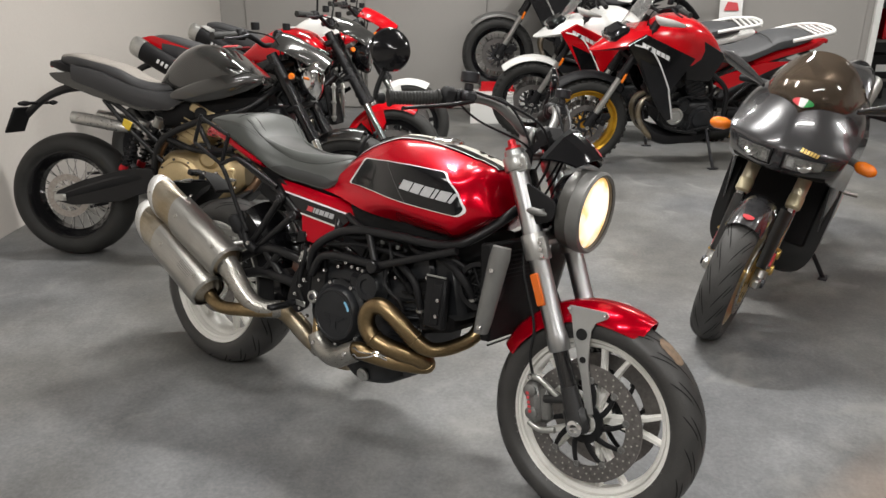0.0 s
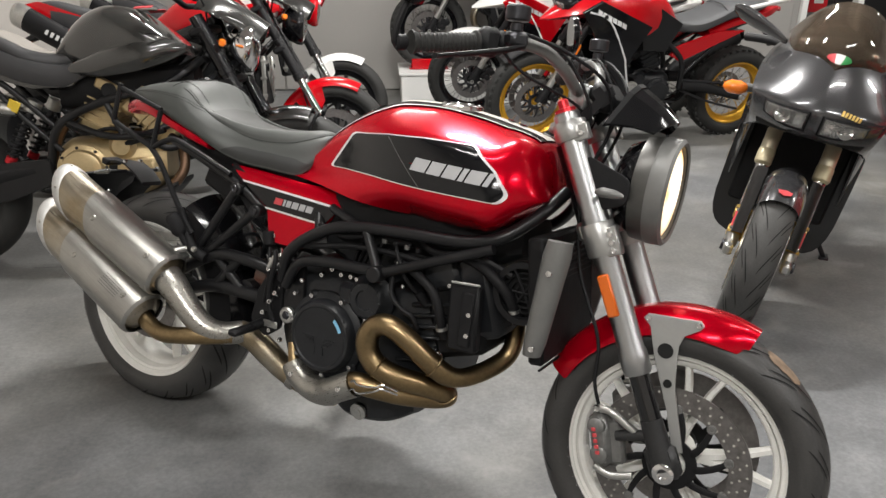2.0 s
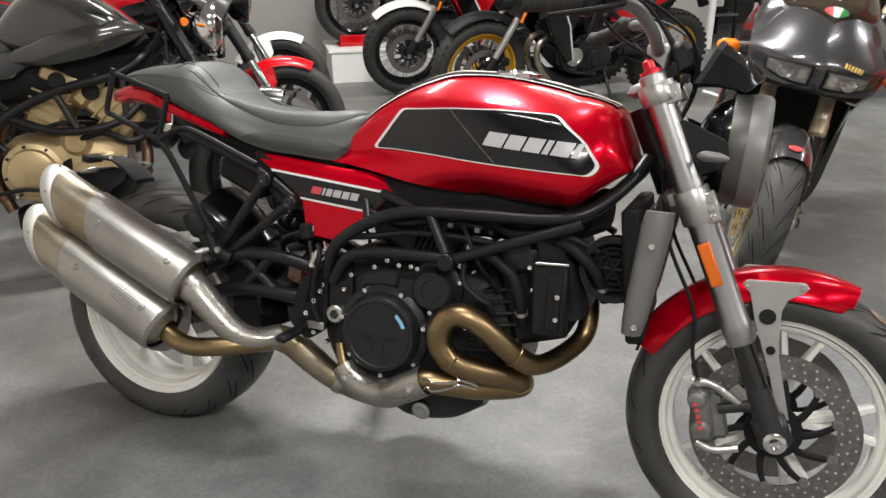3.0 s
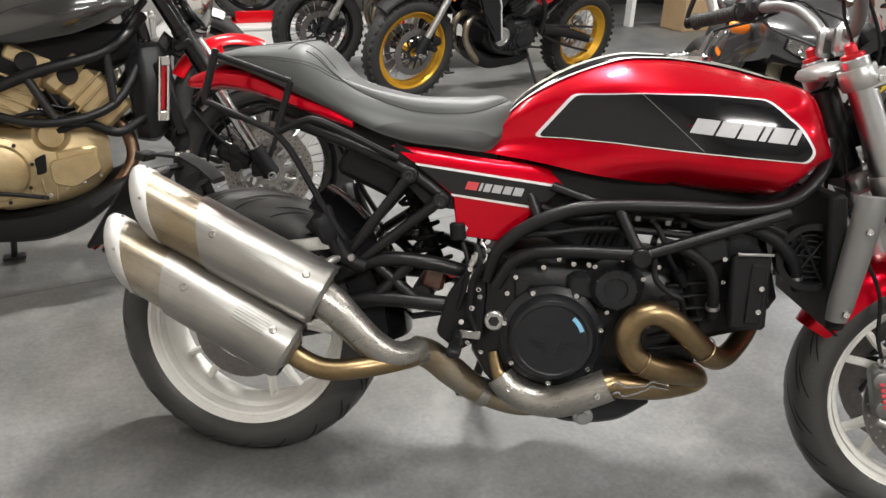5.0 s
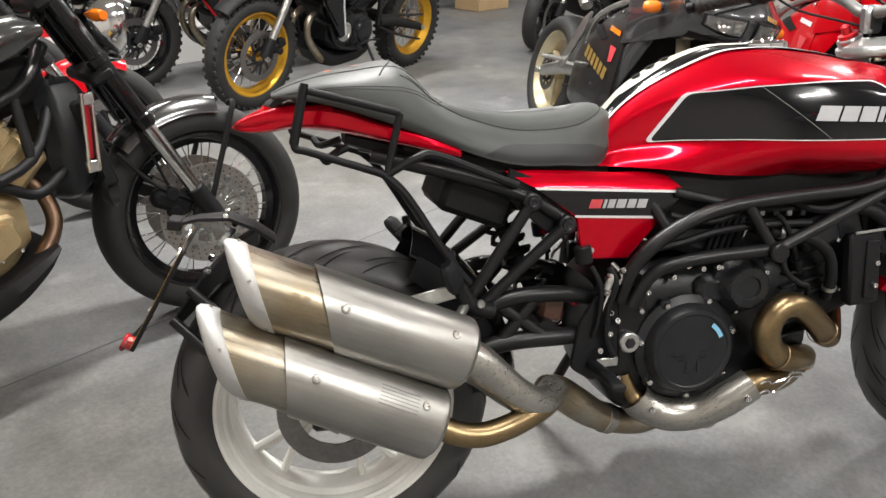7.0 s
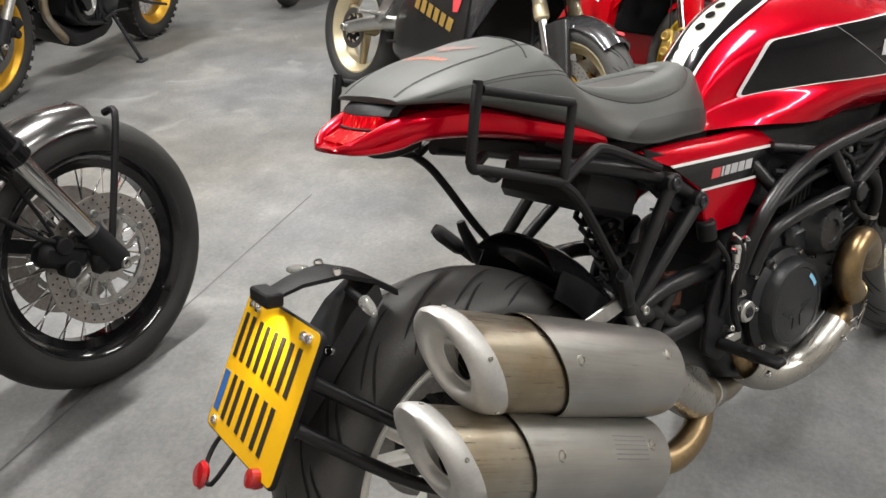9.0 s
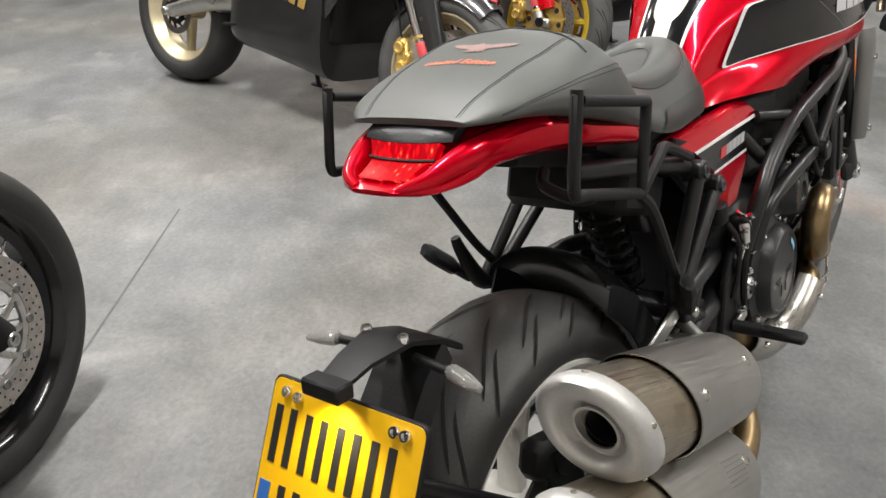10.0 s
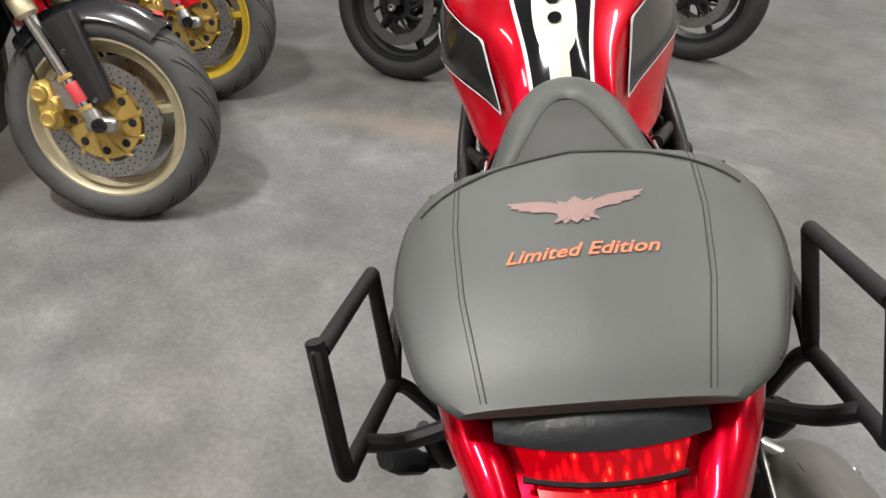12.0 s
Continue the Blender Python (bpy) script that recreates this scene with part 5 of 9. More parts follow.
        part("guard_lip", rod((1.085, s * 0.181, 0.602), (1.152, s * 0.181, 0.606), 0.003, n=6), ALU_CAST, eng)
        part("bleed_tube", tube([(0.93, s * 0.17, 0.59), (0.935, s * 0.178, 0.54), (0.965, s * 0.178, 0.512), (0.99, s * 0.175, 0.50), (1.0, s * 0.16, 0.47)], 0.006, 8, 5), MATT_BLACK, eng)
    # cylinder ribs, plug leads and coolant hoses on the side that shows
    for k in range(6):
        part("cylinder_rib", block((0.985 + 0.006 * k, -0.122, 0.385 + 0.028 * k), (0.10, 0.03, 0.007), 0.002, pose(0, 0, 0, 0, -12, 0)), ENGINE_BLACK, eng)
    part("coolant_hose", tube([(0.925, -0.145, 0.61), (0.985, -0.168, 0.60), (1.035, -0.168, 0.565), (1.055, -0.16, 0.51), (1.06, -0.14, 0.46)], 0.0115, 12, 5), MATT_BLACK, eng)
    part("coolant_hose", tube([(1.09, -0.13, 0.65), (1.15, -0.15, 0.635), (1.20, -0.14, 0.59), (1.225, -0.12, 0.53)], 0.013, 12, 5), MATT_BLACK, eng)
    for p, ax in (((0.94, -0.152, 0.61), (1, -0.3, -0.1)), ((1.058, -0.152, 0.485), (0.1, 0.3, -1)), ((1.215, -0.128, 0.555), (0.3, 0.2, -1))):
        part("hose_clamp", lathe([(0.0125, -0.004), (0.0145, -0.004), (0.0145, 0.004), (0.0125, 0.004)], p, ax, 16), ALU_CAST, eng)
    part("plug_lead", tube([(0.90, -0.12, 0.66), (0.93, -0.165, 0.64), (0.96, -0.165, 0.58), (0.985, -0.14, 0.545)], 0.005, 8, 5), MATT_BLACK, eng)
    part("plug_cap", rod((0.983, -0.142, 0.55), (1.0, -0.125, 0.52), 0.011, 0.013, 12), MATT_BLACK, eng)
    part("cylinder_base", block((1.075, -0.03, 0.50), (0.13, 0.20, 0.17), 0.015, pose(0, 0, 0, 0, -18, 0)), SHADE_BLACK, eng)
    part("head_cover", block((1.035, -0.128, 0.60), (0.09, 0.04, 0.07), 0.01, pose(0, 0, 0, 0, -18, 0)), ENGINE_BLACK, eng)
    for x, z, y in ((0.945, 0.555, 0.138), (0.935, 0.43, 0.142), (1.0, 0.625, 0.15), (1.068, 0.585, 0.15), (1.05, 0.42, 0.13), (1.075, 0.535, 0.136), (1.09, 0.475, 0.136), (0.915, 0.565, 0.14)):
        part("engine_bolt", bolt((x, -y, z), (0, -1, 0), 0.0055, 0.008), CHROME, eng)
    part("sump", body([(0.72, 0.18, 0.26, 0.07), (0.80, 0.165, 0.27, 0.10), (0.90, 0.18, 0.28, 0.10), (0.97, 0.22, 0.29, 0.08)], 16, 4), ENGINE_BLACK, eng)
    part("drain_plug", lathe([(0.022, 0), (0.022, 0.008), (0.013, 0.010), (0.012, 0.014), (0, 0.014)], (0.83, -0.10, 0.20), (0, -1, -0.2), 20), ALU_CAST, eng)
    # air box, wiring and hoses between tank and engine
    part("airbox", body([(0.66, 0.62, 0.75, 0.10), (0.75, 0.60, 0.755, 0.13), (0.95, 0.62, 0.75, 0.135), (1.1, 0.62, 0.74, 0.12), (1.2, 0.66, 0.74, 0.09)], 16, 4), SHADE_BLACK, hero)
    for s in (-1, 1):
        part("hose", tube([(0.545, s * 0.14, 0.57), (0.56, s * 0.155, 0.53), (0.555, s * 0.155, 0.47), (0.545, s * 0.15, 0.43)], 0.005, 8, 5), MATT_BLACK, hero)
        part("hose", tube([(0.585, s * 0.145, 0.575), (0.60, s * 0.16, 0.55), (0.575, s * 0.16, 0.52), (0.56, s * 0.15, 0.47)], 0.004, 8, 5), CHROME, hero)
        part("reservoir", cyl((0.535, s * 0.13, 0.575), (0.53, s * 0.13, 0.61), 0.017), MATT_BLACK, hero)
        part("hose", tube([(0.95, s * 0.12, 0.68), (1.02, s * 0.15, 0.65), (1.12, s * 0.15, 0.66), (1.2, s * 0.13, 0.63)], 0.009, 8, 5), MATT_BLACK, hero)
    part("fluid_reservoir", block((0.485, -0.085, 0.483), (0.05, 0.03, 0.065), 0.008, pose(0, 0, 0, 0, 12, 0)), paint("brown_fluid_bottle", (0.10, 0.045, 0.03), 0.25, var=0.2, coat=0.3), hero, "brown translucent fluid reservoir")
    part("linkage_plate", block((0.574, -0.155, 0.378), (0.045, 0.006, 0.018), 0.002), ALU_CAST, hero, "small bright linkage plate")
    for k, (x, z) in enumerate(((0.572, 0.548), (0.566, 0.52), (0.60, 0.56), (0.575, 0.44), (0.555, 0.405), (0.59, 0.46), (0.605, 0.53))):
        part("clip", bolt((x, -0.158, z), (0, -1, 0.3 * (k % 3)), 0.0065, 0.010), CHROME, hero)
    part("oil_line", tube([(0.575, -0.155, 0.57), (0.585, -0.165, 0.54), (0.572, -0.162, 0.49), (0.57, -0.16, 0.43), (0.585, -0.158, 0.39)], 0.0065, 8, 6), MATT_BLACK, hero)
    part("fitting", rod((0.580, -0.158, 0.555), (0.566, -0.166, 0.528), 0.009, 0.006), ALU_CAST, hero)
    part("wiring", tube([(0.66, -0.16, 0.60), (0.72, -0.165, 0.61), (0.80, -0.16, 0.625), (0.90, -0.16, 0.63), (1.0, -0.155, 0.625)], 0.0075, 8, 6), MATT_BLACK, hero)
    part("wiring", tube([(0.70, -0.15, 0.66), (0.78, -0.16, 0.645), (0.86, -0.155, 0.66), (0.96, -0.15, 0.655)], 0.006, 8, 6), MATT_BLACK, hero)
    for k in range(5):
        part("fuse_clip", block((0.86 + 0.03 * k, -0.155, 0.655 - 0.002 * k), (0.012, 0.01, 0.012), 0.002), ALU_GREY if k % 2 else MATT_BLACK, hero)
    # cooling: radiator, side shields, fan
    rad = part("radiator", block((1.275, 0, 0.595), (0.035, 0.34, 0.27), 0.006, pose(0, 0, 0, 0, -8, 0)), SHADE_BLACK, hero)
    for k in range(22):
        part("radiator_fin", block((1.30 - 0.001 * k, 0, 0.45 + 0.012 * k), (0.006, 0.32, 0.004), 0.001), MATT_BLACK, rad)
    for s in (-1, 1):
        rings = []
        for k in range(9):
            t = k / 8
            c = Vector((1.314 - 0.028 * t, s * 0.178, 0.733 - 0.246 * t))
            w = 0.031 - 0.008 * t
            ease = 0.86 if k in (0, 8) else 1.0
            rings.append([c + Vector((w * ease * math.cos(radians(a)), s * 0.026 * ease * max(-0.2, math.sin(radians(a))), 0)) for a in range(0, 360, 20)])
        shield = part("radiator_shield", loft(rings), ALU_GREY, hero, "silver-grey half-round radiator side shield", 50)
        for u, v in ((1.311, 0.669), (1.296, 0.507)):
            part("shield_screw", bolt((u - 0.004, s * 0.2035, v), (0, s, 0), 0.007, 0.005), CHROME, shield)
    part("fan_hub", lathe([(0, 0.012), (0.018, 0.010), (0.02, 0.002), (0.058, 0.002), (0.058, -0.002)], (1.235, -0.118, 0.60), (0, -1, 0), 24), SHADE_BLACK, hero)
    fan = part("fan", disc_ring((1.235, -0.11, 0.60), -0.02, 0.055, 0.068, 0.03), MATT_BLACK, hero)
    for k in range(1, 5):
        part("guard_ring", disc_ring((1.235, -0.11, 0.60), -0.022, 0.012 * k + 0.006, 0.012 * k + 0.009, 0.004), MATT_BLACK, fan)
    for k in range(6):
        part("fan_blade", rod((1.235, -0.135, 0.60), polar((1.235, 0, 0.60), 0.06, 60 * k, -0.135), 0.003, n=6), MATT_BLACK, fan)


def build_exhaust():
    ex = part("exhaust_pipe", tube([(1.165, 0.02, 0.53), (1.178, 0.0, 0.46), (1.17, -0.02, 0.41), (1.135, -0.07, 0.378), (1.10, -0.115, 0.366), (1.07, -0.14, 0.376), (1.03, -0.165, 0.412), (0.985, -0.183, 0.451), (0.945, -0.192, 0.471), (0.912, -0.194, 0.462), (0.893, -0.194, 0.432), (0.897, -0.192, 0.395), (0.925, -0.186, 0.364), (0.97, -0.168, 0.346), (1.015, -0.135, 0.332), (1.05, -0.10, 0.316), (1.055, -0.08, 0.298), (1.02, -0.10, 0.292), (0.965, -0.142, 0.297), (0.91, -0.172, 0.306), (0.86, -0.188, 0.308), (0.81, -0.180, 0.276), (0.765, -0.162, 0.250), (0.71, -0.148, 0.247), (0.665, -0.138, 0.266), (0.64, -0.130, 0.292), (0.625, -0.122, 0.335)],
                                 [0.022] * 5 + [0.0255] * 5 + [0.027] * 14 + [0.024, 0.016, 0.012], 18, 7), BRONZE, hero, "bronzed steel exhaust header loops")
    for p, ax in (((0.925, -0.186, 0.364), (0.8, 0.2, -0.5)), ((1.055, -0.088, 0.306), (0.1, 0.6, -0.8)), ((1.05, -0.153, 0.393), (0.75, 0.5, -0.6))):
        part("weld_seam", lathe([(0.0285, -0.002), (0.0305, 0), (0.0285, 0.002)], p, ax, 22), BRONZE, ex)
    sh = []
    path, _ = smooth_path([(0.868, -0.187, 0.310), (0.81, -0.180, 0.276), (0.765, -0.162, 0.250), (0.71, -0.148, 0.247), (0.665, -0.138, 0.266), (0.645, -0.132, 0.286)], 6)
    for i, q in enumerate(path):
        d = (path[min(i + 1, len(path) - 1)] - path[max(i - 1, 0)]).normalized()
        up = (Vector((0, 0, 1)) - d * d.z).normalized()
        side = d.cross(up)
        if side.y > 0:
            side = -side
        sh.append([q + (side * math.cos(radians(a)) + up * math.sin(radians(a))) * 0.0335 for a in range(-100, 101, 20)])
    shield = part("heat_shield", thick_sheet(sh, lambda p: p + Vector((0, 0.002, 0))), PIPE_STEEL, ex, "brushed steel heat shield")
    for u, v in ((0.842, 0.296), (0.664, 0.272)):
        part("shield_bolt", bolt((u, -0.219 if u > 0.8 else -0.170, v), (0.1, -1, 0.1), 0.007), CHROME, shield)
    part("retaining_spring", join(*[tube([(0.872, -0.216, 0.322 - k), (0.884, -0.222, 0.330 - k), (0.896, -0.218, 0.321 - k), (0.935, -0.208, 0.324 - k * 0.5), (0.95, -0.204, 0.332 - k * 0.5), (0.985, -0.190, 0.322 - k * 0.4)], 0.0024, 6, 4) for k in (0.0, 0.020)]), CHROME, ex)
    link = part("link_pipe", tube([(0.73, -0.055, 0.190), (0.69, -0.062, 0.192), (0.635, -0.072, 0.208), (0.58, -0.085, 0.235), (0.535, -0.098, 0.270), (0.49, -0.115, 0.308), (0.455, -0.14, 0.327)], [0.020, 0.025, 0.028, 0.031, 0.034, 0.033, 0.031], 18, 6), STEEL_TAN, ex, "heat-tinted link pipe")
    part("link_clamp", lathe([(0.029, -0.012), (0.0325, -0.010), (0.0325, 0.010), (0.029, 0.012)], (0.607, -0.079, 0.220), (0.9, 0.2, -0.42), 24), PIPE_STEEL, link)
    up = [(0.47, -0.14, 0.328), (0.44, -0.175, 0.325), (0.408, -0.20, 0.335), (0.37, -0.212, 0.362), (0.33, -0.217, 0.40), (0.295, -0.218, 0.432), (0.25, -0.217, 0.46)]
    lo = [(0.46, -0.165, 0.322), (0.42, -0.20, 0.318), (0.36, -0.232, 0.311), (0.30, -0.245, 0.305), (0.25, -0.243, 0.314), (0.20, -0.237, 0.34)]
    part("upper_pipe", tube(up, [0.030, 0.030, 0.031, 0.0325, 0.035, 0.038, 0.042], 18, 6), PIPE_STEEL, ex, "bright steel tail pipe")
    part("lower_pipe", tube(lo, 0.0225, 16, 6), BRONZE, ex)
    for front, rear, cut, edge, edge_cut in (((0.272, -0.217, 0.452), (-0.108, -0.233, 0.628), 0.77, 0.65, 0.62), ((0.212, -0.237, 0.336), (-0.158, -0.24, 0.523), 0.85, 0.70, 0.45)):
        f, r = Vector(front), Vector(rear)
        L = (r - f).length
        ax = (r - f).normalized()
        rise = (Vector((0, 0, 1)) - ax * ax.z).normalized()

        def slanted(shape, start, slope):
            """Slants the rear end of a turned shape, upper side further back."""
            out = []
            for p in shape[0]:
                q = Vector(p) - f
                h = max(0.0, min(1.0, (q.dot(ax) - start) / 0.06))
                out.append(tuple(Vector(p) + ax * (q.dot(rise) * slope * h)))
            return out, shape[1]
        L -= 0.016
        can = part("silencer", slanted(lathe([(0.026, -0.012), (0.034, -0.006), (0.056, 0.006), (0.0615, 0.014), (0.0615, L * 0.55), (0.0615, L - 0.09), (0.0615, L - 0.03), (0.058, L - 0.026), (0.02, L - 0.026)], f, ax, 48), L - 0.09, cut), STEEL_TAN, hero, "brushed steel silencer with scorched tint", 30)
        part("outer_sleeve", slanted(lathe([(0.058, -0.004), (0.0655, 0.004), (0.067, 0.012), (0.067, L * edge - 0.06), (0.067, L * edge - 0.02), (0.067, L * edge), (0.0655, L * edge + 0.0004), (0.0650, L * edge - 0.012)], f, ax, 56), L * edge - 0.06, edge_cut), STEEL, can, "brushed steel outer sleeve", 30)
        part("end_cap", slanted(lathe([(0.060, L - 0.034), (0.0635, L - 0.030), (0.0630, L - 0.012), (0.0605, L + 0.000), (0.055, L + 0.008), (0.047, L + 0.010), (0.040, L + 0.006), (0.035, L - 0.003), (0.032, L - 0.015), (0.0265, L - 0.019), (0.0255, L - 0.010), (0.0225, L - 0.010), (0.0215, L - 0.085), (0, L - 0.085)], f, ax, 56), L - 0.09, cut), CAP_ALU, can, "satin alloy end cap", 60)
        part("baffle_hole", lathe([(0.0212, L - 0.03), (0.0208, L - 0.082), (0, L - 0.082)], f, ax, 24), GROOVE, can)
        side = Vector((0, -1, 0)) - ax * (-ax.y)
        side.normalize()
        up_v = ax.cross(side)
        if up_v.z < 0:
            up_v = -up_v
        for d_, a in ((0.045, 40), (L * 0.60, 25)):
            q = f + ax * d_ + (side * math.cos(radians(a)) + up_v * math.sin(radians(a))) * 0.0665
            part("sleeve_rivet", lathe([(0, 0.0018), (0.0035, 0.0016), (0.004, 0.003), (0.0068, 0.0026), (0.0085, 0.0)], q, q - (f + ax * d_), 14), PIPE_STEEL, can)
        for k in range(5):
            a = radians(72 * k + 20)
            q = f + ax * (L - 0.02) + (side * math.cos(a) + up_v * math.sin(a)) * 0.0636
            part("cap_screw", bolt(q + ax * ((q - f).dot(rise) * cut), q - (f + ax * (L - 0.02)), 0.0032, 0.002), PIPE_STEEL, can)
        if front[2] < 0.4:
            rows = []
            for k in range(5):
                a = radians(18 + 9 * k)
                rows.append([f + ax * d_ + (side * math.cos(a) + up_v * math.sin(a)) * 0.0668 for d_ in (0.05, 0.08, 0.11, 0.14)])
            lab = part("sticker", sheet(rows), WORN_PAPER, can, "worn pale printed sticker")
            bars = []
            for k in range(6):
                a = radians(22 + 5.4 * k)
                bars.append(sheet([[f + ax * d_ + (side * math.cos(a + e) + up_v * math.sin(a + e)) * 0.0671 for d_ in (0.058, 0.09, 0.13)] for e in (0, radians(1.4))]))
            part("print", join(*bars), ALU_GREY, lab)
        else:
            rows = []
            for q in (-1, 1):
                rows.append(sheet([[f + ax * (L * 0.78 + q * 0.004 * e + q * 0.012 * w) + (side * math.cos(radians(4 + 22 * e)) + up_v * math.sin(radians(4 + 22 * e))) * 0.0618 for w in (0, 0.5, 1)] for e in (0, 0.5, 1)]))
            part("etched_mark", join(*rows), STEEL_TAN, can)
    part("silencer_hanger", join(rod((0.30, -0.15, 0.53), (0.27, -0.20, 0.515), 0.009), block((0.27, -0.19, 0.51), (0.05, 0.06, 0.008), 0.002, pose(0, 0, 0, 0, 25, 0))), ALU_CAST, ex)


def build_running_gear():
    build_wheel(hero, "rear_wheel", REAR, 0.315, 0.182, 0.226, WHEEL_WHITE, tyre_mat=HERO_RUBBER, spokes=5, phase=-65, split=True, discs=(0.075,), disc_r=0.11, tread=tread_lines, stepped=True)
    fw = build_wheel(hero, "front_wheel", FRONT, 0.300, 0.122, 0.230, WHEEL_WHITE, tyre_mat=HERO_RUBBER, spokes=5, phase=8, split=True, discs=(-0.068, 0.068), disc_r=0.163, bobbins=10, hole_mat=WORN_PAPER, tread=tread_lines, stepped=True)
    # a tan scuff on the crown of the front tyre, ahead of the mudguard
    TAN = paint("tan_rubber_scuff", (0.17, 0.118, 0.078), 0.7, var=0.35, scale=40, bump=0.2)
    rc, reach = 0.300 - 0.62 * 0.07, 0.62 * 0.07 + 0.0016
    scuff = []
    for i in range(9):
        a = 46 + 2.0 * i
        wide = math.sin(math.pi * (i + 0.4) / 8.8) ** 0.6
        scuff.append([Vector(polar((FRONT[0], 0, FRONT[2]), rc + reach * math.cos(radians(b)), a, 0.0622 * math.copysign(abs(math.sin(radians(b))) ** 0.9, b))) for b in [-6 - 3 * math.sin(2.1 * i) + wide * (22 + 4 * math.sin(1.3 * i)) * (k / 3 - 1) * -1 for k in range(7)]])
    part("tyre_scuff", sheet(scuff), TAN, fw, "tan worn patch on the tyre")
    # swing arm
    arm = part("swingarm", rod((0.46, -0.125, 0.44), (0.46, 0.125, 0.44), 0.025), FRAME_BLACK, hero, "satin black tubular swingarm")
    for s in (-1, 1):
        part("arm_tube", tube([(0.60, s * 0.10, 0.42), (0.50, s * 0.125, 0.43), (0.36, s * 0.132, 0.43), (0.22, s * 0.13, 0.385), (0.06, s * 0.118, 0.32)], 0.018, 12, 5), FRAME_BLACK, arm)
        part("arm_tube", tube([(0.56, s * 0.11, 0.50), (0.47, s * 0.13, 0.52), (0.36, s * 0.135, 0.515), (0.22, s * 0.132, 0.44), (0.09, s * 0.12, 0.35)], 0.016, 12, 5), FRAME_BLACK, arm)
        part("arm_brace", rod((0.36, s * 0.133, 0.51), (0.46, s * 0.128, 0.43), 0.013), FRAME_BLACK, arm)
        part("arm_brace", rod((0.44, s * 0.13, 0.52), (0.36, s * 0.132, 0.43), 0.013), FRAME_BLACK, arm)
        part("axle_block", block((0.06, s * 0.12, 0.315), (0.12, 0.02, 0.05), 0.008), FRAME_BLACK, arm)
    part("axle_nut", join(cyl((REAR[0], -0.128, REAR[2]), (REAR[0], -0.145, REAR[2]), 0.017), cyl((REAR[0], 0.128, REAR[2]), (REAR[0], 0.145, REAR[2]), 0.017)), ALU_CAST, arm)
    rows = []
    for k in range(11):
        a = radians(2 + 61 * k / 10)
        rows.append([Vector((REAR[0] + (0.378 - 0.04 * abs(j / 6) ** 2.4) * math.cos(a), 0.098 * j / 6, REAR[2] + (0.378 - 0.04 * abs(j / 6) ** 2.4) * math.sin(a))) for j in range(-6, 7)])
    part("hugger", thick_sheet(rows, lambda p: p + (Vector((REAR[0], p.y, REAR[2])) - p).normalized() * 0.004), BLACK_GLOSS, hero, "black rear wheel hugger")
    for s in (-1, 1):
        skirt = [[Vector((REAR[0] + (0.340 - drop) * math.cos(a), s * (0.098 + 0.05 * drop), REAR[2] + (0.340 - drop) * math.sin(a))) for drop in (0.0, 0.02, 0.045 + 0.03 * (1 - k / 10))] for k, a in ((k, radians(2 + 58 * k / 10)) for k in range(11))]
        part("hugger_side", thick_sheet(skirt, lambda p: p + Vector((0, -s * 0.003, 0))), MATT_BLACK, hero)
    part("silencer_strap", block((0.223, -0.168, 0.545), (0.118, 0.005, 0.028), 0.002, pose(0, 0, 0, 0, -11, 0)), ALU_CAST, hero, "bright alloy silencer strap")
    rear_cal = part("rear_caliper", join(block((0.03, -0.090, 0.452), (0.095, 0.045, 0.055), 0.012, pose(0, 0, 0, 0, 20, 0)), cyl((0.03, -0.10, 0.45), (0.03, -0.122, 0.45), 0.02)), MATT_BLACK, hero, "black rear brake caliper")
    part("caliper_pin", bolt((0.06, -0.114, 0.445), (0, -1, 0), 0.007, 0.012), ALU_CAST, rear_cal)
    part("caliper_bracket", slab(rounded([(0.01, 0.33), (0.09, 0.33), (0.08, 0.44), (0.0, 0.45)], 0.015), 0.008, lambda u, v, w: Vector((u, -0.098 - w, v))), MATT_BLACK, rear_cal)
    part("rear_disc", disc_ring(REAR, -0.078, 0.075, 0.115, 0.005), DISC, hero)
    # shock absorber behind the engine
    shock = part("shock_absorber", rod((0.50, 0.02, 0.44), (0.40, 0.02, 0.66), 0.016), SHADE_BLACK, hero, "dark shock absorber")
    coil = []
    for k in range(57):
        t = k / 56
        c = Vector((0.492 - 0.082 * t, 0.02, 0.457 + 0.18 * t))
        coil.append(c + (Vector((0, 1, 0)) * math.cos(k * math.pi / 4) + Vector((0.9, 0, 0.41)) * math.sin(k * math.pi / 4)) * 0.033)
    part("spring", tube(coil, 0.0055, 6, 1), SHADE_BLACK, shock)
    part("shock_adjuster", cyl((0.525, -0.09, 0.50), (0.525, -0.115, 0.50), 0.014), RED_ANOD, hero, "red adjuster knob")
    part("chain", join(*[tube([(0.05, 0.125, 0.31 + s * 0.09), (0.3, 0.115, 0.36 + s * 0.07), (0.62, 0.10, 0.41 + s * 0.035)], 0.009, 6, 4) for s in (-1, 1)]), DARK_METAL, hero)
    part("sprocket", disc_ring((0.05, 0.12, 0.312), 0.0, 0.03, 0.098, 0.006), DARK_METAL, hero)
    # forks
    top, low = Vector((1.262, 0, 0.985)), Vector((1.578, 0, 0.297))
    ax = (low - top).normalized()

    def along(z):
        return top + (low - top) * ((top.z - z) / (top.z - low.z))
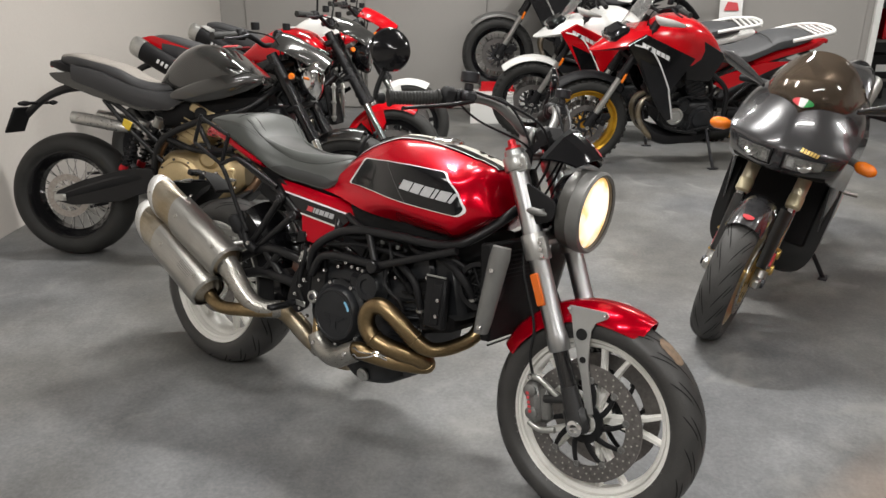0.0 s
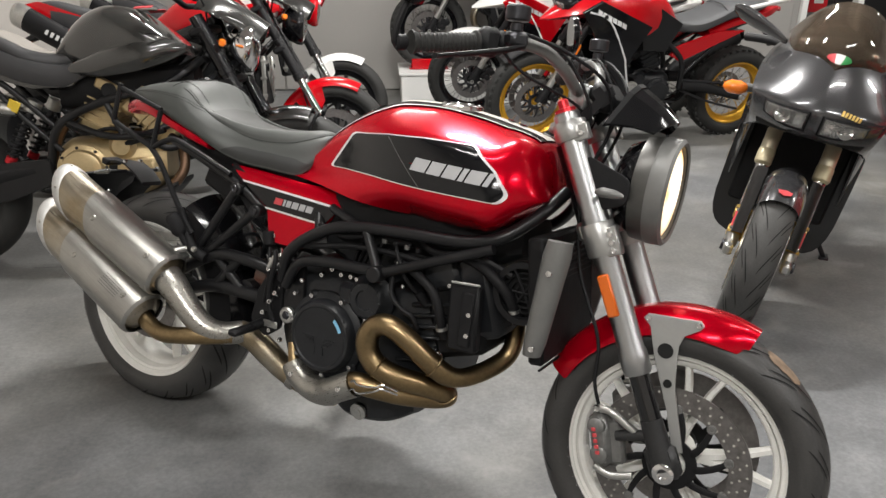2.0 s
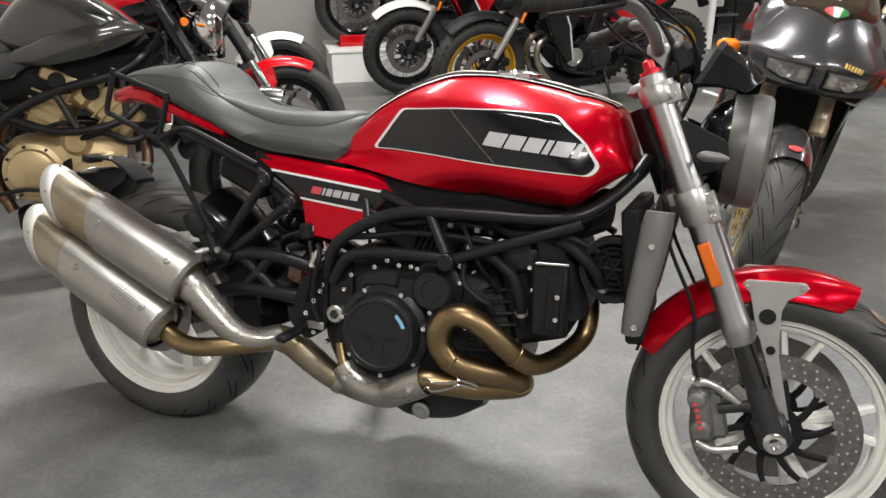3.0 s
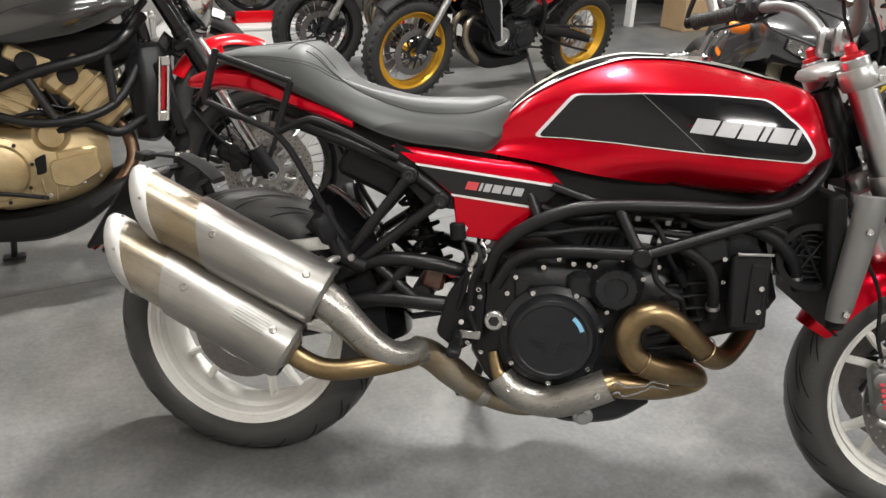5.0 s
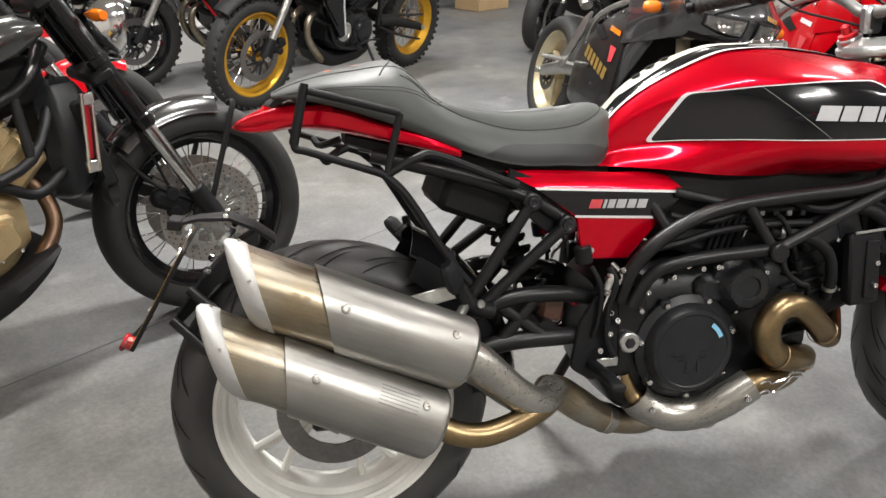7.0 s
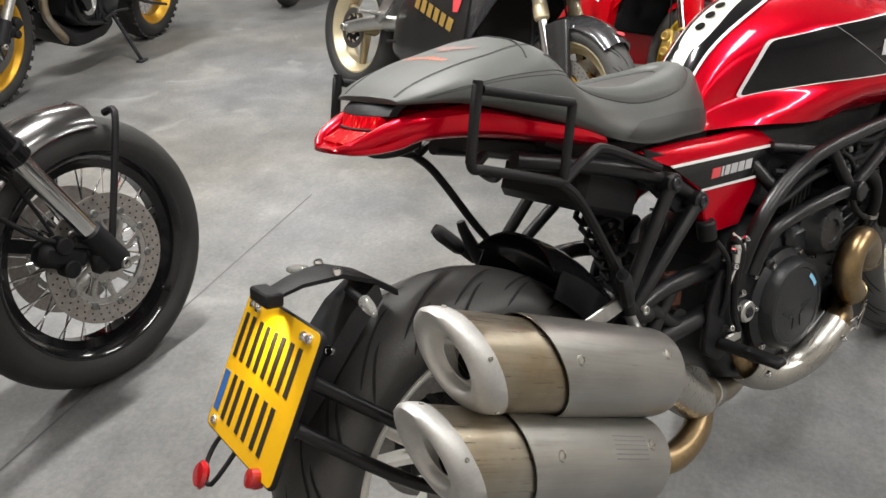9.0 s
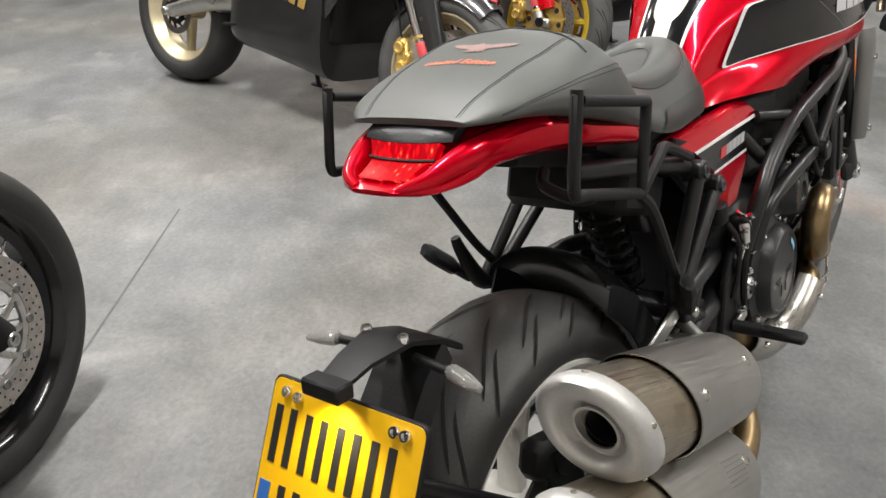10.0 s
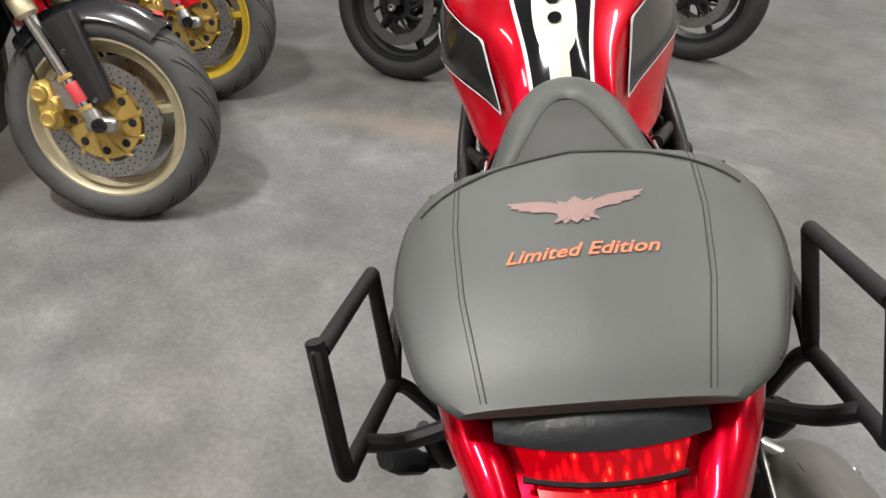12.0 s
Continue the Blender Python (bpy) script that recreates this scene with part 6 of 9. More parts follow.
    for s in (-1, 1):
        y = Vector((0, s * 0.106, 0))
        leg = part("fork_leg", lathe([(0, 0), (0.0245, 0), (0.027, 0.003), (0.027, 0.20), (0.028, 0.21), (0.028, 0.30), (0.027, 0.31), (0.027, 0.50), (0.0295, 0.51), (0.0295, 0.548), (0.027, 0.553), (0.022, 0.553)], top + y, ax, 32), ALU, hero, "bright machined alloy fork leg")
        part("stanchion", rod(along(0.50) + y, along(0.36) + y, 0.0215, n=24), STANCHION, leg)
        part("fork_foot", join(rod(along(0.395) + y, along(0.30) + y, 0.023, 0.027, 20), block(along(0.312) + y, (0.066, 0.034, 0.075), 0.012, pose(0, 0, 0, 0, -25, 0)), rod(along(0.36) + y + Vector((-0.01, 0, 0)), (1.468, s * 0.098, 0.335), 0.012, 0.011)), FORK_FOOT, leg, "dark grey cast fork foot")
        part("axle_end", lathe([(0.022, 0), (0.022, 0.008), (0.018, 0.011), (0.011, 0.011), (0.010, 0.003), (0, 0.003)], low + y + Vector((0, s * 0.018, 0)), (0, s, 0), 20), CHROME, leg)
        part("fork_cap", lathe([(0.022, 0.01), (0.022, -0.008), (0.012, -0.010), (0.011, -0.026), (0.006, -0.03), (0, -0.03)], top + y, ax, 16), RED_ANOD, leg, "red anodised fork cap")
        # caliper
        cc = Vector((1.437, s * 0.090, 0.318))
        tilt = pose(0, 0, 0, 0, -14, 0)
        cal = part("brake_caliper", join(block(cc, (0.042, 0.046, 0.118), 0.012, tilt), block(cc + Vector((0.028, -s * 0.004, 0)), (0.040, 0.026, 0.10), 0.008, tilt), *[lathe([(0, 0.006), (0.012, 0.006), (0.018, 0.003), (0.020, -0.004)], cc + Vector((-0.004 - 0.25 * k, s * 0.022, k)), (0, s, 0), 20) for k in (-0.03, 0.03)]), CALIPER, hero, "cast alloy brake caliper")
        for k in range(5):
            part("caliper_mark", block(cc + Vector((-0.006 - 0.004 * (k - 2), s * 0.0295, 0.012 * (k - 2))), (0.009, 0.002, 0.008), 0.0006, tilt), DECAL_RED, cal)
        part("caliper_tube", tube([(1.415, s * 0.104, 0.384), (1.45, s * 0.110, 0.388), (1.485, s * 0.106, 0.368), (1.515, s * 0.10, 0.35)], 0.0085, 10, 4), ALU_CAST, cal)
        part("caliper_tube", tube([(1.435, s * 0.104, 0.258), (1.47, s * 0.110, 0.25), (1.515, s * 0.106, 0.262)], 0.0085, 10, 4), ALU_CAST, cal)
        part("caliper_bolt", bolt((1.422, s * 0.112, 0.387), (0, s, 0), 0.008, 0.007), CHROME, cal)
        part("brake_hose", tube([(1.422, s * 0.10, 0.39), (1.405, s * 0.10, 0.44), (1.395, s * 0.09, 0.53), (1.33, s * 0.07, 0.66), (1.30, s * 0.05, 0.80)], 0.004, 8, 6), MATT_BLACK, hero)
        part("reflector", block(along(0.635) + y + Vector((-0.008, s * 0.032, 0)), (0.024, 0.010, 0.088), 0.003, pose(0, 0, 0, 0, -24.7, 0)), AMBER, leg, "orange fork reflector")
        # mudguard bracket
        part("mudguard_bracket", slab([(1.480, 0.594), (1.488, 0.604), (1.592, 0.611), (1.600, 0.602), (1.595, 0.594), (1.566, 0.575), (1.558, 0.55), (1.562, 0.486), (1.566, 0.455), (1.602, 0.33), (1.582, 0.325), (1.556, 0.41), (1.532, 0.47), (1.512, 0.521), (1.496, 0.579)], 0.006, lambda u, v, w: Vector((u, s * (0.074 + w), v))), BRACKET, hero, "silver mudguard bracket")
        part("bracket_hole", lathe([(0, 0.001), (0.016, 0.001), (0.016, -0.001)], (1.534, s * 0.0805, 0.535), (0, s, 0), 20), GROOVE, hero)
        part("bracket_hole", lathe([(0, 0.001), (0.009, 0.001), (0.009, -0.001)], (1.549, s * 0.0805, 0.468), (0, s, 0), 16), GROOVE, hero)
        part("bracket_bolt", join(bolt((1.590, s * 0.08, 0.602), (0, s, 0), 0.006), bolt((1.490, s * 0.08, 0.596), (0, s, 0), 0.006)), CHROME, hero)
    # yokes
    for z, w, h, nm in ((0.950, 0.035, 0.032, "top_yoke"), (0.742, 0.045, 0.055, "bottom_yoke")):
        o = along(z)
        yk = [block(o + Vector((-0.03, 0, 0.01)), (0.07, 0.16, h * 0.8), 0.01, pose(0, 0, 0, 0, -24.7, 0))]
        for s in (-1, 1):
            q = o + Vector((0, s * 0.106, 0))
            yk.append(lathe([(0.0265, -h * 0.62), (0.0335, -h * 0.62), (0.035, -h * 0.55), (0.035, h * 0.55), (0.0335, h * 0.62), (0.0265, h * 0.62)], q, ax, 28, closed=True))
            yk.append(block(q + Vector((0.024, s * 0.012, 0)), (0.040, 0.026, h * 1.1), 0.003, pose(0, 0, 0, 0, -24.7, 0)))
        yoke = part(nm, join(*yk), YOKE, hero, "silver alloy fork yoke")
        for s in (-1, 1):
            for k in ((0,) if h < 0.04 else (-0.016, 0, 0.016)):
                part("pinch_bolt", bolt(o + Vector((0.030 - k * 0.4, s * 0.131, k)), (0, s, 0), 0.0062), CHROME, yoke)
    # mudguard
    rows = []
    for k in range(25):
        a = radians(68 + 88 * k / 24)
        taper = 1 - 0.25 * max(0, (k - 20) / 4) ** 2 - 0.35 * max(0, (4 - k) / 4) ** 2
        rows.append([Vector((FRONT[0] + (0.327 - 0.05 * abs(j / 6) ** 3.0) * math.cos(a), 0.071 * j / 6 * taper, FRONT[2] + (0.327 - 0.05 * abs(j / 6) ** 3.0) * math.sin(a))) for j in range(-6, 7)])
    part("front_mudguard", thick_sheet(rows, lambda p: p + (Vector((FRONT[0], p.y, FRONT[2])) - p).normalized() * 0.004), RED, hero, "candy red front mudguard", 50)
    # side stand
    part("side_stand", join(rod((0.62, 0.10, 0.33), (0.56, 0.27, 0.062), 0.012), block((0.555, 0.283, 0.066), (0.07, 0.05, 0.012), 0.004, pose(0, 0, 0, 12.3, 0, 0))), MATT_BLACK, hero)


def build_cockpit():
    lamp_ax = Vector((1, 0, -0.05)).normalized()
    c = Vector((1.360, 0, 0.853))
    shell = part("headlight", lathe([(0, 0), (0.045, 0.0), (0.085, 0.02), (0.100, 0.048), (0.104, 0.070)], c, lamp_ax, 56), BLACK_GLOSS, hero, "round headlight in a grey shell, lit")
    part("headlight_drum", lathe([(0.098, 0.056), (0.1085, 0.056), (0.1095, 0.060), (0.1125, 0.105), (0.110, 0.118), (0.104, 0.124), (0.099, 0.121), (0.097, 0.10)], c, lamp_ax, 56), GRAPHITE, shell, "brushed graphite lamp drum")
    part("headlight_rim", lathe([(0.1115, 0.088), (0.1135, 0.094), (0.1125, 0.122), (0.106, 0.128), (0.099, 0.124)], c, lamp_ax, 56), ALU_GREY, shell, "grey metal lamp ring")
    part("lens", lathe([(0, 0.126), (0.05, 0.124), (0.085, 0.118), (0.0985, 0.112)], c, lamp_ax, 48), LAMP_WHITE, shell, "glowing warm white lens")
    for s in (-1, 1):
        part("lamp_ear", slab(rounded([(1.32, 0.91), (1.42, 0.87), (1.42, 0.82), (1.34, 0.79)], 0.02), 0.008, lambda u, v, w: Vector((u, s * (0.113 + w), v))), MATT_BLACK, shell)
    # fly screen: a creased visor whose lip hangs over the lamp, with a matt band along its rear edge
    REAR_EDGE = [(1.340, 0.096, 0.972), (1.356, 0.080, 1.005), (1.372, 0.060, 1.040), (1.379, 0.030, 1.056), (1.382, 0.0, 1.060)]
    LIP = [(1.440, 0.076, 0.966), (1.450, 0.066, 0.974), (1.460, 0.046, 0.984), (1.468, 0.023, 0.990), (1.472, 0.0, 0.992)]

    def visor(t, j, out=0.0):
        """Along the visor from its rear edge, and across it from side (0, 8) to side."""
        a, b = Vector(REAR_EDGE[4 - abs(j - 4)]), Vector(LIP[4 - abs(j - 4)])
        p = a.lerp(b, t) + Vector((0, 0, 0.006 * math.sin(math.pi * t)))
        return Vector((p.x, math.copysign(p.y, 4 - j), p.z)) + Vector((0.4, 0, 0.9)) * out
    fly = part("flyscreen", thick_sheet([[visor(k / 8, j) for j in range(9)] for k in range(9)], lambda p: p + Vector((-0.002, -0.03 * p.y, -0.004))), BLACK_GLOSS, hero, "gloss black flyscreen with a small badge", 16)
    part("screen_band", thick_sheet([[visor(k * 0.06, j, 0.0025) for j in range(9)] for k in range(3)], lambda p: p + Vector((-0.002, -0.02 * p.y, -0.004))), MATT_BLACK, fly, "matt black rear band", 16)
    part("screen_badge", sheet([[visor(t, 4, 0.003) + Vector((0, y, 0)) for y in (-0.006, 0.006)] for t in (0.60, 0.68)]), DECAL_WHITE, fly)
    part("screen_sticker", sheet([[visor(t, j, 0.003) for j in (3, 4)] for t in (0.72, 0.82, 0.93)]), DECAL_RED, fly, "dark red rectangular sticker")
    part("instrument", join(block((1.315, 0, 1.025), (0.045, 0.11, 0.065), 0.012, pose(0, 0, 0, 0, -40, 0)), block((1.36, 0, 0.985), (0.06, 0.08, 0.03), 0.008)), MATT_BLACK, hero)
    for s in (-1, 1):
        part("screen_bracket", slab([(1.27, 0.985), (1.335, 1.05), (1.345, 1.035), (1.285, 0.965)], 0.006, lambda u, v, w: Vector((u, s * (0.05 + w), v))), MATT_BLACK, hero)
    # handlebar
    pts = [(1.265, 0.0, 1.035), (1.265, -0.07, 1.035), (1.255, -0.12, 1.065), (1.225, -0.18, 1.10), (1.18, -0.24, 1.105), (1.09, -0.375, 1.085), (1.065, -0.405, 1.08)]
    left = [(x, -y, z) for x, y, z in pts[1:]]
    bar = part("handlebar", tube(list(reversed(pts)) + left, 0.0125, 14, 6), ALU_GREY, hero, "silver alloy tapered handlebar")
    for s in (-1, 1):
        part("bar_clamp", block((1.265, s * 0.045, 1.02), (0.045, 0.03, 0.06), 0.008), ALU, hero)
    for s in (-1, 1):
        g0, g1 = Vector((1.135, s * 0.307, 1.096)), Vector((1.055, s * 0.42, 1.078))
        d = (g1 - g0).normalized()
        rib = [(0.0, -0.004), (0.0215, -0.004), (0.0215, 0.0)]
        for k in range(14):
            rib += [(0.0165, 0.004 + 0.0085 * k), (0.018, 0.006 + 0.0085 * k), (0.0165, 0.0085 + 0.0085 * k)]
        rib += [(0.0215, 0.126), (0.0215, 0.131), (0.0, 0.131)]
        grip = part("grip", lathe(rib, g0, d, 20), RUBBER, bar)
        part("switchgear", join(block(g0 - d * 0.028, (0.042, 0.045, 0.055), 0.012, pose(0, 0, 0, 0, 0, s * 35)), block(g0 - d * 0.06 + Vector((0, 0, 0.0)), (0.035, 0.03, 0.04), 0.008, pose(0, 0, 0, 0, 0, s * 35))), MATT_BLACK, bar)
        e = g0 - d * 0.055
        part("master_cylinder", join(block(e + Vector((0.03, 0, 0.006)), (0.045, 0.04, 0.03), 0.008, pose(0, 0, 0, 0, 0, s * 35)), cyl(e + Vector((0.03, 0, 0.02)), e + Vector((0.03, 0, 0.038)), 0.012), cyl(e + Vector((0.03, 0, 0.04)), e + Vector((0.03, 0, 0.068)), 0.024)), DARK_METAL, bar)
        part("lever", tube([e + Vector((0.05, 0, -0.004)), e + d * 0.05 + Vector((0.05, 0, -0.012)), e + d * 0.12 + Vector((0.042, 0, -0.018)), e + d * 0.17 + Vector((0.045, 0, -0.02)), e + d * 0.185 + Vector((0.05, 0, -0.02))], [0.008, 0.007, 0.006, 0.005, 0.007], 8, 5, 0.7), MATT_BLACK, bar)
        part("cable", tube([e + Vector((0.04, 0, 0.02)), (1.27, s * 0.17, 1.10), (1.33, s * 0.08, 1.05), (1.34, s * 0.04, 0.96), (1.30, s * 0.04, 0.86)], 0.0038, 8, 6), MATT_BLACK, hero)
        part("cable", tube([e, (1.24, s * 0.15, 1.11), (1.31, s * 0.10, 1.0), (1.29, s * 0.06, 0.90)], 0.0034, 8, 6), MATT_BLACK, hero)
        part("cable", tube([e + Vector((0, 0, -0.01)), (1.20, s * 0.2, 1.05), (1.28, s * 0.05, 0.99), (1.25, s * 0.03, 0.90)], 0.0032, 8, 6), MATT_BLACK, hero)
        # bar-end mirror
        m0 = g1 + d * 0.01
        stem = part("mirror_stem", join(tube([m0 - d * 0.004, m0 + d * 0.012, m0 + d * 0.014 + Vector((0.004, 0, 0.03)), m0 + Vector((0.012, 0, 0.09))], 0.0065, 8, 5), cyl(g1, m0 + d * 0.012, 0.014)), MATT_BLACK, bar)
        mc = m0 + Vector((0.016, s * 0.002, 0.118))
        part("mirror_head", lathe([(0, 0.022), (0.03, 0.019), (0.049, 0.009), (0.053, 0.0), (0.051, -0.005), (0, -0.005)], mc, (0.85, s * 0.5, 0.1), 32), BLACK_GLOSS, stem, "round black bar-end mirror")
        part("mirror_glass", lathe([(0, -0.0055), (0.048, -0.0055), (0.048, -0.004)], mc, (0.85, s * 0.5, 0.1), 32), CHROME, stem)
        # front indicator
        part("front_indicator", join(rod((1.385, s * 0.10, 0.842), (1.388, s * 0.16, 0.842), 0.005), tube([(1.366, s * 0.17, 0.842), (1.38, s * 0.172, 0.843), (1.405, s * 0.172, 0.842), (1.422, s * 0.17, 0.840)], [0.004, 0.010, 0.009, 0.003], 10, 4)), ALU_GREY, hero, "small silver indicator")


def build_plate():
    top, low = Vector((-0.196, 0, 0.655)), Vector((-0.302, 0, 0.482))
    dn = (low - top).normalized()
    across = Vector((0, 1, 0))
    nrm = dn.cross(across)
    if nrm.x > 0:
        nrm = -nrm

    def at(u, v, w=0.0):
        """Across (to the left), down and outwards from the plate's upper middle."""
        return top + across * u + dn * v + nrm * w
    plate = part("number_plate", slab(rounded([(-0.114, 0), (0.114, 0), (0.114, 0.203), (-0.114, 0.203)], 0.012), 0.003, lambda u, v, w: at(u, v, w)), YELLOW_PLATE, hero, "yellow reflective number plate lit from above")
    for v, marks in ((0.030, (0.085, 0.035, -0.015, -0.065)), (0.116, (0.058, 0.005, -0.048))):
        for u in marks:
            for du in (-0.012, 0.012):
                part("plate_bar", slab([(u + du - 0.0055, v), (u + du + 0.0055, v), (u + du + 0.0055, v + 0.066), (u + du - 0.0055, v + 0.066)], 0.0008, lambda a, b, w: at(a, b, w + 0.0032)), PLATE_BLACK, plate)
    part("blue_band", slab([(0.09, 0.118), (0.108, 0.118), (0.108, 0.178), (0.09, 0.178)], 0.0008, lambda a, b, w: at(a, b, w + 0.0032)), PLATE_BLUE, plate)
    for u, v in ((0.09, 0.014), (-0.09, 0.014), (-0.075, 0.014), (0.07, 0.016), (0.09, 0.19)):
        part("plate_screw", bolt(at(u, v, 0.003), nrm, 0.007, 0.005), CHROME, plate)
    part("plate_carrier", slab(rounded([(-0.1165, -0.0025), (0.1165, -0.0025), (0.1165, 0.2055), (-0.1165, 0.2055)], 0.012), 0.0078, lambda u, v, w: at(u, v, -0.0052 + w)), MATT_BLACK, hero)
    arm = part("plate_bracket", loft([[Vector((x, y * wd, z + dz * h)) for y, dz in ((-1, -0.6), (-0.8, -1), (0.8, -1), (1, -0.6), (1, 0.6), (0.7, 1), (-0.7, 1), (-1, 0.6))] for x, z, wd, h in ((-0.213, 0.684, 0.020, 0.004), (-0.175, 0.691, 0.025, 0.0045), (-0.12, 0.690, 0.036, 0.005), (-0.075, 0.668, 0.038, 0.006), (-0.04, 0.640, 0.036, 0.006))]), MATT_BLACK, hero, "matt black plate bracket")
    part("plate_lamp", block((-0.218, 0, 0.684), (0.026, 0.056, 0.020), 0.003, pose(0, 0, 0, 0, 10, 0)), MATT_BLACK, arm)
    part("bracket_body", loft([[Vector((x, y * wd, z + dz * h)) for y, dz in ((-1, -1), (1, -1), (0.8, 1), (-0.8, 1))] for x, z, wd, h in ((-0.07, 0.655, 0.044, 0.012), (-0.12, 0.620, 0.050, 0.016), (-0.18, 0.56, 0.052, 0.018), (-0.235, 0.50, 0.05, 0.008))]), MATT_BLACK, arm)
    for s in (-1, 1):
        part("bracket_bolt", bolt((-0.125, s * 0.028, 0.695), (0, 0, 1), 0.007), CHROME, arm)
        part("bracket_bolt", bolt((-0.165, s * 0.050, 0.60), (-0.7, s * 0.5, 0.5), 0.008), CHROME, arm)
        ind = part("rear_indicator", rod((-0.115, s * 0.03, 0.668), (-0.122, s * 0.088, 0.668), 0.0055), MATT_BLACK, arm)
        part("indicator_lens", tube([(-0.121, s * 0.082, 0.669), (-0.123, s * 0.090, 0.669), (-0.127, s * 0.112, 0.667), (-0.131, s * 0.131, 0.665)], [0.006, 0.0098, 0.0085, 0.004], 12, 4, 0.75), CLEAR, ind, "clear indicator lens")
    part("plate_arm", join(tube([(0.05, -0.145, 0.33), (-0.06, -0.115, 0.44), (-0.20, -0.06, 0.57)], 0.010, 10, 5), tube([(0.05, -0.145, 0.30), (-0.10, -0.115, 0.39), (-0.235, -0.06, 0.515)], 0.010, 10, 5)), FRAME_BLACK, hero, "black tubular plate arms")
    ref = part("rear_reflector", tube([at(0.06, 0.19, -0.004), at(0.065, 0.222, 0.004), at(0.05, 0.25, 0.012), at(0.015, 0.255, 0.014), at(0.01, 0.20, -0.004)], 0.0035, 8, 4), MATT_BLACK, hero)
    part("reflector_lens", lathe([(0, 0.006), (0.016, 0.005), (0.020, 0.0), (0.018, -0.004), (0, -0.004)], at(0.045, 0.255, 0.018), nrm, 20), RED_LENS, ref)
    part("reflector_knob", lathe([(0, 0.012), (0.012, 0.01), (0.014, 0), (0.012, -0.008)], at(-0.075, 0.205, 0.004), nrm, 14), RED_LENS, ref)
    d = bpy.data.lights.new("plate_light", "SPOT")
    d.energy, d.spot_size, d.spot_blend, d.shadow_soft_size, d.color = 1.6, radians(120), 0.6, 0.01, (1.0, 0.86, 0.55)
    o = new("plate_light", d)
    o.matrix_world = HERO @ look(at(0, 0.004, 0.036), at(0, 0.09, 0.0))


build_tank()
build_seat()
build_tail()
build_rack()
build_frame()
build_engine()
build_exhaust()
build_running_gear()
build_cockpit()
build_plate()

# the other motorcycles of the showroom


def parked(name, rear, heading, lean, label):
    """A motorcycle whose rear wheel stands at rear, heading in degrees, leaning to its left."""
    m = Matrix.Translation(rear) @ pose(0, 0, 0, 0, 0, heading) @ pose(0, 0, 0, -lean, 0, 0)
    return thing(name, m, label, "motorcycle", "motorcycles in the showroom")


def fork(bike, top, low, half, upper, stanchion, foot, r=0.027, split=0.55):
    top, low = Vector(top), Vector(low)
    for s in (-1, 1):
        y = Vector((0, s * half, 0))
        mid = top.lerp(low, split)
        leg = part("fork_leg", join(rod(top + y, mid + y, r, n=20), lathe([(r, -0.02), (r * 1.15, -0.015), (r * 1.15, 0.015), (r * 0.9, 0.02)], mid + y, low - top, 20), lathe([(r, -0.012), (r * 1.12, -0.01), (r * 1.12, 0.01), (r, 0.012)], top.lerp(low, split * 0.55) + y, low - top, 20)), upper, bike)
        part("stanchion", rod(mid + y, top.lerp(low, 0.88) + y, r * 0.8, n=20), stanchion, leg)
        part("fork_foot", join(rod(top.lerp(low, 0.86) + y, low + y, r * 1.05, r * 1.15, 16), block(low + y + Vector((-0.03, 0, 0.02)), (0.07, 0.03, 0.05), 0.008)), foot, leg)
        part("axle_end", bolt(low + y + Vector((0, s * 0.022, 0)), (0, s, 0), 0.015, 0.012), ALU_CAST, leg)
    for k in (0.08, 0.36):
        o = top.lerp(low, k)
        part("yoke", block(o + Vector((-0.02, 0, 0)), (0.07, 2 * half + 0.06, 0.035), 0.01, pose(0, 0, 0, 0, -24, 0)), foot, bike)


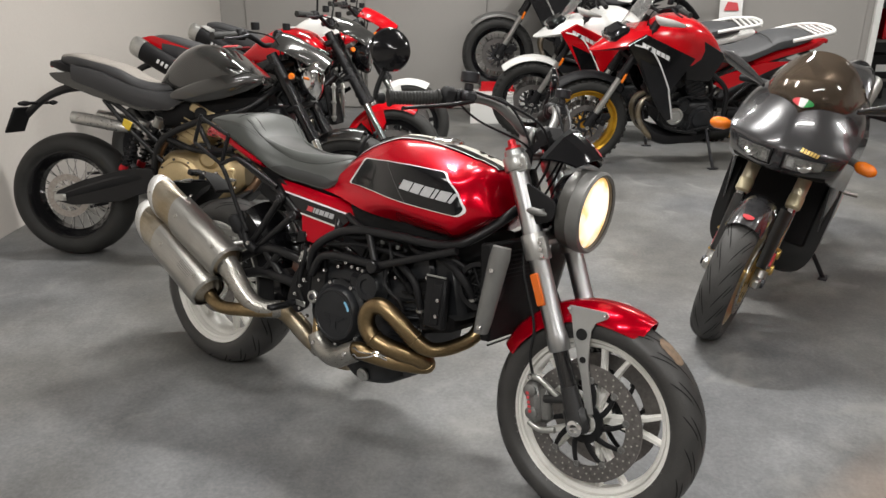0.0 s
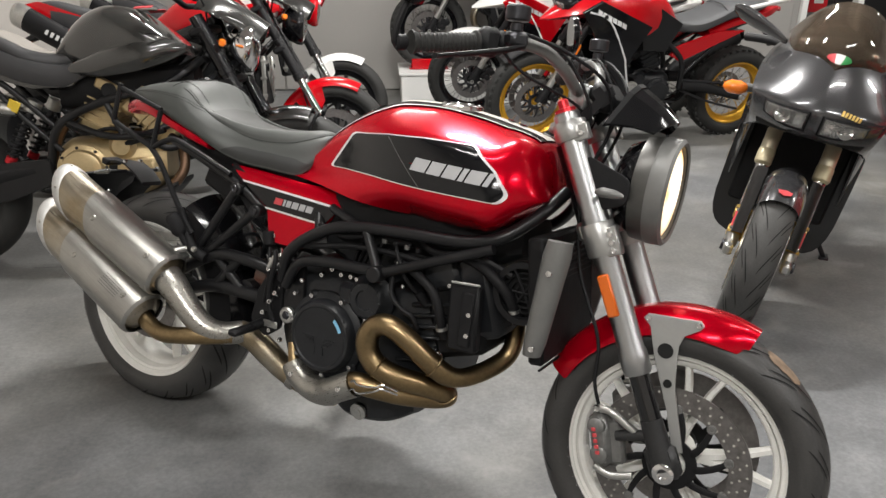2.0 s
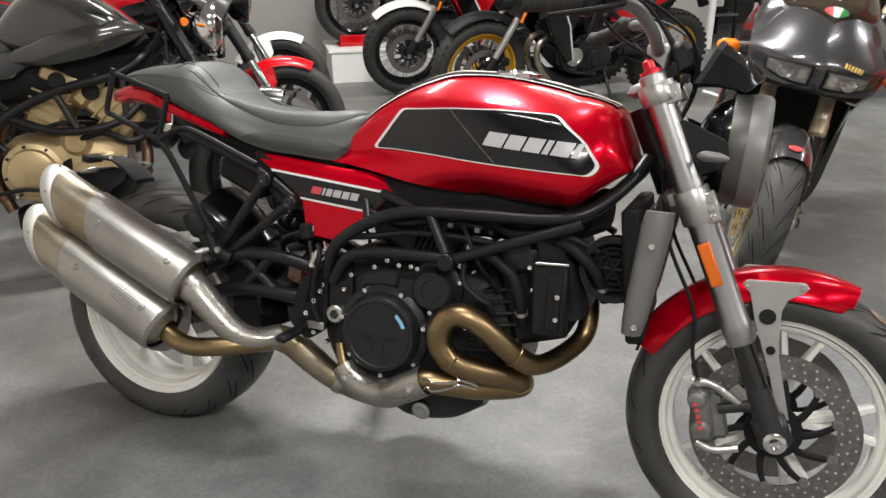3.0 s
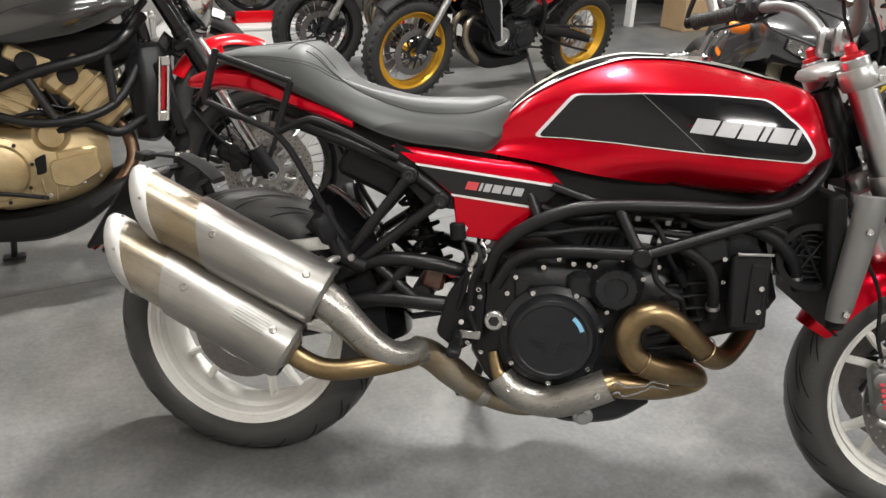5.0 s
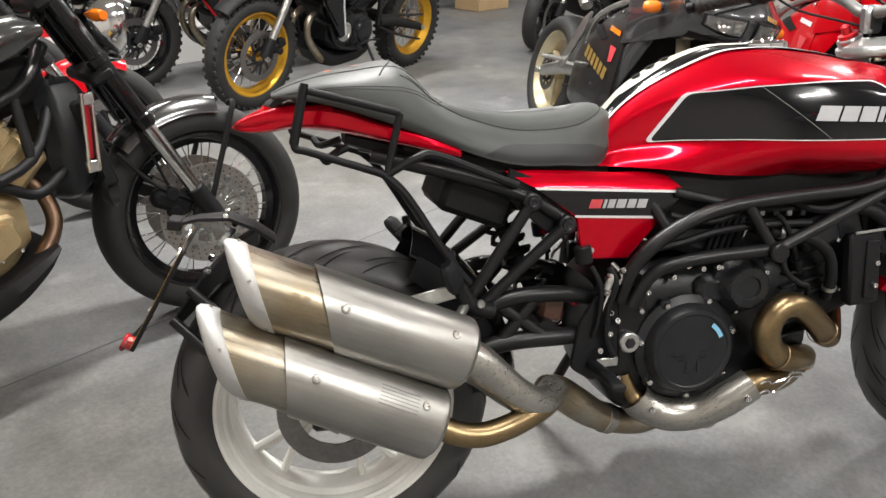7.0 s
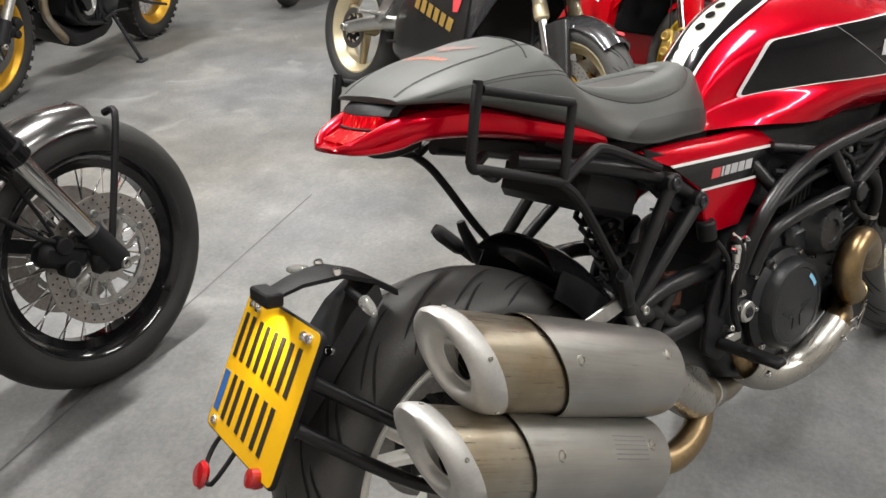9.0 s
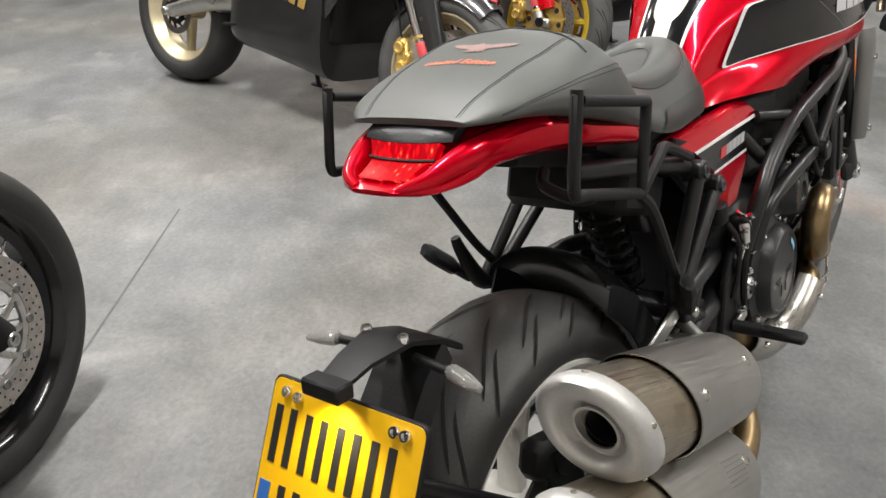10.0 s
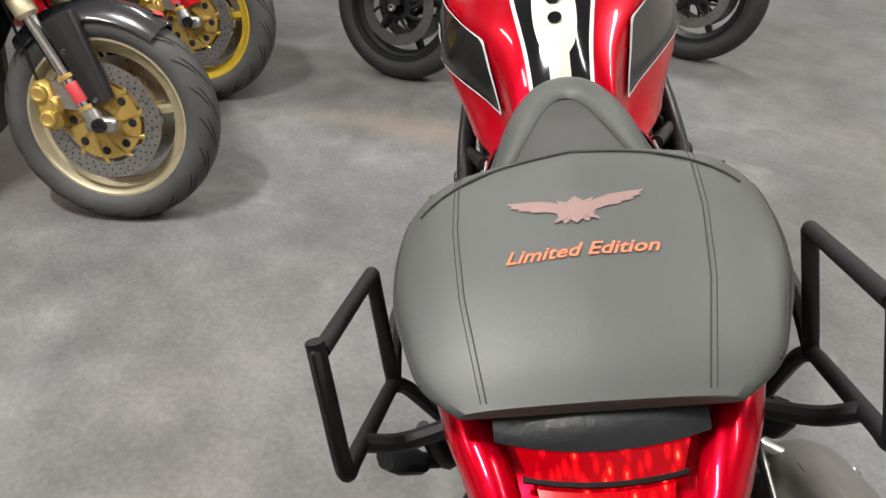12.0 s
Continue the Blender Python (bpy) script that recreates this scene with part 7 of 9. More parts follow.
def bars(bike, c, w, rise, back, mat=None, mirrors=True, stalks=0.16, sweep=0.07):
    x, z = c
    pts = [(x, 0, z), (x, -0.08, z), (x - 0.02, -0.14, z + rise * 0.6), (x - sweep * 0.6, -w * 0.6, z + rise), (x - back, -w, z + rise * 0.9)]
    bar = part("handlebar", tube(list(reversed(pts)) + [(p[0], -p[1], p[2]) for p in pts[1:]], 0.012, 10, 5), mat or MATT_BLACK, bike)
    for s in (-1, 1):
        e, g = Vector((x - back, s * w, z + rise * 0.9)), Vector((x - sweep * 0.6, s * w * 0.6, z + rise))
        d = (e - g).normalized()
        part("grip", tube([e - d * 0.12, e - d * 0.06, e + d * 0.004], 0.0175, 12, 3), RUBBER, bar)
        part("switchgear", block(e - d * 0.15, (0.05, 0.05, 0.05), 0.012, pose(0, 0, 0, 0, 0, s * 25)), MATT_BLACK, bar)
        part("lever", tube([e - d * 0.16 + Vector((0.04, 0, 0)), e - d * 0.08 + Vector((0.05, 0, -0.01)), e + Vector((0.05, 0, -0.012))], 0.006, 8, 4), DARK_METAL, bar)
        part("reservoir", cyl(e - d * 0.19 + Vector((0.04, 0, 0.02)), e - d * 0.19 + Vector((0.04, 0, 0.055)), 0.02), MATT_BLACK, bar)
        part("cable", tube([e - d * 0.16, (x + 0.06, s * 0.12, z + 0.02), (x + 0.06, s * 0.05, z - 0.12), (x - 0.02, s * 0.04, z - 0.25)], 0.004, 6, 5), MATT_BLACK, bike)
        if mirrors:
            m0 = e - d * 0.17
            st = part("mirror_stalk", tube([m0, m0 + Vector((0.01, s * 0.03, stalks * 0.6)), m0 + Vector((0.0, s * 0.09, stalks))], 0.006, 8, 4), MATT_BLACK, bar)
            part("mirror", moved(lathe([(0, 0.03), (0.03, 0.026), (0.055, 0.012), (0.06, 0), (0.055, -0.004), (0, -0.004)], (0, 0, 0), (1, 0, 0), 20), Matrix.Translation(m0 + Vector((0.0, s * 0.11, stalks + 0.01))) @ Matrix.Diagonal((1, 1.2, 0.75, 1))), BLACK_GLOSS, st)


def engine(bike, c, case, dark, big=0.095, label=""):
    """A compact twin: crankcase, two cylinders and round covers with bolts."""
    x, z = c
    e = part("engine", join(body([(x - 0.20, z - 0.08, z + 0.07, 0.09), (x - 0.15, z - 0.14, z + 0.10, 0.12), (x, z - 0.16, z + 0.10, 0.13), (x + 0.15, z - 0.13, z + 0.09, 0.12), (x + 0.22, z - 0.07, z + 0.05, 0.09)], 18, 4.5)), case, bike, label)
    for t, dx, dz in ((28, -0.02, 0.20), (-42, 0.20, 0.17)):
        cyl_part = part("cylinder", block((x + dx, 0, z + dz), (0.13, 0.22, 0.19), 0.014, pose(0, 0, 0, 0, t, 0)), case, e)
        part("cylinder_head", block((x + dx + 0.11 * math.sin(radians(t)), 0, z + dz + 0.11 * math.cos(radians(t))), (0.15, 0.25, 0.07), 0.018, pose(0, 0, 0, 0, t, 0)), dark, cyl_part)
        for s in (-1, 1):
            part("cam_cap", cyl((x + dx + 0.10 * math.sin(radians(t)), s * 0.12, z + dz + 0.10 * math.cos(radians(t))), (x + dx + 0.10 * math.sin(radians(t)), s * 0.134, z + dz + 0.10 * math.cos(radians(t))), 0.03), MATT_BLACK, cyl_part)
        for k in range(4):
            part("cooling_fin", block((x + dx + (0.03 * k - 0.05) * math.sin(radians(t)), 0, z + dz + (0.03 * k - 0.05) * math.cos(radians(t))), (0.142, 0.236, 0.008), 0.002, pose(0, 0, 0, 0, t, 0)), case, cyl_part)
    for s in (-1, 1):
        q = (x - 0.10, s * 0.12, z - 0.03)
        cov = part("engine_cover", lathe([(big + 0.01, 0), (big + 0.01, 0.014), (big - 0.008, 0.022), (big - 0.014, 0.036), (big - 0.03, 0.042), (0, 0.043)], q, (0, s, 0), 32), case, e)
        for k in range(8):
            a = radians(45 * k + 10)
            part("cover_bolt", bolt((q[0] + big * math.cos(a), s * 0.138, q[2] + big * math.sin(a)), (0, s, 0), 0.006, 0.007), DARK_METAL, cov)
        q = (x + 0.06, s * 0.115, z + 0.07)
        part("engine_cover", join(lathe([(0.055, 0), (0.055, 0.012), (0.042, 0.02), (0.036, 0.036), (0, 0.038)], q, (0, s, 0), 26), block((x + 0.12, s * 0.118, z - 0.02), (0.13, 0.03, 0.09), 0.014)), case, e)
        part("engine_hose", tube([(x + 0.1, s * 0.13, z + 0.12), (x + 0.02, s * 0.14, z + 0.14), (x - 0.08, s * 0.135, z + 0.12), (x - 0.16, s * 0.12, z + 0.16)], 0.008, 8, 5), MATT_BLACK, e)
        for k in range(4):
            part("case_rib", block((x - 0.02 + 0.035 * k, s * 0.128, z - 0.10 + 0.012 * (k % 2)), (0.006, 0.016, 0.05 + 0.008 * (k % 3)), 0.002, pose(0, 0, 0, 0, 12 * k - 18, 0)), case, e)
        # a raised plate; the hollow's shade is only its near-black colour
        part("case_recess", slab(rounded([(x + 0.00, z + 0.00), (x + 0.035, z + 0.015), (x + 0.03, z - 0.045), (x - 0.002, z - 0.05)], 0.01), 0.008, lambda u, v, w: Vector((u, s * (0.127 + w), v))), dark if dark is not case else SHADE_BLACK, e)
        part("case_step", slab(rounded([(x + 0.04, z - 0.01), (x + 0.17, z + 0.01), (x + 0.19, z - 0.05), (x + 0.10, z - 0.10), (x + 0.04, z - 0.08)], 0.02), 0.014, lambda u, v, w: Vector((u, s * (0.126 + w), v))), case, e)
        part("gear_lever", tube([(x - 0.24, s * 0.17, z - 0.10), (x - 0.12, s * 0.175, z - 0.085), (x + 0.0, s * 0.172, z - 0.11), (x + 0.02, s * 0.20, z - 0.11)], 0.007, 8, 4), MATT_BLACK, e)
        part("coolant_hose", tube([(x + 0.08, s * 0.14, z + 0.08), (x + 0.16, s * 0.15, z + 0.10), (x + 0.25, s * 0.14, z + 0.06), (x + 0.34, s * 0.10, z + 0.10)], 0.014, 10, 5), MATT_BLACK, e)
        for k in range(8):
            part("engine_bolt", bolt((x - 0.17 + 0.05 * k, s * 0.122, z - 0.115 + 0.015 * ((k * 5) % 4)), (0, s, 0), 0.006, 0.012), CHROME, e)
    return e


def fender(bike, c, R, w, a0, a1, mat, depth=0.045, name="front_mudguard", label=""):
    rows = []
    for k in range(19):
        a = radians(a0 + (a1 - a0) * k / 18)
        rows.append([Vector((c[0] + (R - depth * abs(j / 5) ** 2.6) * math.cos(a), w * j / 5, c[2] + (R - depth * abs(j / 5) ** 2.6) * math.sin(a))) for j in range(-5, 6)])
    return part(name, thick_sheet(rows, lambda p: p + (Vector((c[0], p.y, c[2])) - p).normalized() * 0.004), mat, bike, label, 50)


def caliper(bike, c, deg, r, mat, half=0.085):
    for s in (-1, 1):
        p = polar(c, r, deg, s * half)
        part("brake_caliper", join(block(p, (0.055, 0.05, 0.12), 0.014, pose(0, 0, 0, 0, 90 - deg, 0)), *[cyl((p[0], s * half, p[2] + k), (p[0], s * (half + 0.034), p[2] + k), 0.02) for k in (-0.028, 0.028)]), mat, bike)
        part("brake_hose", tube([(p[0], s * half, p[2] + 0.05), (p[0] - 0.04, s * half, p[2] + 0.18), (p[0] - 0.10, s * 0.06, p[2] + 0.36)], 0.004, 6, 5), MATT_BLACK, bike)


def side_stand(bike, p, foot):
    part("side_stand", join(rod(p, foot, 0.011), block(foot, (0.075, 0.04, 0.012), 0.004, pose(0, 0, 0, 12, 0, 0))), DARK_METAL, bike)


def chassis(bike, tubes, dark=None):
    mat = dark or FRAME_BLACK
    part("frame", join(*[tube([(x, s * y, z) for x, y, z in t], r, 10, 5) for t, r in tubes for s in (-1, 1)]), mat, bike)


def swing(bike, rear, px, pz, mat, half=0.115):
    part("swingarm", join(*[tube([(px, s * 0.10, pz), (px * 0.6, s * half, pz * 0.6 + rear[2] * 0.45), (0.0, s * half, rear[2])], [0.03, 0.03, 0.024], 10, 5, 1.3) for s in (-1, 1)], rod((px * 0.75, -half, pz - 0.02), (px * 0.75, half, pz - 0.02), 0.03)), mat, bike)
    for s in (-1, 1):
        part("axle_nut", cyl((0, s * (half + 0.02), rear[2]), (0, s * (half + 0.04), rear[2]), 0.018), ALU_CAST, bike)
    part("chain", join(*[tube([(0, half + 0.012, rear[2] + k * 0.09), (px * 0.5, 0.115, rear[2] + 0.04 + k * 0.07), (px, 0.10, pz + k * 0.035)], 0.009, 6, 4) for k in (-1, 1)]), DARK_METAL, bike)


def twin_shock(bike, a, b, spring):
    a, b = Vector(a), Vector(b)
    for s in (-1, 1):
        y = Vector((0, s * 0.10, 0))
        sh = part("shock_absorber", rod(a + y, b + y, 0.014), DARK_METAL, bike)
        pts = []
        d = (b - a).normalized()
        e1 = Vector((0, 1, 0))
        e2 = d.cross(e1)
        for k in range(57):
            t = k / 8 * 2 * math.pi
            pts.append(a + y + (b - a) * (0.12 + 0.62 * k / 56) + (e1 * math.cos(t) + e2 * math.sin(t)) * 0.027)
        part("spring", tube(pts, 0.0052, 6, 1), spring, sh)
        part("shock_cap", cyl(b + y, b + y - d * 0.05, 0.030), ALU_CAST, sh)
        part("shock_cap", cyl(a + y, a + y + d * 0.03, 0.022), RED_ANOD, sh)


def steer(bike, head, axis, degrees, names):
    """Turns the parts of a front end about the head tube."""
    h = Vector(head)
    m = Matrix.Translation(h) @ Matrix.Rotation(radians(degrees), 4, Vector(axis).normalized()) @ Matrix.Translation(-h)
    for child in bike.children:
        if child.name.split(".")[0] in names:
            child.matrix_local = m


def roadster(name, rear, heading, lean, label, st):
    """An unfaired twin with a trellis frame."""
    b = parked(name, rear, heading, lean, label)
    wb = st.get("wb", 1.5)
    FR = st.get("front_R", 0.302)
    rw, fw = (0, 0, 0.315), (wb, 0, FR - 0.002)
    wheel_mat = st.get("wheel", MATT_BLACK)
    style, n = st.get("spokes", ("cast", 5))
    build_wheel(b, "rear_wheel", rw, 0.315, 0.18, 0.225, wheel_mat, style, n, discs=(-0.08,), disc_r=0.11, disc_mat=st.get("disc", DISC), carrier=st.get("carrier"), holes=False)
    build_wheel(b, "front_wheel", fw, FR, 0.122, FR - 0.076, wheel_mat, style, n, discs=(-0.068, 0.068), disc_r=0.155, disc_mat=st.get("disc", DISC), carrier=st.get("carrier"), holes=st.get("holes", False), bobbins=10 if style == "wire" else 0)
    caliper(b, fw, 150, 0.135, st.get("caliper", MATT_BLACK))
    fork(b, (wb - st.get("rake", 0.385), 0, 1.03), fw, 0.105, st.get("fork", FRAME_BLACK), st.get("stanchion", CHROME), MATT_BLACK, st.get("fork_r", 0.027))
    hx = wb - 0.36
    chassis(b, [([(0.46, 0.10, 0.42), (0.52, 0.13, 0.60), (0.72, 0.16, 0.70), (0.95, 0.15, 0.76), (hx, 0.04, 0.86)], 0.017), ([(0.55, 0.13, 0.62), (0.74, 0.17, 0.56), (0.95, 0.16, 0.60), (hx, 0.05, 0.78)], 0.014), ([(0.72, 0.16, 0.70), (0.78, 0.17, 0.57)], 0.013), ([(0.95, 0.15, 0.76), (0.95, 0.16, 0.60)], 0.013), ([(0.5, 0.12, 0.60), (0.3, 0.12, 0.78), (0.08, 0.09, 0.88)], 0.013), ([(0.52, 0.12, 0.50), (0.36, 0.12, 0.66), (0.24, 0.11, 0.80)], 0.012)])
    swing(b, rw, 0.46, 0.42, st.get("swingarm", FRAME_BLACK))
    if st.get("flat_arm"):
        for s in (-1, 1):
            part("swingarm_plate", slab(rounded([(-0.05, 0.30), (-0.03, 0.345), (0.10, 0.40), (0.30, 0.455), (0.47, 0.47), (0.48, 0.37), (0.30, 0.30), (0.05, 0.275)], 0.02), 0.02, lambda u, v, w: Vector((u, s * (0.118 + w), v))), FRAME_BLACK, b)
            part("axle_block", block((-0.01, s * 0.142, 0.315), (0.06, 0.012, 0.035), 0.004), ALU_CAST, b)
    engine(b, (0.70, 0.45), st.get("engine", ENGINE_BLACK), st.get("engine_dark", SHADE_BLACK), 0.095, st.get("engine_label", ""))
    part("airbox", body([(0.52, 0.66, 0.80, 0.09), (0.65, 0.66, 0.84, 0.12), (0.95, 0.70, 0.84, 0.12), (1.05, 0.74, 0.84, 0.08)], 14, 4), SHADE_BLACK, b)
    side_stand(b, (0.6, 0.10, 0.30), (0.56, 0.255, 0.058))
    # header pipes and belly
    part("exhaust_header", join(tube([(0.92, -0.02, 0.57), (0.975, -0.05, 0.51), (0.985, -0.08, 0.42), (0.93, -0.10, 0.345), (0.86, -0.09, 0.30), (0.78, -0.07, 0.28)], 0.021, 14, 6), tube([(0.58, -0.06, 0.66), (0.50, -0.09, 0.56), (0.46, -0.09, 0.40), (0.5, -0.10, 0.28)], 0.021, 14, 6)), st.get("header", STEEL_TAN), b)
    part("belly_pan", body([(0.50, 0.19, 0.28, 0.07), (0.66, 0.18, 0.29, 0.12), (0.82, 0.225, 0.325, 0.165), (0.92, 0.30, 0.36, 0.17), (0.965, 0.35, 0.372, 0.15)], 14, 3.5), MATT_BLACK, b)
    # tank, seat, tail
    tank = part("fuel_tank", body(st.get("tank_rows", [(0.57, 0.86, 0.90, 0.075), (0.62, 0.83, 0.945, 0.10), (0.72, 0.80, 1.02, 0.15), (0.84, 0.79, 1.06, 0.19), (0.95, 0.80, 1.055, 0.205), (1.03, 0.83, 1.02, 0.19), (1.08, 0.86, 0.96, 0.14)]), 28, 2.7), st["tank"], b, st.get("tank_label", ""), 50)
    for s in (-1, 1):
        part("tank_badge", block((0.88, s * 0.1, 1.058), (0.07, 0.03, 0.004), 0.001, pose(0, 0, 0, s * -16, -4, 0)), st.get("badge", DECAL_RED), tank)
        part("tank_scoop", loft([[(x + st.get("scoop_dx", 0.0), s * (yy + dy), z + dz) for dy, dz in ((0, -h), (0.018, -h * 0.6), (0.022, 0), (0.016, h * 0.7), (0, h), (-0.03, 0))] for x, yy, z, h in ((0.66, 0.12, 0.82, 0.02), (0.80, 0.175, 0.84, 0.05), (0.95, 0.20, 0.87, 0.055), (1.06, 0.19, 0.895, 0.045), (1.13, 0.15, 0.90, 0.015))]), st.get("scoop", st["tank"]), tank)
    part("filler_cap", lathe([(0.045, -0.005), (0.045, 0.004), (0.03, 0.007), (0, 0.008)], (0.86, 0, 1.06), (0, 0, 1), 24), ALU_CAST, tank)
    saddle = [(0.02, 0.965, 1.01, 0.07), (0.08, 0.945, 1.015, 0.105), (0.20, 0.92, 0.99, 0.125), (0.32, 0.87, 0.955, 0.135), (0.42, 0.83, 0.90, 0.14), (0.52, 0.81, 0.885, 0.125), (0.62, 0.82, 0.905, 0.09)]
    seat = part("seat", body(saddle, 22, 3.2), st["seat"], b, st.get("seat_label", ""), 60)
    if st.get("seat_top"):
        part("seat_top", body([(x, hi - 0.045, hi + 0.008, w * lerp_table([(0.02, 0.92), (0.30, 0.80), (0.45, 0.62), (0.62, 0.66)], x)) for x, lo, hi, w in saddle], 22, 3.2), st["seat_top"], seat, "taupe suede seat top", 60)
    for s in (-1, 1):
        part("seat_seam", tube([(0.06, s * 0.085, 1.004), (0.2, s * 0.105, 0.975), (0.33, s * 0.112, 0.935), (0.42, s * 0.115, 0.885), (0.52, s * 0.10, 0.87), (0.6, s * 0.075, 0.89)], 0.0022, 6, 5), STITCH, seat)
        part("seat_side", body([(0.10, 0.885, 0.965, 0.014), (0.25, 0.83, 0.93, 0.02), (0.40, 0.77, 0.87, 0.022), (0.55, 0.75, 0.84, 0.02), (0.66, 0.80, 0.86, 0.008)], 12, 3, s * 0.128), st.get("seat_side", SEAT_BLACK), seat)
    tail = part("tail_unit", body([(-0.05, 0.955, 0.985, 0.05), (0.0, 0.935, 0.99, 0.085), (0.12, 0.90, 0.955, 0.11), (0.30, 0.82, 0.89, 0.12), (0.48, 0.74, 0.80, 0.12)], 18, 3.2), st["tail"], b)
    part("tail_light", block((-0.045, 0, 0.965), (0.03, 0.09, 0.028), 0.008), RED_LENS, tail)
    if st.get("tail_badge"):
        for s in (-1, 1):
            part("tail_badge", slab([(0.02, 0.915), (0.17, 0.855), (0.17, 0.88), (0.02, 0.94)], 0.003, lambda u, v, w: Vector((u, s * (0.115 + w), v))), DECAL_WHITE, tail)
    hang = part("plate_hanger", join(tube([(0.14, 0, 0.87), (0.0, 0, 0.85), (-0.12, 0, 0.80), (-0.22, 0, 0.72)], [0.04, 0.03, 0.026, 0.03], 8, 4, 0.5), block((-0.27, 0, 0.69), (0.012, 0.16, 0.14), 0.004, pose(0, 0, 0, 0, 25, 0)), rod((-0.16, -0.10, 0.775), (-0.16, 0.10, 0.775), 0.008)), MATT_BLACK, b)
    for s in (-1, 1):
        part("indicator", tube([(-0.15, s * 0.09, 0.775), (-0.155, s * 0.13, 0.775), (-0.16, s * 0.17, 0.775)], [0.008, 0.014, 0.006], 8, 3), st.get("rear_ind", MATT_BLACK), hang)
    # silencers
    if st.get("silencer") == "under":
        for s in (-1, 1):
            can = part("silencer", tube([(0.36, s * 0.12, 0.66), (0.30, s * 0.125, 0.672), (0.20, s * 0.13, 0.695), (0.12, s * 0.13, 0.708), (0.11, s * 0.13, 0.709)], [0.020, 0.028, 0.031, 0.031, 0.025], 18, 4), DISC_BRIGHT, b)
            part("tip", lathe([(0.024, 0), (0.030, 0.002), (0.030, 0.03), (0.026, 0.03)], (0.115, s * 0.13, 0.7085), (-1, 0, 0.16), 20), ALU_CAST, can)
            part("silencer_band", lathe([(0.0285, -0.008), (0.030, 0), (0.0285, 0.008)], (0.17, s * 0.13, 0.70), (-1, 0, 0.1), 20), CHROME, can)
    else:
        for s in st.get("cans", (-1,)):
            can = part("silencer", join(tube([(0.42, s * 0.15, 0.66), (0.36, s * 0.16, 0.70), (0.02, s * 0.175, 0.90), (-0.02, s * 0.176, 0.925)], [0.03, 0.055, 0.055, 0.05], 20, 3, 1.25)), st.get("can_mat", MATT_BLACK), b)
            part("end_cap", tube([(0.0, s * 0.1755, 0.913), (-0.045, s * 0.1765, 0.94), (-0.06, s * 0.177, 0.948)], [0.056, 0.055, 0.045], 20, 3, 1.25), ALU_CAST, can)
            for k in range(9):
                part("label_bar", block((0.30 - 0.024 * k, s * 0.232, 0.735 + 0.0142 * k), (0.015, 0.003, 0.026), 0.001, pose(0, 0, 0, 0, 30, 0)), DECAL_WHITE, can)
            part("link_pipe", tube([(0.5, s * 0.13, 0.26), (0.46, s * 0.15, 0.42), (0.44, s * 0.15, 0.58), (0.40, s * 0.155, 0.67)], 0.024, 12, 5), STEEL_TAN, can)
    if st.get("tail_panel"):
        for s in (-1, 1):
            part("tail_panel", slab(rounded(st.get("panel_rows", [(-0.04, 0.985), (0.04, 1.005), (0.30, 0.915), (0.46, 0.83), (0.42, 0.79), (0.20, 0.86), (0.0, 0.935)]), 0.02), 0.02, lambda u, v, w: Vector((u, s * (0.118 + w), v))), st.get("panel", st["tail"]), tail)
    twin_shock(b, (0.30, 0, 0.45), (0.43, 0, 0.70), st.get("spring", RED_ANOD))
    if st.get("shock_label"):
        part("warning_label", block((0.36, -0.14, 0.68), (0.045, 0.006, 0.045), 0.002, pose(0, 0, 0, 0, 25, 0)), st["shock_label"], b)
    # cooling
    part("radiator", block((1.12, 0, 0.60), (0.04, 0.26, 0.24), 0.008, pose(0, 0, 0, 0, -10, 0)), SHADE_BLACK, b)
    for s in (-1, 1):
        if not st.get("rad_loop"):
          part("radiator_guard", join(block((1.15, s * 0.145, 0.62), (0.022, 0.014, 0.23), 0.005), *[block((1.15, s * 0.152, 0.53 + 0.09 * k), (0.034, 0.006, 0.016), 0.003) for k in range(3)]), st.get("rad_trim", ALU_CAST), b)
        if st.get("rad_loop"):
            part("chrome_guard", tube([(1.102, s * 0.165, 0.735), (1.128, s * 0.162, 0.735), (1.100, s * 0.170, 0.54), (1.074, s * 0.170, 0.54), (1.102, s * 0.165, 0.735)], 0.0055, 8, 1), CHROME, b)
            part("guard_lug", block((1.113, s * 0.163, 0.722), (0.034, 0.012, 0.03), 0.003), ALU_CAST, b)
            part("guard_lug", block((1.088, s * 0.168, 0.553), (0.034, 0.012, 0.03), 0.003), ALU_CAST, b)
            part("radiator_shroud", body([(1.01, 0.47, 0.77, 0.09), (1.06, 0.46, 0.78, 0.125), (1.11, 0.50, 0.78, 0.12), (1.14, 0.55, 0.74, 0.10)], 14, 4.5), ENGINE_BLACK, b) if s < 0 else None
            part("horn", lathe([(0.0, 0.0), (0.03, 0.002), (0.045, 0.02), (0.047, 0.028)], (1.12, s * 0.10, 0.47), (0.8, s * 0.6, 0), 18), MATT_BLACK, b)
            part("guard_cover", block((1.10, s * 0.158, 0.64), (0.014, 0.01, 0.14), 0.003, pose(0, 0, 0, 0, 8, 0)), RED_ANOD, b)
    # lamp and screen
    hl = part("headlight", moved(lathe([(0, -0.09), (0.05, -0.085), (0.085, -0.05), (0.10, 0.0), (0.10, 0.02), (0.092, 0.03)], (0, 0, 0), (1, 0, -0.12), 28), Matrix.Translation((wb - 0.17, 0, 0.90)) @ Matrix.Diagonal((1, 0.85, 1.05, 1))), st.get("lamp_shell", CHROME), b)
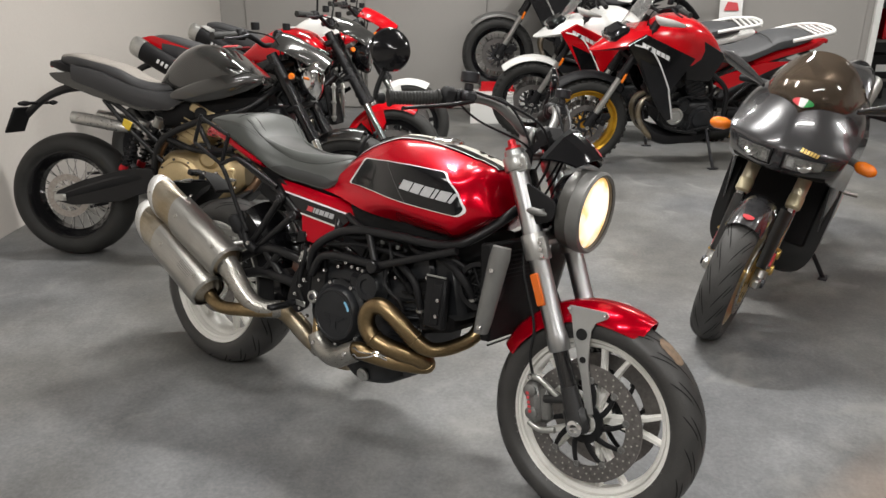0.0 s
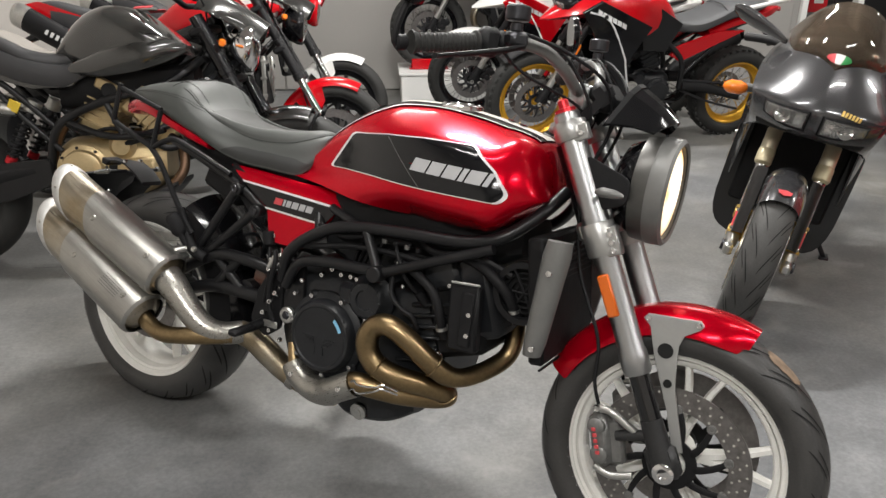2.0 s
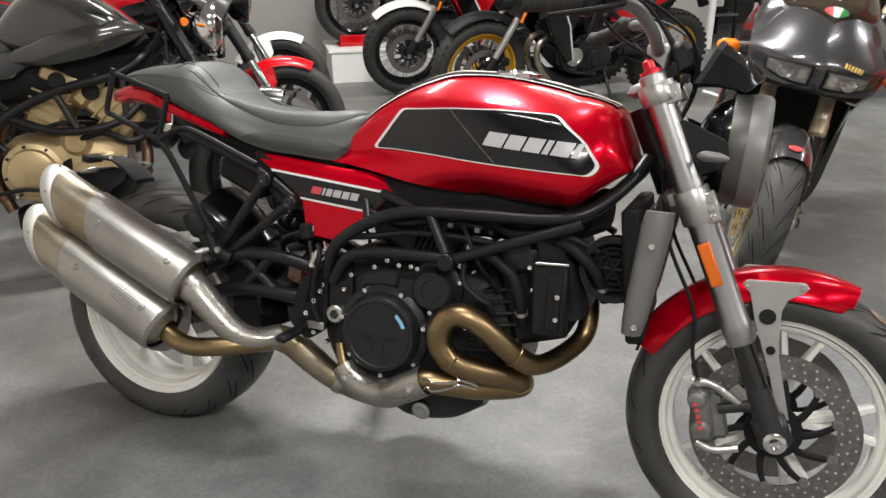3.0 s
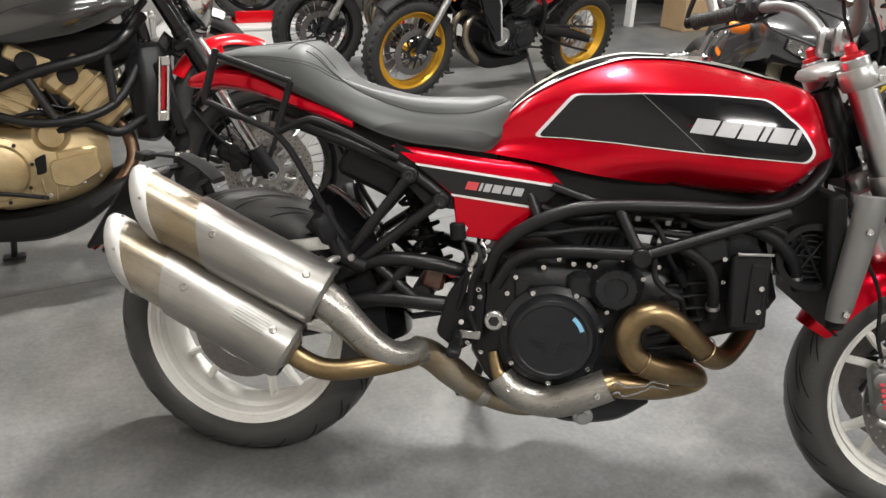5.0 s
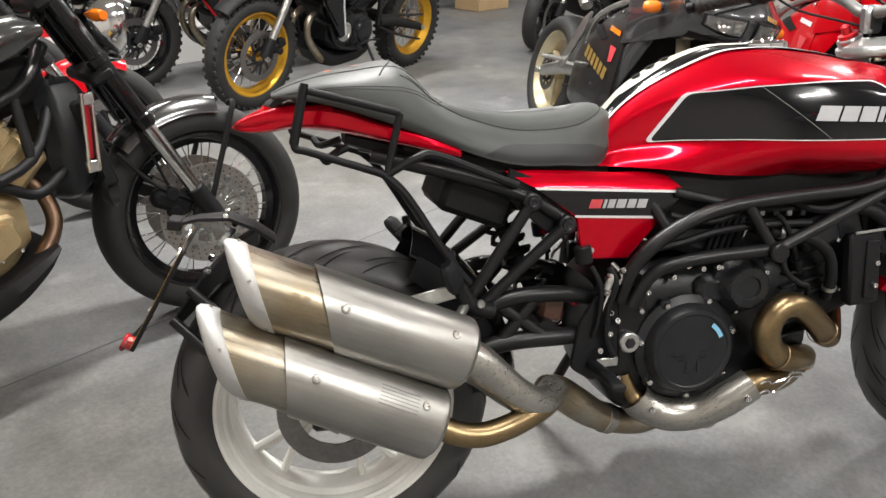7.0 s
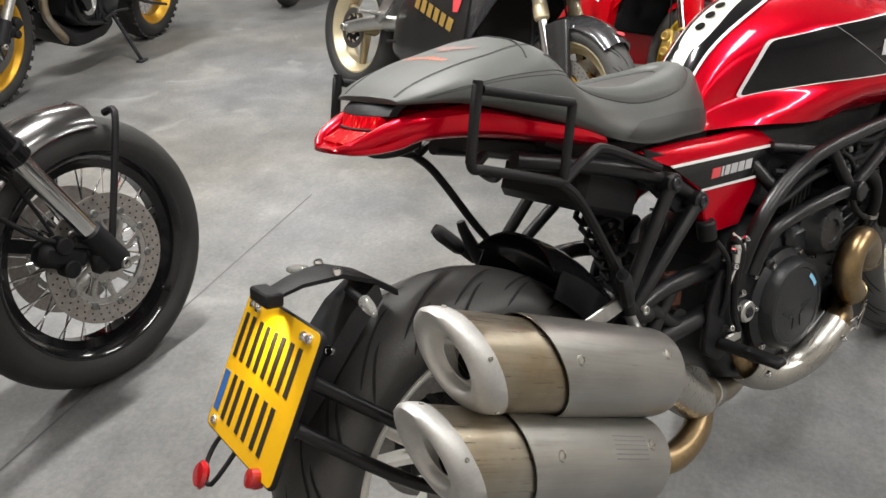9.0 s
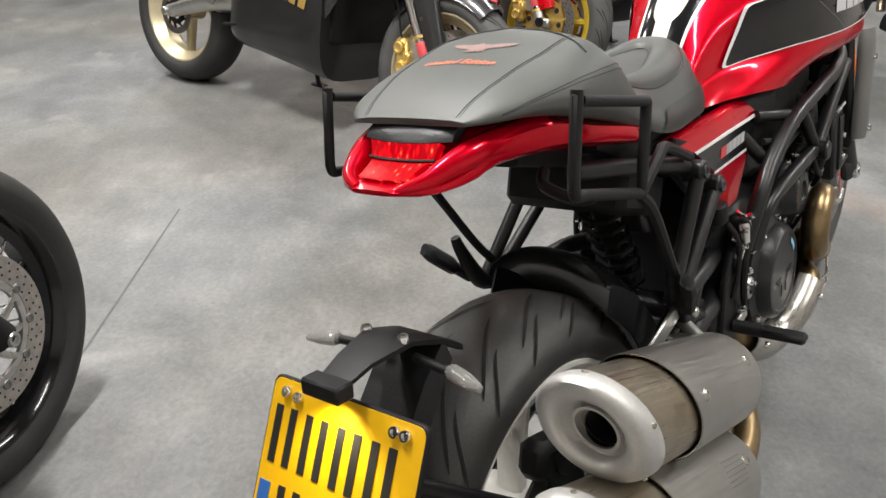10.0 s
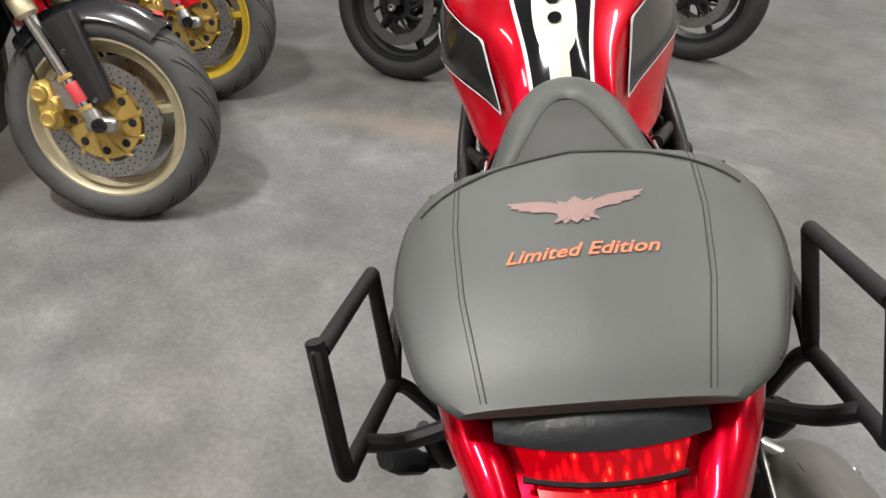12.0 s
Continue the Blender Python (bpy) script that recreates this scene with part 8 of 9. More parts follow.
    part("lens", moved(lathe([(0, 0.042), (0.05, 0.038), (0.09, 0.024), (0.095, 0.015)], (0, 0, 0), (1, 0, -0.12), 28), Matrix.Translation((wb - 0.17, 0, 0.90)) @ Matrix.Diagonal((1, 0.85, 1.05, 1))), CHROME if st.get("lamp_shell") is None else CLEAR, hl)
    for s in (-1, 1):
        part("front_indicator", tube([(wb - 0.24, s * 0.10, 0.93), (wb - 0.23, s * 0.15, 0.93), (wb - 0.22, s * 0.185, 0.93)], [0.006, 0.017, 0.012], 10, 3), ORANGE, b, "orange indicator")
    rows = []
    for k in range(9):
        t = k / 8
        rows.append([Vector((wb - 0.32 + 0.24 * t - 0.04 * abs(j / 5) ** 2, (0.07 + 0.05 * math.sin(math.pi * min(1, t + 0.25))) * j / 5, 1.13 - 0.13 * t ** 1.4 - 0.07 * abs(j / 5) ** 2)) for j in range(-5, 6)])
    part("flyscreen", thick_sheet(rows, lambda p: p + Vector((-0.004, 0, -0.006))), st.get("screen", st["tank"]), b)
    part("instrument", block((wb - 0.30, 0, 1.06), (0.05, 0.14, 0.07), 0.012, pose(0, 0, 0, 0, -35, 0)), MATT_BLACK, b)
    bars(b, (wb - 0.39, 1.07), 0.36, 0.05, 0.12, st.get("bar"), st.get("mirrors", True))
    f = fender(b, fw, FR + 0.026, 0.07, st.get("fend0", 62), st.get("fend1", 150), st["fender"])
    for s in (-1, 1):
        if st.get("stays"):
            part("fender_stay", join(tube([polar(fw, 0.335, 70, s * 0.05), polar(fw, 0.34, 70, s * 0.085), polar(fw, 0.25, 72, s * 0.10), polar(fw, 0.06, 90, s * 0.11)], 0.0085, 8, 4), tube([polar(fw, 0.33, 135, s * 0.07), polar(fw, 0.2, 140, s * 0.10), polar(fw, 0.08, 130, s * 0.105)], 0.006, 8, 4)), MATT_BLACK, f)
        else:
            part("fender_side", slab([(wb - 0.20, 0.50), (wb - 0.06, 0.585), (wb - 0.04, 0.50), (wb - 0.10, 0.40)], 0.006, lambda u, v, w: Vector((u, s * (0.078 + w), v))), st["fender"], f)
    if st.get("steer"):
        steer(b, (wb - st.get("rake", 0.385), 0, 1.03), (-0.45, 0, 0.89), st["steer"], ("front_wheel", "fork_leg", "yoke", "brake_caliper", "brake_hose", "front_mudguard", "headlight", "front_indicator", "handlebar"))
    return b


GB_HEAD = ROOM
roadster("roadster_motorcycle", room(-1.02, 1.09), GB_HEAD, 9.0, "dark carbon roadster motorcycle with champagne gold engine and wire wheels", dict(
    wb=1.437, scoop_dx=-0.08, front_R=0.325, rake=0.345, steer=-8.0, header=HEADER_DARK, tank=CARBON, seat=SEAT_BLACK, seat_top=SEAT_SUEDE, seat_side=SEAT_BLACK, fork=BLACK_GLOSS, tail=MATT_BLACK, engine=ENGINE_GOLD, engine_dark=ENGINE_GOLD, engine_label="champagne gold engine castings",
    tank_rows=[(0.52, 0.86, 0.90, 0.08), (0.57, 0.83, 0.975, 0.11), (0.65, 0.80, 1.045, 0.15), (0.74, 0.79, 1.07, 0.178), (0.84, 0.80, 1.052, 0.20), (0.92, 0.82, 1.0, 0.205), (0.985, 0.85, 0.95, 0.18), (1.03, 0.875, 0.91, 0.13)],
    spokes=("wire", 40), wheel=BLACK_GLOSS, disc=DISC_COPPER, carrier=DISC_BRIGHT, holes=True, flat_arm=True, fender=DARK_CHROME, stays=True, silencer="under", screen=CARBON, tail_badge=True, tail_panel=True, panel=CARBON, panel_rows=[(-0.02, 0.925), (0.10, 0.93), (0.30, 0.87), (0.50, 0.80), (0.62, 0.80), (0.60, 0.755), (0.44, 0.745), (0.20, 0.815), (0.02, 0.885)],
    spring=SHADE_BLACK, rad_loop=True, fork_r=0.028, shock_label=YELLOW_RIM, mirrors=False, seat_label="black saddle with a taupe suede top", tank_label="dark carbon lacquered fuel tank", fend0=76, fend1=132))
roadster("roadster_motorcycle", room(-0.98, 2.10), ROOM, 9.0, "red roadster motorcycle with a black high silencer", dict(
    tank=RED_FLAT, seat=SEAT_GREY, tail=RED_FLAT, tail_panel=True, fender=RED_FLAT, cans=(-1, 1), lamp_shell=BLACK_GLOSS, screen=CARBON, header=STEEL_TAN, fork=FRAME_BLACK, scoop=BLACK_GLOSS, badge=DECAL_WHITE))
roadster("roadster_motorcycle", room(-0.98, 3.05), ROOM, 9.0, "white and red roadster motorcycle with a white mudguard", dict(
    tank=WHITE, seat=SEAT_GREY, tail=WHITE, fender=WHITE, cans=(-1,), lamp_shell=RED_FLAT, screen=RED_FLAT, scoop=RED_FLAT, fork=FRAME_BLACK))


def tourer(rear, heading, lean, label, st):
    """A tall adventure motorcycle with a beak, tank sides and crash-worn wire wheels."""
    b = parked("adventure_motorcycle", rear, heading, lean, label)
    wb = 1.53
    rw, fw = (0, 0, 0.325), (wb, 0, 0.335)
    rim = st["rim"]
    build_wheel(b, "rear_wheel", rw, 0.325, 0.15, 0.225, rim, "wire", 36, discs=(-0.07,), disc_r=0.12, holes=False)
    build_wheel(b, "front_wheel", fw, 0.335, 0.115, 0.25, rim, "wire", 36, discs=(-0.062, 0.062), disc_r=0.15, disc_mat=DISC, carrier=DARK_METAL, holes=False)
    for c, R, w in ((rw, 0.325, 0.15), (fw, 0.335, 0.115)):
        knobs = []
        for k in range(40):
            for q in (-0.34, 0.0, 0.34):
                a = k * 9 + (4.5 if q == 0 else 0)
                rr = R - 0.008 - 0.05 * abs(q) ** 2
                knobs.append(moved(block((0, 0, 0), (0.014, w * 0.22, 0.024), 0.002), Matrix.Translation(polar(c, rr, a, q * w)) @ pose(0, 0, 0, 0, -a, 0)))
        tagged(part("tread", join(*knobs), RUBBER, b), kind="stuff")
    caliper(b, fw, 155, 0.13, MATT_BLACK)
    fork(b, (wb - 0.42, 0, 1.08), fw, 0.10, st.get("fork", FRAME_BLACK), ALU_CAST, MATT_BLACK, 0.027, 0.5)
    chassis(b, [([(0.50, 0.11, 0.40), (0.55, 0.14, 0.62), (0.80, 0.15, 0.80), (1.08, 0.05, 0.92)], 0.018), ([(1.08, 0.05, 0.85), (1.02, 0.13, 0.55), (0.95, 0.14, 0.34), (0.7, 0.14, 0.28)], 0.015), ([(0.52, 0.12, 0.62), (0.25, 0.11, 0.78), (-0.05, 0.08, 0.88)], 0.013), ([(0.50, 0.12, 0.50), (0.28, 0.12, 0.72)], 0.012)])
    swing(b, rw, 0.48, 0.42, SHADE_BLACK)
    e = engine(b, (0.78, 0.42), ENGINE_BLACK, SHADE_BLACK, 0.085)
    for s in (-1, 1):
        part("silver_cover", lathe([(0.062, 0.0), (0.062, 0.010), (0.048, 0.014), (0.044, 0.008), (0.03, 0.008), (0.028, 0.016), (0, 0.016)], (0.90, s * 0.155, 0.42), (0, s, 0), 28), ALU_CAST, e)
    part("engine_guard", body([(0.55, 0.20, 0.27, 0.08), (0.75, 0.18, 0.27, 0.13), (1.0, 0.20, 0.30, 0.13), (1.10, 0.30, 0.38, 0.08)], 14, 3.5), MATT_BLACK, b)
    part("exhaust_header", join(*[tube([(0.98, s * 0.05, 0.56), (1.12, s * 0.06, 0.50), (1.13, s * 0.07, 0.38), (1.02, s * 0.09, 0.24), (0.8, -0.12, 0.22)], 0.022, 12, 6) for s in (-1, 1)]), STEEL_TAN, b)
    part("silencer", tube([(0.42, -0.15, 0.42), (0.30, -0.17, 0.48), (-0.05, -0.19, 0.66), (-0.09, -0.19, 0.68)], [0.03, 0.06, 0.06, 0.045], 18, 4, 1.2), MATT_BLACK, b)
    side_stand(b, (0.62, 0.12, 0.30), (0.58, 0.27, 0.05))
    tank = part("fuel_tank", body([(0.60, 0.80, 0.88, 0.09), (0.68, 0.77, 0.98, 0.15), (0.80, 0.74, 1.07, 0.20), (0.92, 0.72, 1.10, 0.23), (1.02, 0.74, 1.09, 0.225), (1.12, 0.80, 1.05, 0.17), (1.2, 0.86, 1.0, 0.10)], 28, 3.0), st["paint"], b, st.get("tank_label", ""), 50)
    for s in (-1, 1):
        def skin(u, v, w):
            return Vector((u, s * (0.21 - 0.10 * max(0, u - 1.05) - 0.12 * max(0, 0.70 - v) + w), v))
        side = part("radiator_shroud", slab([(0.86, 0.86), (1.22, 1.02), (1.34, 0.95), (1.28, 0.86), (1.10, 0.55), (0.98, 0.40), (0.93, 0.42), (1.0, 0.62)], 0.03, skin), st["shroud"], b, "side shroud with pale edging")
        part("shroud_edge", join(tube([skin(u, v, 0.031) for u, v in ((0.94, 0.42), (1.0, 0.60), (1.03, 0.68), (1.16, 0.90), (1.30, 0.955))], 0.006, 6, 4)), st["edge"], side)
        for k in range(6):
            part("shroud_badge", slab([(1.05 + 0.034 * k, 0.850 + 0.016 * k), (1.079 + 0.034 * k, 0.864 + 0.016 * k), (1.079 + 0.034 * k, 0.894 + 0.016 * k), (1.05 + 0.034 * k, 0.880 + 0.016 * k)], 0.002, lambda u, v, w: skin(u, v, w + 0.031)), DECAL_WHITE, side)
        part("shroud_insert", slab([(1.06, 0.78), (1.25, 0.86), (1.14, 0.62), (1.02, 0.48), (1.03, 0.62)], 0.004, lambda u, v, w: skin(u, v, w + 0.029)), BLACK_GLOSS, side)
        part("knee_panel", slab([(0.60, 0.86), (0.82, 0.98), (0.92, 0.86), (0.88, 0.70), (0.70, 0.68)], 0.015, lambda u, v, w: Vector((u, s * (0.155 + 0.13 * (u - 0.6) + w), v))), BLACK_GLOSS, b)
        part("side_trim", slab([(0.10, 0.80), (0.55, 0.60), (0.64, 0.645), (0.60, 0.70), (0.30, 0.80)], 0.02, lambda u, v, w: Vector((u, s * (0.125 + w), v))), st["trim"], b)
        part("hand_guard", tube([(1.07, s * 0.44, 1.13), (1.16, s * 0.44, 1.15), (1.22, s * 0.36, 1.15), (1.18, s * 0.26, 1.14)], [0.012, 0.035, 0.04, 0.012], 10, 5, 0.35), st.get("guard", WHITE), b)
        part("front_indicator", tube([(1.18, s * 0.18, 0.93), (1.19, s * 0.22, 0.93), (1.20, s * 0.25, 0.93)], [0.006, 0.014, 0.010], 8, 3), MATT_BLACK, b)
        part("fork_reflector", block((wb - 0.22, s * 0.135, 0.70), (0.02, 0.008, 0.07), 0.003, pose(0, 0, 0, 0, -24, 0)), ORANGE, b)
    part("beak", loft([[(x, y * w, z + dz * h) for y, dz in ((-1, -0.4), (-0.6, -1), (0.6, -1), (1, -0.4), (0.7, 0.6), (0, 1), (-0.7, 0.6))] for x, z, w, h in ((1.16, 0.98, 0.18, 0.08), (1.28, 0.97, 0.17, 0.075), (1.40, 0.93, 0.12, 0.05), (1.50, 0.885, 0.05, 0.02), (1.54, 0.87, 0.012, 0.008))]), st["paint"], b)
    lamp = part("headlight", block((1.36, 0, 0.985), (0.16, 0.20, 0.09), 0.03, pose(0, 0, 0, 0, 28, 0)), BLACK_GLOSS, b)
    for s in (-1, 1):
        part("lens", block((1.435, s * 0.05, 0.958), (0.016, 0.07, 0.05), 0.008, pose(0, 0, 0, 0, 28, s * 18)), CLEAR, lamp)
    rows = []
    for k in range(8):
        t = k / 7
        rows.append([Vector((1.33 - 0.17 * t - 0.05 * abs(j / 4) ** 2, (0.12 - 0.03 * t) * j / 4, 1.04 + 0.27 * t)) for j in range(-4, 5)])
    part("windscreen", thick_sheet(rows, lambda p: p + Vector((-0.004, 0, 0))), HEAD_GLASS, b, "clear windscreen")
    seat = part("seat", body([(-0.06, 0.93, 0.98, 0.10), (0.05, 0.90, 0.985, 0.14), (0.22, 0.86, 0.965, 0.15), (0.30, 0.83, 0.92, 0.15), (0.45, 0.78, 0.87, 0.15), (0.60, 0.78, 0.865, 0.11), (0.68, 0.81, 0.88, 0.08)], 20, 3.2), st["seat"], b, st.get("seat_label", ""))
    part("seat_seam", tube([(0.26, -0.13, 0.93), (0.265, -0.06, 0.955), (0.27, 0, 0.957), (0.265, 0.06, 0.955), (0.26, 0.13, 0.93)], 0.003, 6, 4), STITCH, seat)
    part("tail_unit", body([(-0.20, 0.90, 0.935, 0.04), (-0.12, 0.87, 0.94, 0.09), (0.0, 0.85, 0.92, 0.125), (0.2, 0.80, 0.87, 0.13), (0.35, 0.74, 0.80, 0.12)], 18, 3.2), st["tail"], b)
    rack = part("rear_carrier", join(*[tube([(0.12, s * 0.15, 0.95), (-0.05, s * 0.155, 0.985), (-0.2, s * 0.11, 1.0), (-0.24, 0, 1.005)], 0.014, 10, 5) for s in (-1, 1)], *[block((-0.06 - 0.05 * k, 0, 0.99), (0.02, 0.24, 0.012), 0.004) for k in range(4)]), st.get("rack", WHITE), b, "pale rear carrier with grab rails")
    part("tail_light", block((-0.21, 0, 0.915), (0.02, 0.09, 0.03), 0.006), RED_LENS, b)
    part("plate_hanger", tube([(0.0, 0, 0.86), (-0.16, 0, 0.78), (-0.26, 0, 0.66)], [0.05, 0.03, 0.04], 8, 4, 0.4), MATT_BLACK, b)
    fender(b, fw, 0.385, 0.065, 48, 125, st["fender"], 0.03)
    bars(b, (1.10, 1.14), 0.41, 0.06, 0.06, ALU_CAST if st.get("alu_bar") else MATT_BLACK, True, 0.18)
    if st.get("tag"):
        part("price_tag", block((0.10, -0.16, 0.36), (0.10, 0.004, 0.07), 0.001, pose(0, 0, 0, 0, 12, 0)), PAPER, b, "white paper tag on the rear wheel")
        part("tag_bag", moved(lathe([(0, 0.05), (0.035, 0.03), (0.04, -0.02), (0.02, -0.05), (0, -0.052)], (0, 0, 0), (0.3, 0, 1), 10), Matrix.Translation((0.06, -0.13, 0.29))), PAPER, b)
    return b


X_HEAD = ROOM + 180
tourer(room(3.29, 3.40), X_HEAD + 11, 9.0, "red and black adventure motorcycle with gold wire wheels", dict(paint=RED_FLAT, shroud=BLACK_GLOSS, edge=DECAL_WHITE, trim=RED_FLAT, rim=GOLD_RIM, seat=SEAT_GREY, tail=RED_FLAT, fender=MATT_BLACK, tag=True, seat_label="two-part grey seat", tank_label="red tank"))
tourer(room(3.00, 4.00), X_HEAD, 9.0, "white and red adventure motorcycle with black wire wheels", dict(paint=WHITE, shroud=RED_FLAT, edge=WHITE, trim=WHITE, rim=BLACK_GLOSS, seat=SEAT_GREY, tail=WHITE, fender=WHITE, seat_label="grey seat"))
tourer(room(2.72, 4.80, 0.27), X_HEAD, 2.0, "grey and black adventure motorcycle on a white plinth", dict(paint=GREY_METALLIC, shroud=MATT_BLACK, edge=ALU_CAST, trim=MATT_BLACK, rim=BLACK_GLOSS, seat=SEAT_GREY, tail=GREY_METALLIC, fender=ALU_GREY, rack=MATT_BLACK, guard=MATT_BLACK))

plinth = thing("display_plinth", Matrix.Translation(room(2.0, 4.82)) @ RM, "white painted box plinth under a motorcycle", "plinth")
part("top", block((0, 0, 0.258), (2.15, 0.62, 0.024), 0.004), PLINTH, plinth)
for s in (-1, 1):
    part("side", block((0, s * 0.292, 0.122), (2.11, 0.02, 0.244), 0.004), PLINTH, plinth)
    part("end", block((s * 1.045, 0, 0.122), (0.02, 0.56, 0.244), 0.004), PLINTH, plinth)
chock = thing("wheel_chock", Matrix.Translation(room(1.19, 4.80, 0.272)) @ RM, "red metal wheel chock on the plinth", "wheel chock")
part("cradle", join(block((0, 0.085, 0.045), (0.30, 0.02, 0.09), 0.006), block((0, -0.085, 0.045), (0.30, 0.02, 0.09), 0.006)), RED_FLAT, chock)
part("base", block((0, 0, 0.006), (0.34, 0.20, 0.01), 0.002), RED_FLAT, chock)


def sports(rear, heading, lean, label, st):
    """A fully faired sports twin."""
    b = parked("sports_motorcycle", rear, heading, lean, label)
    wb = 1.44
    rw, fw = (0, 0, 0.31), (wb, 0, 0.298)
    build_wheel(b, "rear_wheel", rw, 0.312, 0.18, 0.222, st["rim"], "cast", 3, 30, discs=(-0.085,), disc_r=0.10, holes=False)
    build_wheel(b, "front_wheel", fw, 0.30, 0.122, 0.222, st["rim"], "cast", 3, 10, discs=(-0.066, 0.066), disc_r=0.16, disc_mat=DISC_BRIGHT, carrier=GOLD_DISC, holes=True, tyre_mat=SPORT_RUBBER, tread=tread_lines)
    top, hub = Vector((wb - 0.33, 0, 0.92)), Vector(fw)
    along, ahead = (hub - top).normalized(), Vector((0.883, 0, 0.469))
    for s in (-1, 1):
        y = Vector((0, s * 0.10, 0))

        def on(t):
            """A place down the leg's middle line."""
            return top.lerp(hub, t) + y
        leg = part("fork_leg", rod(on(0), on(0.52), 0.027, n=22), st.get("fork", ALU_CAST), b)
        part("fork_seal", lathe([(0.027, -0.03), (0.030, -0.025), (0.030, 0.02), (0.022, 0.03)], on(0.52), along, 22), GOLD_DULL, leg)
        part("stanchion", rod(on(0.52), on(0.96), 0.0205, n=20), CHROME, leg)
        for t in (0.80, 0.93):
            part("gold_ring", lathe([(0.0205, -0.007), (0.026, -0.005), (0.026, 0.005), (0.0205, 0.007)], on(t), along, 20), GOLD_DISC, leg)
        part("leg_sticker", lathe([(0.0212, -0.028), (0.0215, -0.027), (0.0215, 0.027), (0.0212, 0.028)], on(0.865), along, 20), DECAL_RED, leg)
        foot = part("fork_foot", join(rod(on(0.93), on(1.0), 0.024, 0.022, 16), block(on(1.0) + Vector((0.012, 0, 0.0)), (0.085, 0.034, 0.04), 0.008)), ALU_CAST, leg)
        part("axle_end", lathe([(0, 0.004), (0.010, 0.004), (0.012, 0.010), (0.019, 0.010), (0.021, 0)], hub + Vector((0.012, s * 0.117, 0)), (0, s, 0), 18), DARK_METAL, foot)
        # caliper carried behind the leg
        c0 = hub + Vector((-0.132, s * 0.092, 0.045))
        part("caliper_bracket", slab(rounded([(hub.x - 0.02, hub.z + 0.03), (hub.x - 0.045, hub.z + 0.12), (c0.x - 0.005, c0.z + 0.06), (c0.x + 0.015, c0.z - 0.01)], 0.012), 0.012, lambda u, v, w: Vector((u, s * (0.082 + w), v))), ALU_CAST, foot)
        cal = part("brake_caliper", join(block(c0, (0.058, 0.052, 0.135), 0.014, pose(0, 0, 0, 0, -14, 0)), block(c0 + Vector((0.022, 0, 0.0)), (0.03, 0.046, 0.05), 0.008, pose(0, 0, 0, 0, -14, 0))), st.get("caliper", GOLD_DISC), b)
        for k in (-0.034, 0.034):
            p = c0 + Vector((-0.24 * k, s * 0.026, k))
            part("piston_cap", lathe([(0, 0.008), (0.012, 0.008), (0.016, 0.010), (0.022, 0.008), (0.024, -0.004)], p, (0, s, 0), 18), GOLD_DISC, cal)
        part("brake_hose", tube([c0 + Vector((-0.02, 0, 0.06)), c0 + Vector((-0.05, 0, 0.16)), on(0.55) + Vector((-0.05, 0, 0)), on(0.3) + Vector((-0.03, -s * 0.03, 0))], 0.004, 6, 5), MATT_BLACK, b)
    part("lower_yoke", block(top.lerp(hub, 0.30) + Vector((-0.02, 0, 0)), (0.07, 0.27, 0.035), 0.01, pose(0, 0, 0, 0, -24, 0)), DARK_METAL, b)
    swing(b, rw, 0.42, 0.40, ALU_CAST)
    engine(b, (0.66, 0.42), SHADE_BLACK, SHADE_BLACK)
    fair = st["paint"]
    # belly and side fairing
    low = [(0.40, 0.275, 0.40, 0.12), (0.46, 0.248, 0.52, 0.165), (0.62, 0.230, 0.66, 0.20), (0.80, 0.212, 0.76, 0.222), (0.94, 0.197, 0.80, 0.233), (1.015, 0.192, 0.82, 0.232)]
    body_ob = part("fairing", body(low, 30, 4.6), st.get("flank", fair), b, st.get("fairing_label", ""), 50)
    part("radiator", block((1.022, 0, 0.55), (0.03, 0.36, 0.42), 0.01), SHADE_BLACK, b)
    for s in (-1, 1):
        rows = []
        for k in range(9):
            t = k / 8
            x = 0.96 + 0.26 * t
            rows.append([Vector((x - 0.05 * abs(q / 5 - 0.5), s * (0.232 - 0.03 * t - 0.03 * abs(q / 5 - 0.4)), (0.30 + 0.42 * t) + (0.85 - 0.30 - 0.42 * t) * q / 5)) for q in range(6)])
        part("side_wing", thick_sheet(rows, lambda p: p + Vector((0, -s * 0.006, 0))), fair, body_ob)
        def flank(u, v, w):
            """A place on the fairing's side, w proud of it."""
            lo_, hi_, wd_ = (lerp_table([(r[0], r[k]) for r in low], u) for k in (1, 2, 3))
            q = min(0.97, abs(v - (lo_ + hi_) / 2) / ((hi_ - lo_) / 2))
            return Vector((u, s * (wd_ * (1 - q ** 4.6) ** (1 / 4.6) + 0.002 + w), v))

        def patch(corners, mat, name):
            """A flat mark laid on the flank, from four corners."""
            p, q, r, t = (Vector(c) for c in corners)
            part(name, sheet([[flank(*(p.lerp(q, i / 4).lerp(t.lerp(r, i / 4), j / 4)), 0.002) for j in range(5)] for i in range(5)]), mat, body_ob)
        # vent opening drawn flat, its inner shade as colour
        patch(((0.64, 0.635), (0.72, 0.665), (0.86, 0.62), (0.80, 0.60)), SHADE_BLACK, "fairing_vent")
        for k in range(6):
            x0 = 0.648 + 0.052 * k
            patch(((x0, 0.560 - 0.2 * (x0 - 0.656)), (x0 + 0.036, 0.552 - 0.2 * (x0 - 0.656)), (x0 + 0.024, 0.497 - 0.18 * (x0 - 0.656)), (x0 - 0.012, 0.505 - 0.18 * (x0 - 0.656))), st.get("mark", GOLD_DISC), "fairing_mark")
